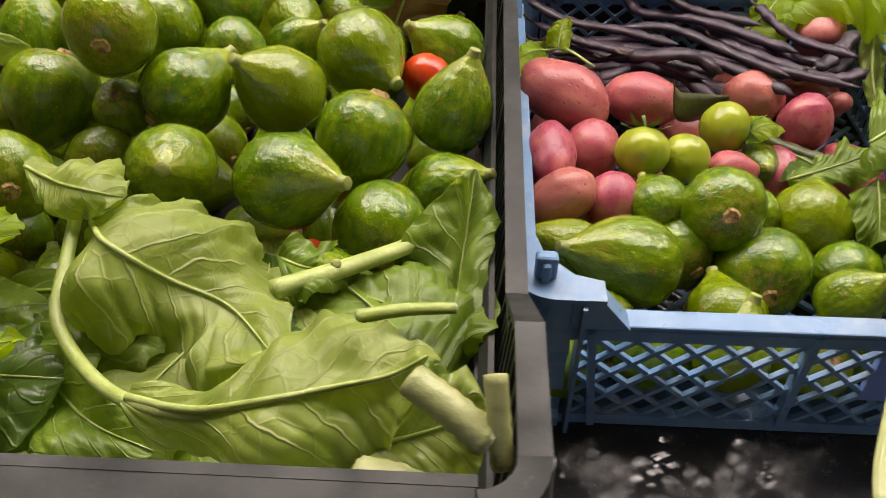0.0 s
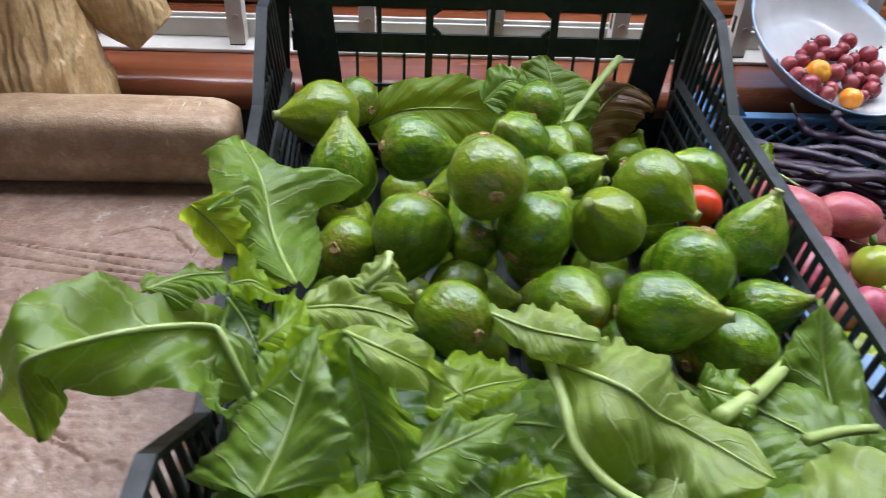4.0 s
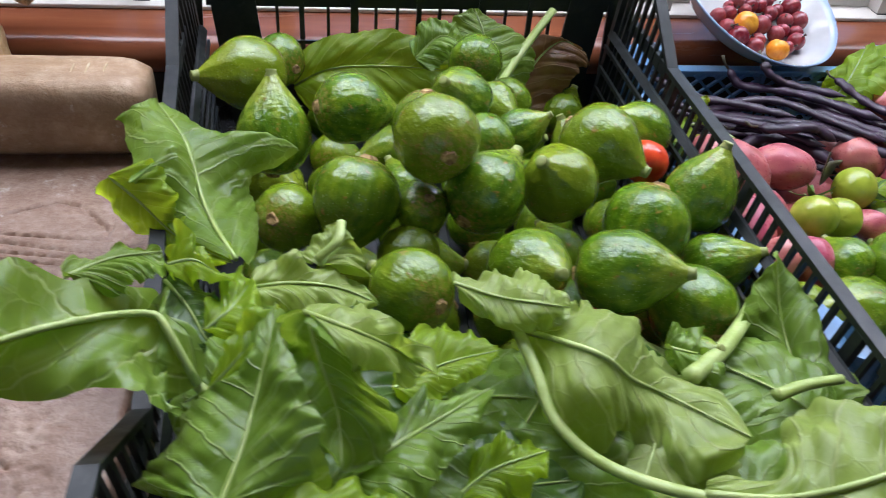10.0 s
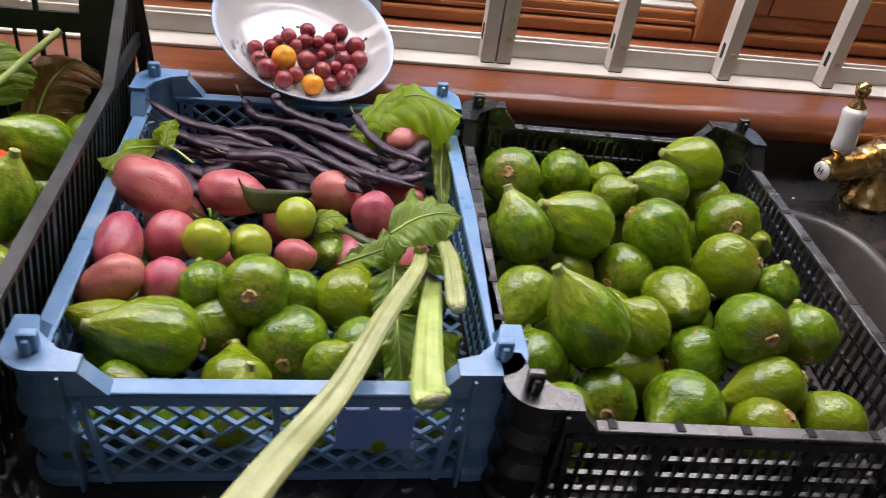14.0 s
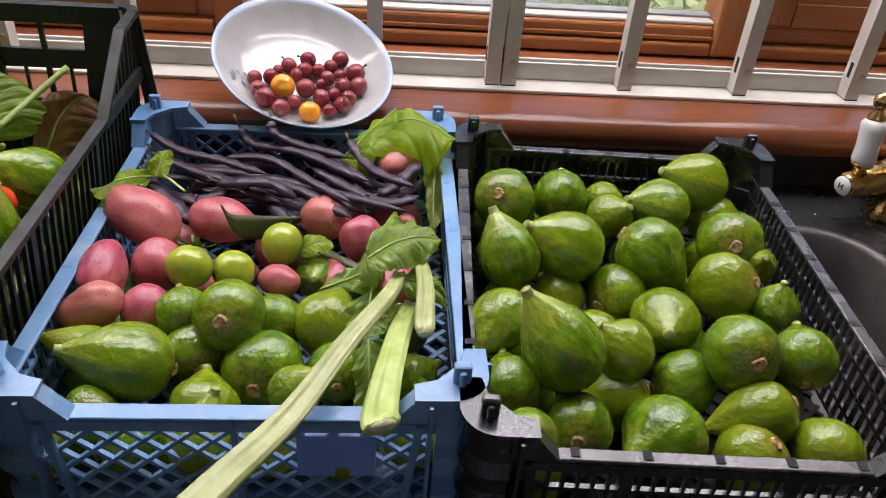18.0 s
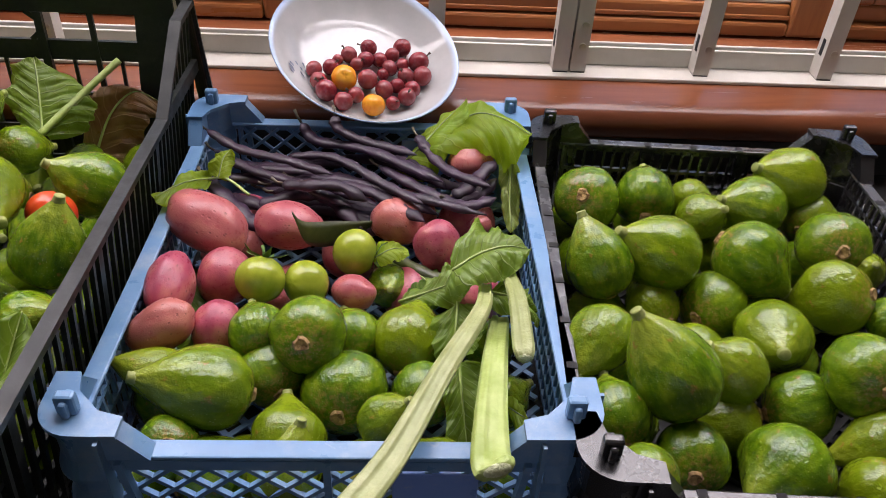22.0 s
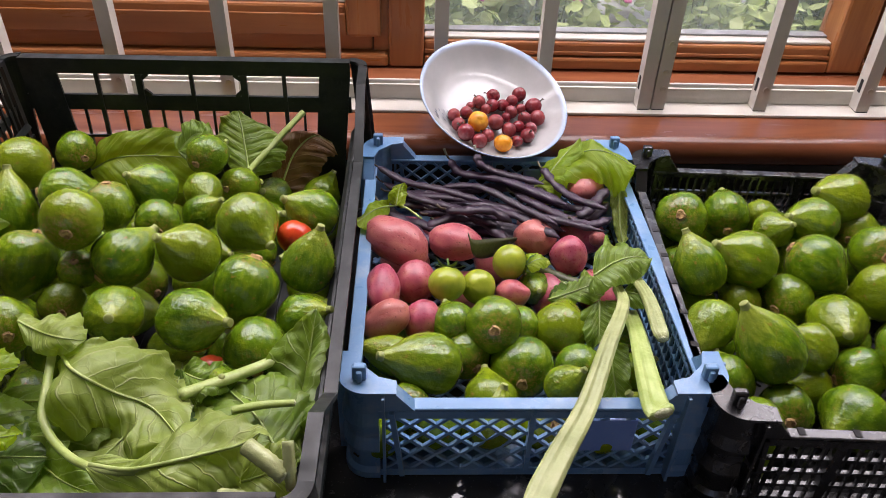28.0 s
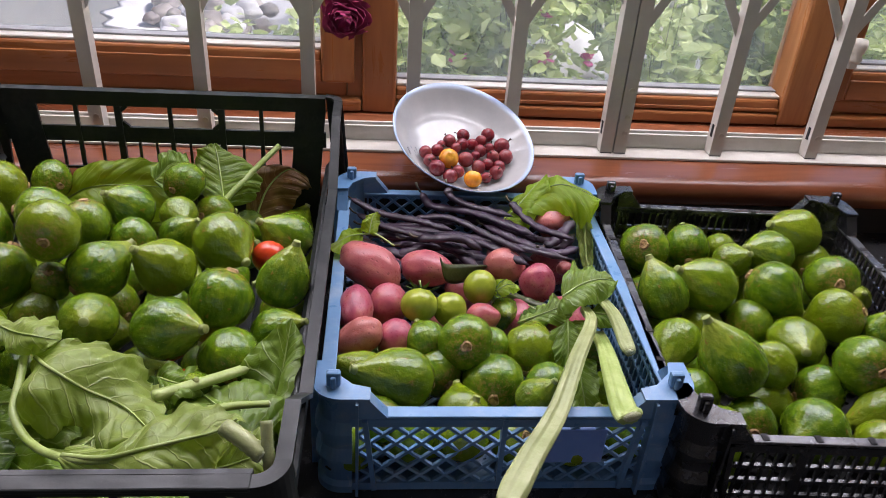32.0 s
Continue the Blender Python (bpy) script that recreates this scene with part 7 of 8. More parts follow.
def carved_board():
    """A thick board whose top is cut with border lines, a star flower and rows of chisel nicks."""
    x0, x1, y0, y1, top = -1.3, -0.5385, -0.3, 0.37, 0.0738
    step = 0.0016
    xs = np.concatenate([np.linspace(x0, -0.82, 40, endpoint=False), np.arange(-0.82, x1 - 0.001, step), [x1]])
    ys = np.concatenate([np.linspace(y0, -0.03, 30, endpoint=False), np.arange(-0.03, 0.27, step), np.linspace(0.27, y1, 20)])
    X, Y = np.meshgrid(xs, ys, indexing="ij")
    Z = np.full_like(X, top)

    def cut(a, b, width, deep):
        nonlocal Z
        (ax, ay), (bx, by) = a, b
        L2 = (bx - ax) ** 2 + (by - ay) ** 2
        t = np.clip(((X - ax) * (bx - ax) + (Y - ay) * (by - ay)) / L2, 0, 1)
        wob = 0.0008 * np.sin(t * 17 + ax * 300)
        d = np.hypot(X - ax - t * (bx - ax) + wob, Y - ay - t * (by - ay))
        Z = np.minimum(Z, top - deep * np.clip(1 - d / width, 0, 1) * np.clip(np.minimum(t, 1 - t) * 8 + 0.45, 0, 1))
    # border lines, running on towards the far end
    for a, b in (((-0.743, 0.182), (-0.562, 0.151)), ((-0.713, 0.175), (-0.562, 0.136)), ((-0.755, 0.168), (-0.562, 0.132)), ((-0.752, 0.157), (-0.562, 0.126))):
        k = (b[1] - a[1]) / (b[0] - a[0])
        cut((-1.15, a[1] + k * (-1.15 - a[0])), b, 0.0018, 0.003)
    # double line and zig-zag along the end
    cut((-0.561, 0.236), (-0.562, 0.124), 0.0014, 0.002)
    cut((-0.558, 0.24), (-0.560, 0.124), 0.0014, 0.002)
    for yy in (0.225, 0.175, 0.14):
        for w in (0.0, 0.006):
            cut((-0.557, yy - w), (-0.541, yy + 0.018 - w), 0.0015, 0.0022)
            cut((-0.557, yy - w), (-0.541, yy - 0.014 - w), 0.0015, 0.0022)
    cut((-0.577, 0.217), (-0.571, 0.190), 0.0014, 0.002)
    cut((-0.571, 0.190), (-0.573, 0.158), 0.0014, 0.002)
    cut((-0.566, 0.116), (-0.578, 0.035), 0.0014, 0.0018)
    # star flower: pointed petals of two strokes each
    for tip, a, b in (((-0.619, 0.077), (-0.647, 0.082), (-0.650, 0.069)), ((-0.638, 0.109), (-0.667, 0.093), (-0.660, 0.086)), ((-0.672, 0.120), (-0.687, 0.092), (-0.674, 0.098)), ((-0.720, 0.113), (-0.693, 0.092), (-0.702, 0.078)),
                      ((-0.730, 0.071), (-0.703, 0.078), (-0.703, 0.061)), ((-0.718, 0.027), (-0.682, 0.045), (-0.689, 0.034)), ((-0.668, 0.019), (-0.676, 0.043), (-0.660, 0.033)), ((-0.624, 0.032), (-0.650, 0.064), (-0.656, 0.043))):
        cut(tip, a, 0.0024, 0.0036)
        cut(tip, b, 0.0024, 0.0036)
    cut((-0.685, 0.083), (-0.661, 0.052), 0.0015, 0.0024)
    cut((-0.701, 0.051), (-0.677, 0.068), 0.0015, 0.0024)
    # sweeping curves near the front and the back
    for line in (((-0.684, -0.008), (-0.666, 0.002), (-0.635, 0.003), (-0.610, -0.006), (-0.588, -0.018)), ((-0.662, 0.040), (-0.644, 0.020), (-0.627, 0.007), (-0.605, -0.004)), ((-0.657, 0.034), (-0.647, 0.015), (-0.631, 0.003)), ((-0.641, 0.186), (-0.613, 0.198), (-0.595, 0.190), (-0.574, 0.164))):
        for a, b in zip(line, line[1:]):
            cut(a, b, 0.0022, 0.0034)
    # chisel nicks in rows
    rnd = random.Random(2)
    for i in range(30):
        for j in range(24):
            nx, ny = -0.8 + i * 0.0078 + (j % 2) * 0.0039 + rnd.uniform(-0.003, 0.003), -0.03 + j * 0.0068 + rnd.uniform(-0.003, 0.003)
            if rnd.random() < 0.8:
                near = (np.abs(X[:, 0] - nx) < 0.006)
                sub_y = (np.abs(Y[0] - ny) < 0.004)
                ii, jj = np.ix_(near, sub_y)
                d = np.hypot((X[ii, jj] - nx) / 0.0034, (Y[ii, jj] - ny + 0.25 * (X[ii, jj] - nx)) / 0.0019)
                Z[ii, jj] = np.minimum(Z[ii, jj], top - 0.0015 * np.clip(1.2 - d, 0, 1))
    Z += 0.0006 * np.sin(X * 41) * np.cos(Y * 33)
    # rounded rim and rounded back corner
    corner = 0.09
    ox = np.clip(X - (x1 - corner), 0, None)
    oy = np.clip(Y - (y1 - corner - 0.02), 0, None)
    out = np.hypot(ox, oy)
    k = np.where(out > corner, corner / np.maximum(out, 1e-6), 1.0)
    inside = np.where((ox > 0) & (oy > 0), k, 1.0)
    PX = np.where((ox > 0) & (oy > 0), (x1 - corner) + ox * inside, X)
    PY = np.where((ox > 0) & (oy > 0), (y1 - corner - 0.02) + oy * inside, Y)
    edge = np.minimum(x1 - X, 0.006) / 0.006
    Z -= 0.005 * (1 - np.sqrt(np.clip(1 - (1 - edge) ** 2, 0, 1)))
    nx, ny = X.shape
    verts = np.stack([PX, PY, Z], -1).reshape(-1, 3)
    idx = np.arange(nx * ny).reshape(nx, ny)
    faces = np.stack([idx[:-1, :-1], idx[1:, :-1], idx[1:, 1:], idx[:-1, 1:]], -1).reshape(-1, 4)
    ring = np.concatenate([idx[:, 0], idx[-1, 1:], idx[-2::-1, -1], idx[0, -2:0:-1]])
    low = verts[ring].copy()
    low[:, 2] = 0.001
    base = len(verts)
    verts = np.concatenate([verts, low])
    m = len(ring)
    k0 = np.arange(m)
    skirt = np.stack([ring, base + k0, base + (k0 + 1) % m, np.roll(ring, -1)], -1)
    faces = np.concatenate([faces, skirt])
    me = bpy.data.meshes.new("carved_board")
    me.from_pydata(verts.tolist(), [], faces.tolist())
    me.materials.append(M_BOARD)
    me.polygons.foreach_set("use_smooth", [True] * len(me.polygons))
    me.set_sharp_from_angle(angle=radians(50))
    ob = new("carved_board", me)
    # spots of old white paint on the carved face
    white = simple("old_white_paint", (0.42, 0.38, 0.35), (0.6, 0.57, 0.54), 300, 0.7)
    for k, (px, py) in enumerate(((-0.669, 0.124), (-0.702, 0.050), (-0.697, 0.030), (-0.581, 0.070), (-0.573, 0.109), (-0.638, 0.033), (-0.657, -0.004), (-0.586, 0.062))):
        bm = bmesh.new()
        ring = []
        for i in range(12):
            a = 2 * math.pi * i / 12
            q = max(0.0004, 0.0015 + 0.004 * noise.noise(Vector((1.9 * math.cos(a), 1.9 * math.sin(a), k * 3)))) * (1.6 if k in (3, 4) else 1)
            ring.append((px + q * math.cos(a), py + q * 0.8 * math.sin(a) + (0.4 * q * math.cos(a) if k > 2 else 0)))
        lo, hi = ([bm.verts.new((x, y, z)) for x, y in ring] for z in (top - 0.002, top + 0.0003))
        bm.faces.new(hi)
        for i in range(12):
            bm.faces.new((lo[i], lo[(i + 1) % 12], hi[(i + 1) % 12], hi[i]))
        part("paint_spot", bm, white, ob, "dab of old white paint")
    return tagged(ob, "worn brown wooden board carved with a star flower and border lines", "board")


carved_board()


def wooden_block():
    bm = bmesh.new()
    n, k = 60, 28
    rings = []
    for i in range(n + 1):
        u = i / n
        x = -1.2 + u * (1.2 - 0.5555)
        end = min(1, ((1 - u) / 0.03 + 0.0) ** 0.5) if u > 0.97 else 1
        ring = []
        for j in range(k):
            a = 2 * math.pi * j / k
            c, s = math.cos(a), math.sin(a)
            p = 4.5
            r = (abs(c) ** p + abs(s) ** p) ** (-1 / p)
            wob = 1 + 0.03 * noise.noise(Vector((x * 9, c * 1.2, s * 1.2))) + 0.012 * noise.noise(Vector((x * 40, c * 4, s * 4)))
            q = 0.8 + 0.2 * end
            ring.append(bm.verts.new((x, 0.2715 + (0.0275 + 0.002 * s) * r * c * wob * q, 0.1052 + 0.0312 * r * s * wob * q)))
        rings.append(ring)
    for a, b in zip(rings, rings[1:]):
        for j in range(k):
            bm.faces.new((a[j], b[j], b[(j + 1) % k], a[(j + 1) % k]))
    bm.faces.new(rings[0])
    bm.faces.new(rings[-1][::-1])
    ob = part("wooden_block", bm, M_BLOCK, smooth=True)
    cutm = bmesh.new()
    for x, w in ((-0.595, 0.0016), (-0.583, 0.0014), (-0.605, 0.0012)):
        pts = [(x, 0.2715 + 0.0283 * math.cos(a), 0.1052 + 0.0315 * math.sin(a)) for a in (0.75, 1.0, 1.3, 1.57, 1.85, 2.15, 2.4)]
        tube(pts, w * 0.6, 6, 1, 0, cutm)
    part("chisel_marks", cutm, simple("pale_scratched_wood", (0.42, 0.32, 0.18), (0.55, 0.45, 0.3), 200, 0.8), ob, "pale chisel scratches near the end")
    return tagged(ob, "heavy weathered wooden block with rounded edges on the carved board", "wooden block")


wooden_block()


def carving():
    """A rough pale carving: a thick grooved leg and a blunt limb."""
    ob = None
    for pts, radii, grooves in (
        (((-0.742, 0.352, 0.0745), (-0.743, 0.352, 0.1), (-0.748, 0.352, 0.14), (-0.755, 0.355, 0.2), (-0.765, 0.36, 0.3), (-0.775, 0.365, 0.42)), (0.062, 0.065, 0.062, 0.055, 0.056, 0.05), 17),
        (((-0.780, 0.42, 0.36), (-0.735, 0.41, 0.26), (-0.70, 0.41, 0.198), (-0.668, 0.408, 0.158), (-0.652, 0.407, 0.14)), (0.06, 0.055, 0.045, 0.032, 0.024), 13)):
        bm = bmesh.new()
        path = smooth_path(pts, 10)
        rad = [v.x for v in smooth_path([(r, 0, 0) for r in radii], 10)]
        n, sides = len(path), 64
        rings = []
        for i, p in enumerate(path):
            d = (path[min(i + 1, n - 1)] - path[max(i - 1, 0)]).normalized()
            s = d.cross(Vector((0, 1, 0.01))).normalized()
            t = s.cross(d).normalized()
            ring = []
            for k in range(sides):
                a = 2 * math.pi * k / sides
                rr = rad[i] * (1 + 0.025 * math.sin(grooves * a + 1.5 * math.sin(i * 0.25)) + 0.06 * noise.noise(p * 22 + Vector((math.cos(a), math.sin(a), 0))) + 0.03 * noise.noise(p * 70 + 2 * Vector((math.cos(a), math.sin(a), 0))))
                ring.append(bm.verts.new(p + s * (rr * math.cos(a)) + t * (rr * math.sin(a))))
            rings.append(ring)
        for a, b in zip(rings, rings[1:]):
            for k in range(sides):
                bm.faces.new((a[k], a[(k + 1) % sides], b[(k + 1) % sides], b[k]))
        bm.faces.new(rings[0][::-1])
        bm.faces.new(rings[-1])
        if ob is None:
            ob = part("wooden_carving", bm, M_CARVE, smooth=True)
        else:
            part("limb", bm, M_CARVE, ob, smooth=True)
    return tagged(ob, "rough pale yellowish wooden carving standing on the carved board", "carving")


carving()

# ---- sink and tap ----
def sink():
    s = thing("sink", "dark rounded kitchen sink basin set into the black worktop", "sink")
    bm = bmesh.new()
    rings = []
    for grow, z in ((0.009, 0.0006), (0.0075, 0.0032), (0.001, 0.0032), (-0.003, -0.002), (-0.008, -0.06), (-0.02, -0.13), (-0.05, -0.15)):
        rings.append([bm.verts.new((x, y, z)) for x, y in sink_outline(grow)])
    n = len(rings[0])
    for ra, rb in zip(rings, rings[1:]):
        for k in range(n):
            bm.faces.new((ra[k], rb[k], rb[(k + 1) % n], ra[(k + 1) % n]))
    bm.faces.new(rings[-1])
    bmesh.ops.recalc_face_normals(bm, faces=bm.faces)
    m = simple("dark_brown_basin", (0.06, 0.052, 0.048), (0.09, 0.08, 0.073), 30, 0.3, bump=0.08, bscale=200, r2=0.45)
    part("basin", bm, m, s, smooth=True)
    d = part("drain", lathe([(0.0, 0.0), (0.018, 0.0), (0.022, 0.003), (0.024, 0.0)], 24), M_BRASS, s, smooth=True)
    d.matrix_local = pose(0.458, 0.168, -0.149)
    return s


def water():
    """Beads and smears of water round the basin and along the worktop's edge."""
    m = Mat("clear_water", 0.02)
    m.b.inputs["Transmission Weight"].default_value, m.b.inputs["IOR"].default_value = 1.0, 1.33
    rnd = random.Random(17)
    bm = bmesh.new()
    for k in range(150):
        if k < 80:
            x, y = 0.46 + rnd.gauss(0, 0.06), 0.385 + rnd.gauss(0, 0.012)
        else:
            x, y = rnd.uniform(-0.12, 0.7), rnd.uniform(-0.3, -0.04)
        if y > 0.44 or (0.3 < x < 0.62 and -0.02 < y < 0.358):
            continue
        r = rnd.uniform(0.0012, 0.0034)
        lathe([(0.0, r * 0.42), (r * 0.5, r * 0.36), (r * 0.85, r * 0.18), (r, 0.0)], 10, bm)
        bm.verts.ensure_lookup_table()
        st = rnd.uniform(1.0, 2.2)
        for v in bm.verts[-40:]:
            v.co = Vector((x + v.co.x * st, y + v.co.y, 0.0004 + v.co.z))
    ob = part("water_drops", bm, m.m, smooth=True)
    return tagged(ob, "clear water drops splashed on the black worktop", "water drops", kind="stuff")


M_BRASS = simple("polished_brass", (0.62, 0.4, 0.14), (0.74, 0.52, 0.22), 30, 0.16, 1.0, r2=0.35)
M_CERAMIC = simple("white_ceramic", (0.74, 0.73, 0.7), (0.8, 0.79, 0.76), 30, 0.12)
sink()
water()


def tap():
    t = thing("kitchen_tap", "brass kitchen tap with white ceramic lever handle", "tap")

    def turned(name, prof, m, mat, parent=t, label=""):
        o = part(name, lathe(prof, 32), mat, parent, label, smooth=True)
        o.matrix_local = m
        return o
    turned("pillar", [(0.03, 0.0), (0.031, 0.006), (0.024, 0.012), (0.02, 0.03), (0.017, 0.045), (0.02, 0.06), (0.02, 0.075), (0.0, 0.078)], pose(0.661, 0.385, 0.0005), M_BRASS)
    body = [(0.0, 0.0), (0.011, 0.0), (0.0125, 0.002), (0.0135, 0.006), (0.0135, 0.014), (0.0155, 0.017), (0.017, 0.03), (0.0175, 0.05), (0.016, 0.053), (0.018, 0.056), (0.019, 0.066), (0.021, 0.08), (0.024, 0.1), (0.024, 0.16), (0.02, 0.2), (0.0, 0.2)]
    turned("valve_body", body, Matrix.Translation((0.5745, 0.363, 0.0496)) @ toward((0.94, 0.34, 0.02)), M_BRASS)
    turned("end_cap", [(0.0, 0.0), (0.0095, 0.0), (0.0105, -0.0015), (0.009, -0.0035), (0.0, -0.004)], Matrix.Translation((0.575, 0.3632, 0.0496)) @ toward((0.94, 0.34, 0.02)), M_CERAMIC, t, "white ceramic end cap")
    letter = bmesh.new()
    for bx, by, hw, hh in ((-0.0022, 0, 0.0005, 0.0034), (0.0022, 0, 0.0005, 0.0034), (0, 0, 0.0018, 0.0005)):
        add_box(letter, bx - hw, by - hh, -0.0046, bx + hw, by + hh, -0.0038)
    o = part("letter_h", letter, M_TAIL, t, "dark letter H on the cap")
    o.matrix_local = Matrix.Translation((0.575, 0.3632, 0.0496)) @ toward((0.94, 0.34, 0.02))
    lx = Matrix.Translation((0.5885, 0.366, 0.0625)) @ toward((-0.03, 0.11, 0.99)) @ Matrix.Diagonal((1, 1, 1.08, 1))
    turned("handle_collar", [(0.006, -0.004), (0.006, 0.006), (0.011, 0.009), (0.012, 0.012), (0.0, 0.013)], lx, M_BRASS)
    turned("handle", [(0.011, 0.012), (0.0125, 0.016), (0.0115, 0.03), (0.0125, 0.045), (0.013, 0.052), (0.009, 0.056), (0.0, 0.056)], lx, M_CERAMIC, t, "white ceramic lever")
    turned("finial", [(0.009, 0.055), (0.0095, 0.058), (0.004, 0.064), (0.004, 0.067), (0.0065, 0.069), (0.008, 0.074), (0.0065, 0.08), (0.0, 0.082)], lx, M_BRASS)
    p = part("spout", tube(smooth_path(((0.661, 0.385, 0.07), (0.68, 0.37, 0.15), (0.685, 0.32, 0.2), (0.68, 0.26, 0.19), (0.677, 0.245, 0.16)), 8), 0.011, 16), M_BRASS, t, smooth=True)
    return t


tap()
# the cold-dried rose on the grille
def rose():
    m = Mat("dried_rose_petal", 0.75)
    m.color(m.ramp(m.noise(60, 5), (0.3, (0.16, 0.004, 0.04)), (0.7, (0.42, 0.02, 0.12)))).bump(m.noise(200, 4), 0.4, 0.002)
    r = thing("dried_rose", "dark crimson dried rose hung on the window grille", "flower", pose(-0.1465, 0.52, 0.2475))
    rnd = random.Random(9)
    for k in range(26):
        bm = bmesh.new()
        q = k / 25
        a = k * 2.4
        R = 0.008 + 0.022 * q
        w = 0.9 - 0.25 * q
        rows = []
        for i in range(7):
            v = i / 6
            row = []
            for j in range(7):
                u = (j / 6 - 0.5) * 2 * w
                rr = R * (0.35 + 0.75 * math.sin(v * 1.9)) * (1 + 0.12 * math.sin(5 * u + k))
                zz = 0.024 * (1 - q * 0.55) * v - 0.012 - 0.014 * q * v
                nn = 0.004 * noise.noise(Vector((u * 2, v * 3, k)))
                row.append(bm.verts.new(((rr + nn) * math.cos(a + u), (rr + nn) * math.sin(a + u), zz + nn)))
            rows.append(row)
        for i in range(6):
            for j in range(6):
                bm.faces.new((rows[i][j], rows[i][j + 1], rows[i + 1][j + 1], rows[i + 1][j]))
        p = part("petal", bm, m.m, r, smooth=True)
        p.matrix_local = pose(0, 0, 0, 105, 0, -8)
    return r


rose()
stay = thing("window_stay", "white window stay on the wooden frame", "window stay", pose(0.588, 0.612, 0.193))
part("bracket", box(-0.007, 0.0, -0.01, 0.007, 0.03, 0.012, 0.002), M_WHITE, stay)
part("knob", lathe([(0.0, 0.0), (0.008, 0.001), (0.0095, 0.006), (0.007, 0.012), (0.009, 0.016), (0.011, 0.026), (0.009, 0.034), (0.0, 0.036)], 20), M_WHITE, stay, smooth=True)

# ---- the garden outside ----
def ground():
    bm = bmesh.new()
    n = 60
    rows = []
    for i in range(n + 1):
        row = []
        for j in range(n + 1):
            x, y = -30 + 60 * i / n, 0.75 + 60 * (j / n) ** 2
            row.append(bm.verts.new((x, y, -0.42 + 0.04 * noise.noise(Vector((x, y, 0))))))
        rows.append(row)
    for i in range(n):
        for j in range(n):
            bm.faces.new((rows[i][j], rows[i + 1][j], rows[i + 1][j + 1], rows[i][j + 1]))
    m = simple("garden_soil_and_paving", (0.2, 0.2, 0.13), (0.4, 0.38, 0.3), 5, 0.9, bump=0.5, bscale=40, dist=0.03)
    return tagged(part("ground", bm, m, smooth=True), "pale gravelly garden ground outside the window", "ground", kind="structure")


ground()
M_BUSH = [leaf_mat("bush_leaf", (0.26, 0.36, 0.1), (0.4, 0.5, 0.17), (0.4, 0.5, 0.18), (0.5, 0.62, 0.12)),
          leaf_mat("light_bush_leaf", (0.44, 0.54, 0.2), (0.6, 0.68, 0.34), (0.6, 0.68, 0.36), (0.7, 0.8, 0.3))]
M_TWIG = simple("twig_bark", (0.16, 0.2, 0.07), (0.28, 0.3, 0.13), 40, 0.8)
M_BLOOM = simple("pink_bloom", (0.5, 0.05, 0.22), (0.7, 0.16, 0.36), 40, 0.6)


def shrub(x, y, w, h, n, seed, light, blooms=0):
    rnd = random.Random(seed)
    s = thing("garden_shrub", "leafy green garden shrub outside the window" if not blooms else "leafy green garden shrub with pink flowers outside", "shrub", pose(x, y, -0.44), "garden shrubs")
    tw, lv, fl = bmesh.new(), bmesh.new(), bmesh.new()
    uvl = lv.loops.layers.uv.new("UVMap")
    for k in range(n):
        a, b = rnd.uniform(0, 6.28), rnd.uniform(0.2, 1)
        top = Vector((w * b * math.cos(a), w * b * math.sin(a) * 0.6, h * rnd.uniform(0.55, 1.05)))
        root = Vector((rnd.uniform(-0.04, 0.04), rnd.uniform(-0.04, 0.04), 0))
        path = smooth_path((root, root.lerp(top, 0.5) + Vector((0, 0, 0.08 * h)), top), 5)
        tube(path, [0.0028 * (1.1 - i / len(path)) for i in range(len(path))], 5, 1, 0, tw)
        for p in path[2:]:
            for _ in range(7):
                c = p + Vector((rnd.gauss(0, 0.05), rnd.gauss(0, 0.05), rnd.gauss(0, 0.04)))
                d = Vector((rnd.uniform(-1, 1), rnd.uniform(-1, 1), rnd.uniform(-0.7, 0.5))).normalized()
                sd = d.cross(Vector((rnd.uniform(-1, 1), rnd.uniform(-1, 1), 1))).normalized()
                nn = d.cross(sd)
                L, W = rnd.uniform(0.018, 0.052), rnd.uniform(0.008, 0.022)
                pts = [(0, 0, 0, 0.5), (0.3, 0.9, 0.3, 1), (0.65, 0.75, 0.65, 1), (1, 0, 1, 0.5), (0.65, -0.75, 0.65, 0), (0.3, -0.9, 0.3, 0)]
                vs = [lv.verts.new(c + d * (L * q) + sd * (W * e) + nn * (0.25 * W * abs(e))) for q, e, _, _ in pts]
                f = lv.faces.new(vs)
                for lp, (q, e, u, v) in zip(f.loops, pts):
                    lp[uvl].uv = (u, v)
    for k in range(blooms):
        a = rnd.uniform(0, 6.28)
        c = Vector((w * rnd.uniform(0, 0.9) * math.cos(a), -w * 0.4, h * rnd.uniform(0.5, 0.95)))
        for i in range(7):
            d = Vector((rnd.uniform(-1, 1), rnd.uniform(-1, 0.3), rnd.uniform(-0.4, 1))).normalized()
            sd = d.cross(Vector((0, 0, 1.01))).normalized()
            vs = [fl.verts.new(c + d * (0.022 * q) + sd * (0.012 * e)) for q, e in ((0, 0), (0.4, 1), (1, 0.6), (1.1, -0.6), (0.4, -1))]
            fl.faces.new(vs)
    part("twigs", tw, M_TWIG, s)
    tagged(part("foliage", lv, M_BUSH[light], s), kind="stuff")
    if blooms:
        part("blooms", fl, M_BLOOM, s, "pink flowers")
    return s


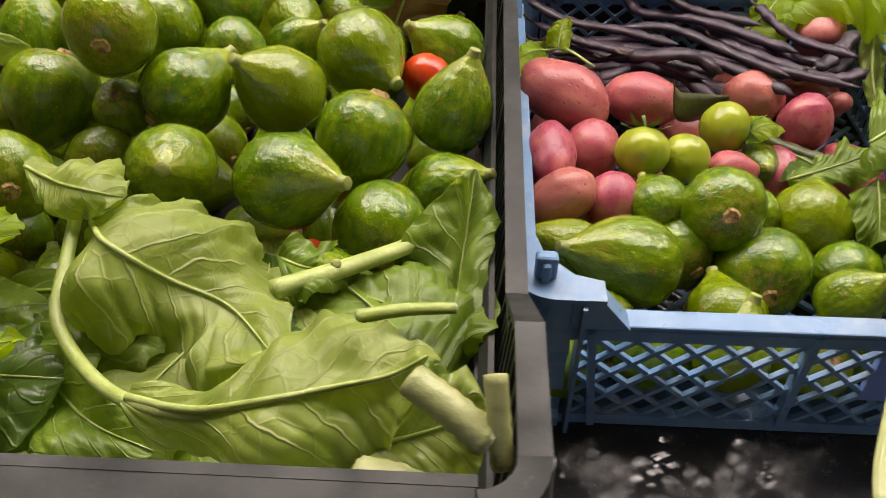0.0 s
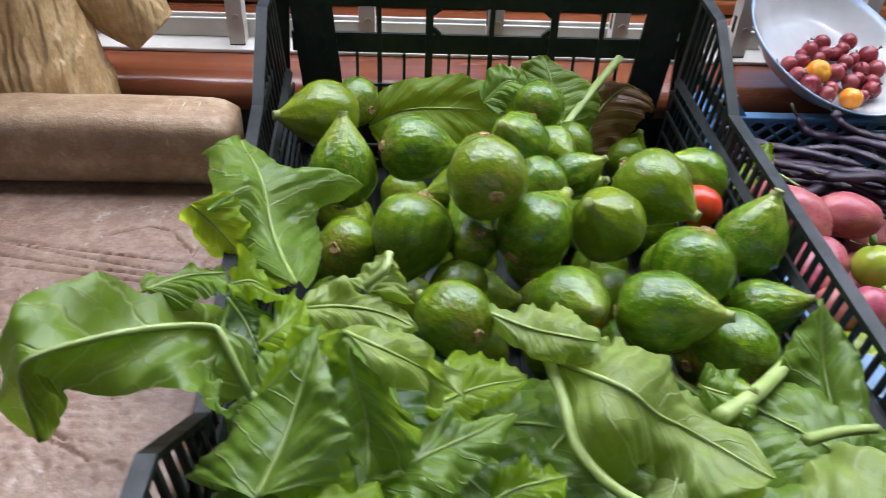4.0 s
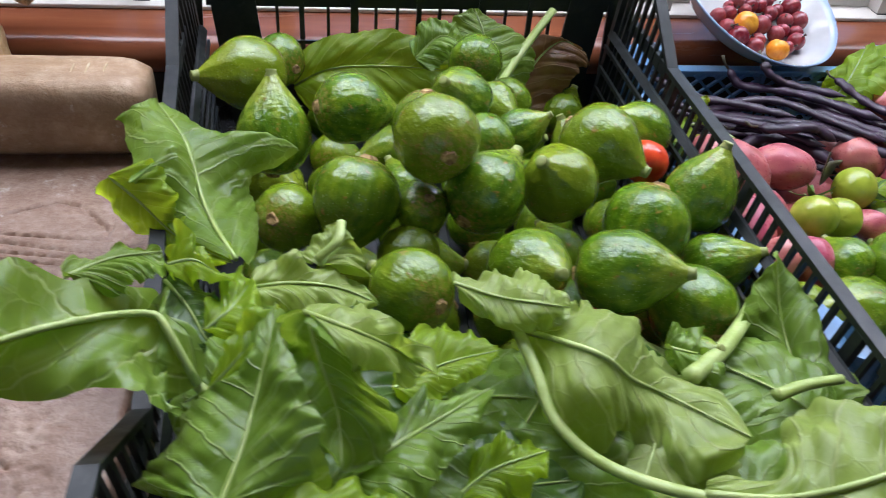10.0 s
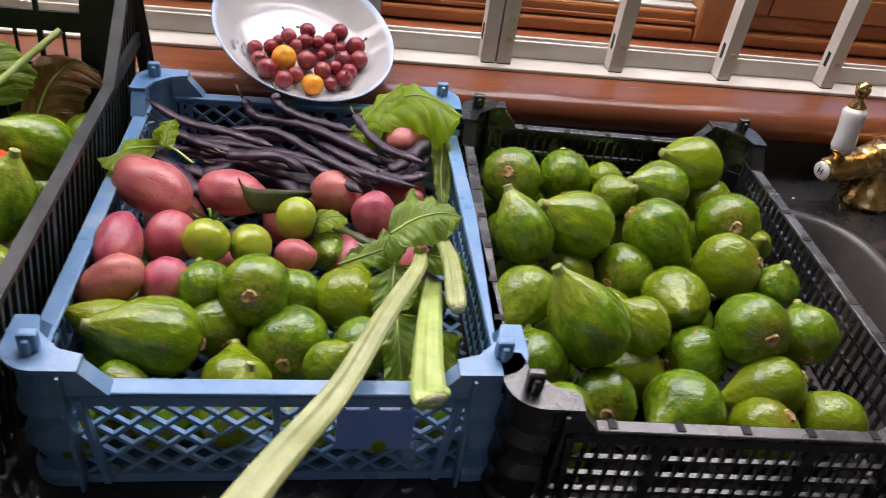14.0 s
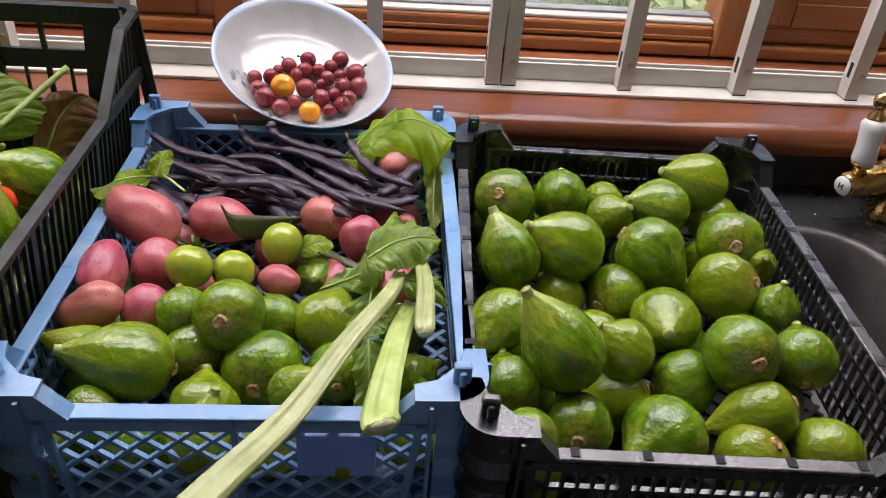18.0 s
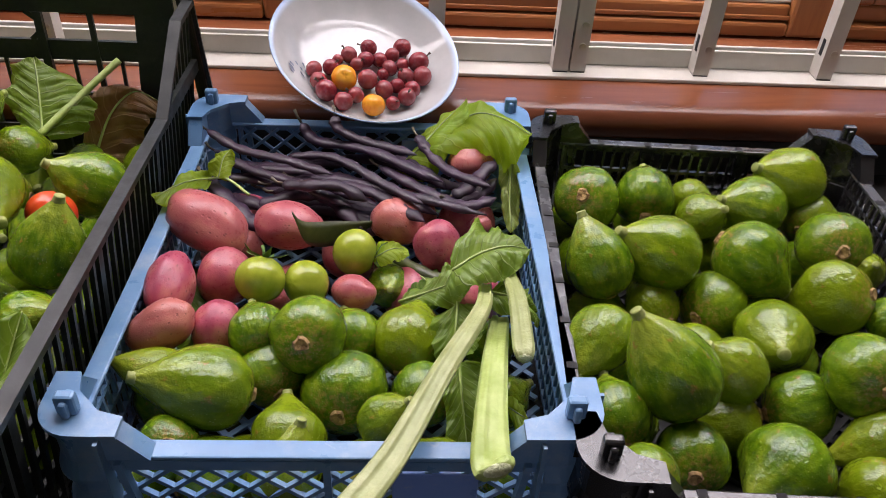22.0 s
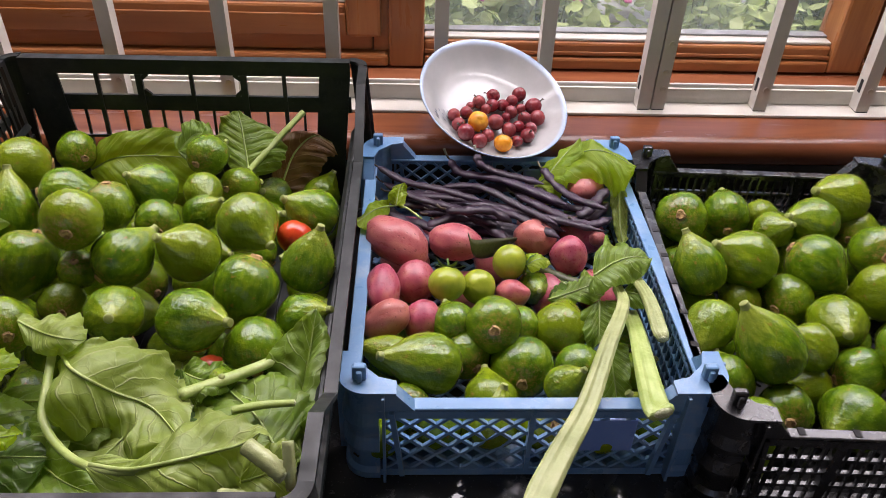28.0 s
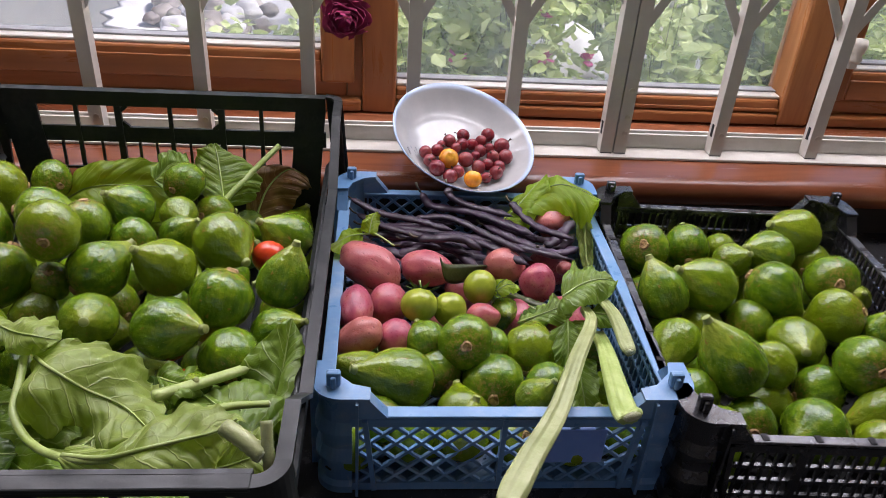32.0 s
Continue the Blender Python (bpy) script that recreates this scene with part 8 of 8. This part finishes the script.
for i, (x, y, w, h, n, lt, bl) in enumerate((
        (-0.02, 1.25, 0.22, 0.62, 26, 1, 0), (0.24, 1.3, 0.2, 0.75, 26, 1, 5), (0.55, 1.25, 0.22, 0.66, 26, 1, 0), (0.85, 1.4, 0.28, 0.8, 28, 0, 6), (1.2, 1.5, 0.3, 0.7, 26, 1, 3),
        (-0.38, 1.5, 0.16, 0.42, 18, 1, 0), (0.1, 1.9, 0.35, 0.85, 34, 0, 0), (0.6, 2.0, 0.4, 0.95, 36, 1, 6), (1.1, 2.2, 0.45, 1.0, 36, 0, 4), (1.7, 2.3, 0.5, 1.0, 34, 1, 0),
        (-0.5, 2.6, 0.4, 0.6, 30, 0, 0), (0.2, 3.0, 0.6, 1.1, 40, 1, 0), (1.0, 3.3, 0.7, 1.2, 40, 1, 5), (2.0, 3.4, 0.7, 1.2, 36, 0, 0))):
    shrub(x, y, w, h, n, 100 + i, lt, bl)
M_STONE = simple("pale_garden_stone", (0.42, 0.41, 0.4), (0.62, 0.61, 0.6), 9, 0.8, bump=0.5, bscale=30, dist=0.01)
M_PEBBLE = simple("mixed_pebble", (0.14, 0.12, 0.11), (0.36, 0.32, 0.28), 14, 0.6)
rs = random.Random(21)


def rock(name, x, y, z, r, seed, mat, label, group):
    bm = bmesh.new()
    bmesh.ops.create_icosphere(bm, subdivisions=3, radius=r)
    for v in bm.verts:
        v.co *= 1 + 0.28 * noise.noise(v.co * (1.4 / r) + Vector((seed, 0, 0)))
        v.co.z *= 0.72
    ob = part(name, bm, mat, smooth=True)
    ob.matrix_world = pose(x, y, z, 0, 0, seed * 40)
    return tagged(ob, label, "stone", group)


for i, (x, y, z, r) in enumerate(((0.36, 1.62, -0.12, 0.15), (0.5, 1.55, -0.2, 0.12), (0.25, 1.5, -0.25, 0.12), (0.75, 1.7, -0.22, 0.14), (0.12, 1.55, -0.26, 0.1), (0.95, 1.6, -0.28, 0.1))):
    rock("garden_stone", x, y, z, r, i + 1, M_STONE, "pale white garden stone between the plants", "garden stones")


def bird_bath():
    b = thing("bird_bath", "shell-shaped pale stone bird bath filled with pebbles", "bird bath", pose(-0.62, 1.95, -0.43))

    def scallop(a, z):
        return 1 + 0.06 * math.sin(14 * a) * (1 if z > 0.2 else 0)
    part("dish", lathe([(0.0, 0.2), (0.12, 0.21), (0.24, 0.25), (0.3, 0.3), (0.28, 0.3), (0.22, 0.265), (0.0, 0.24)], 84, None, scallop), M_STONE, b, smooth=True)
    part("pedestal", lathe([(0.14, 0.0), (0.13, 0.03), (0.08, 0.06), (0.07, 0.15), (0.1, 0.2), (0.0, 0.2)], 32), M_STONE, b, smooth=True)
    return b


bird_bath()
for i in range(34):
    a, q = rs.uniform(0, 6.28), math.sqrt(rs.random()) * 0.2
    rock("pebble", -0.62 + q * math.cos(a), 1.95 + q * math.sin(a), -0.145 + 0.02 * rs.random(), rs.uniform(0.022, 0.042), i + 30, M_PEBBLE if i % 3 else M_STONE, "rounded pebble lying in the bird bath", "pebbles in the bird bath")
tagged(part("garden_wall", box(-3.2, 2.3, -0.45, -1.0, 2.5, 1.6), simple("white_plaster", (0.75, 0.75, 0.74), (0.84, 0.84, 0.83), 5, 0.9, bump=0.3, bscale=60)), "white rendered garden wall outside the window", "wall", kind="structure")
post = part("blue_post", box(-0.83, 2.35, -0.43, -0.73, 2.42, 1.5, 0.008), simple("blue_painted_wood", (0.3, 0.42, 0.58), (0.4, 0.52, 0.66), 12, 0.6, bump=0.3, bscale=60))
tagged(post, "pale blue painted wooden garden post", "post")
tagged(part("backdrop_hedge", box(-9, 6.0, -0.45, 9, 6.4, 2.6), simple("far_hedge_green", (0.2, 0.28, 0.1), (0.45, 0.5, 0.3), 2.2, 0.9, bump=0.8, bscale=12, dist=0.1)), "far green hedge at the end of the garden", "hedge", kind="structure")
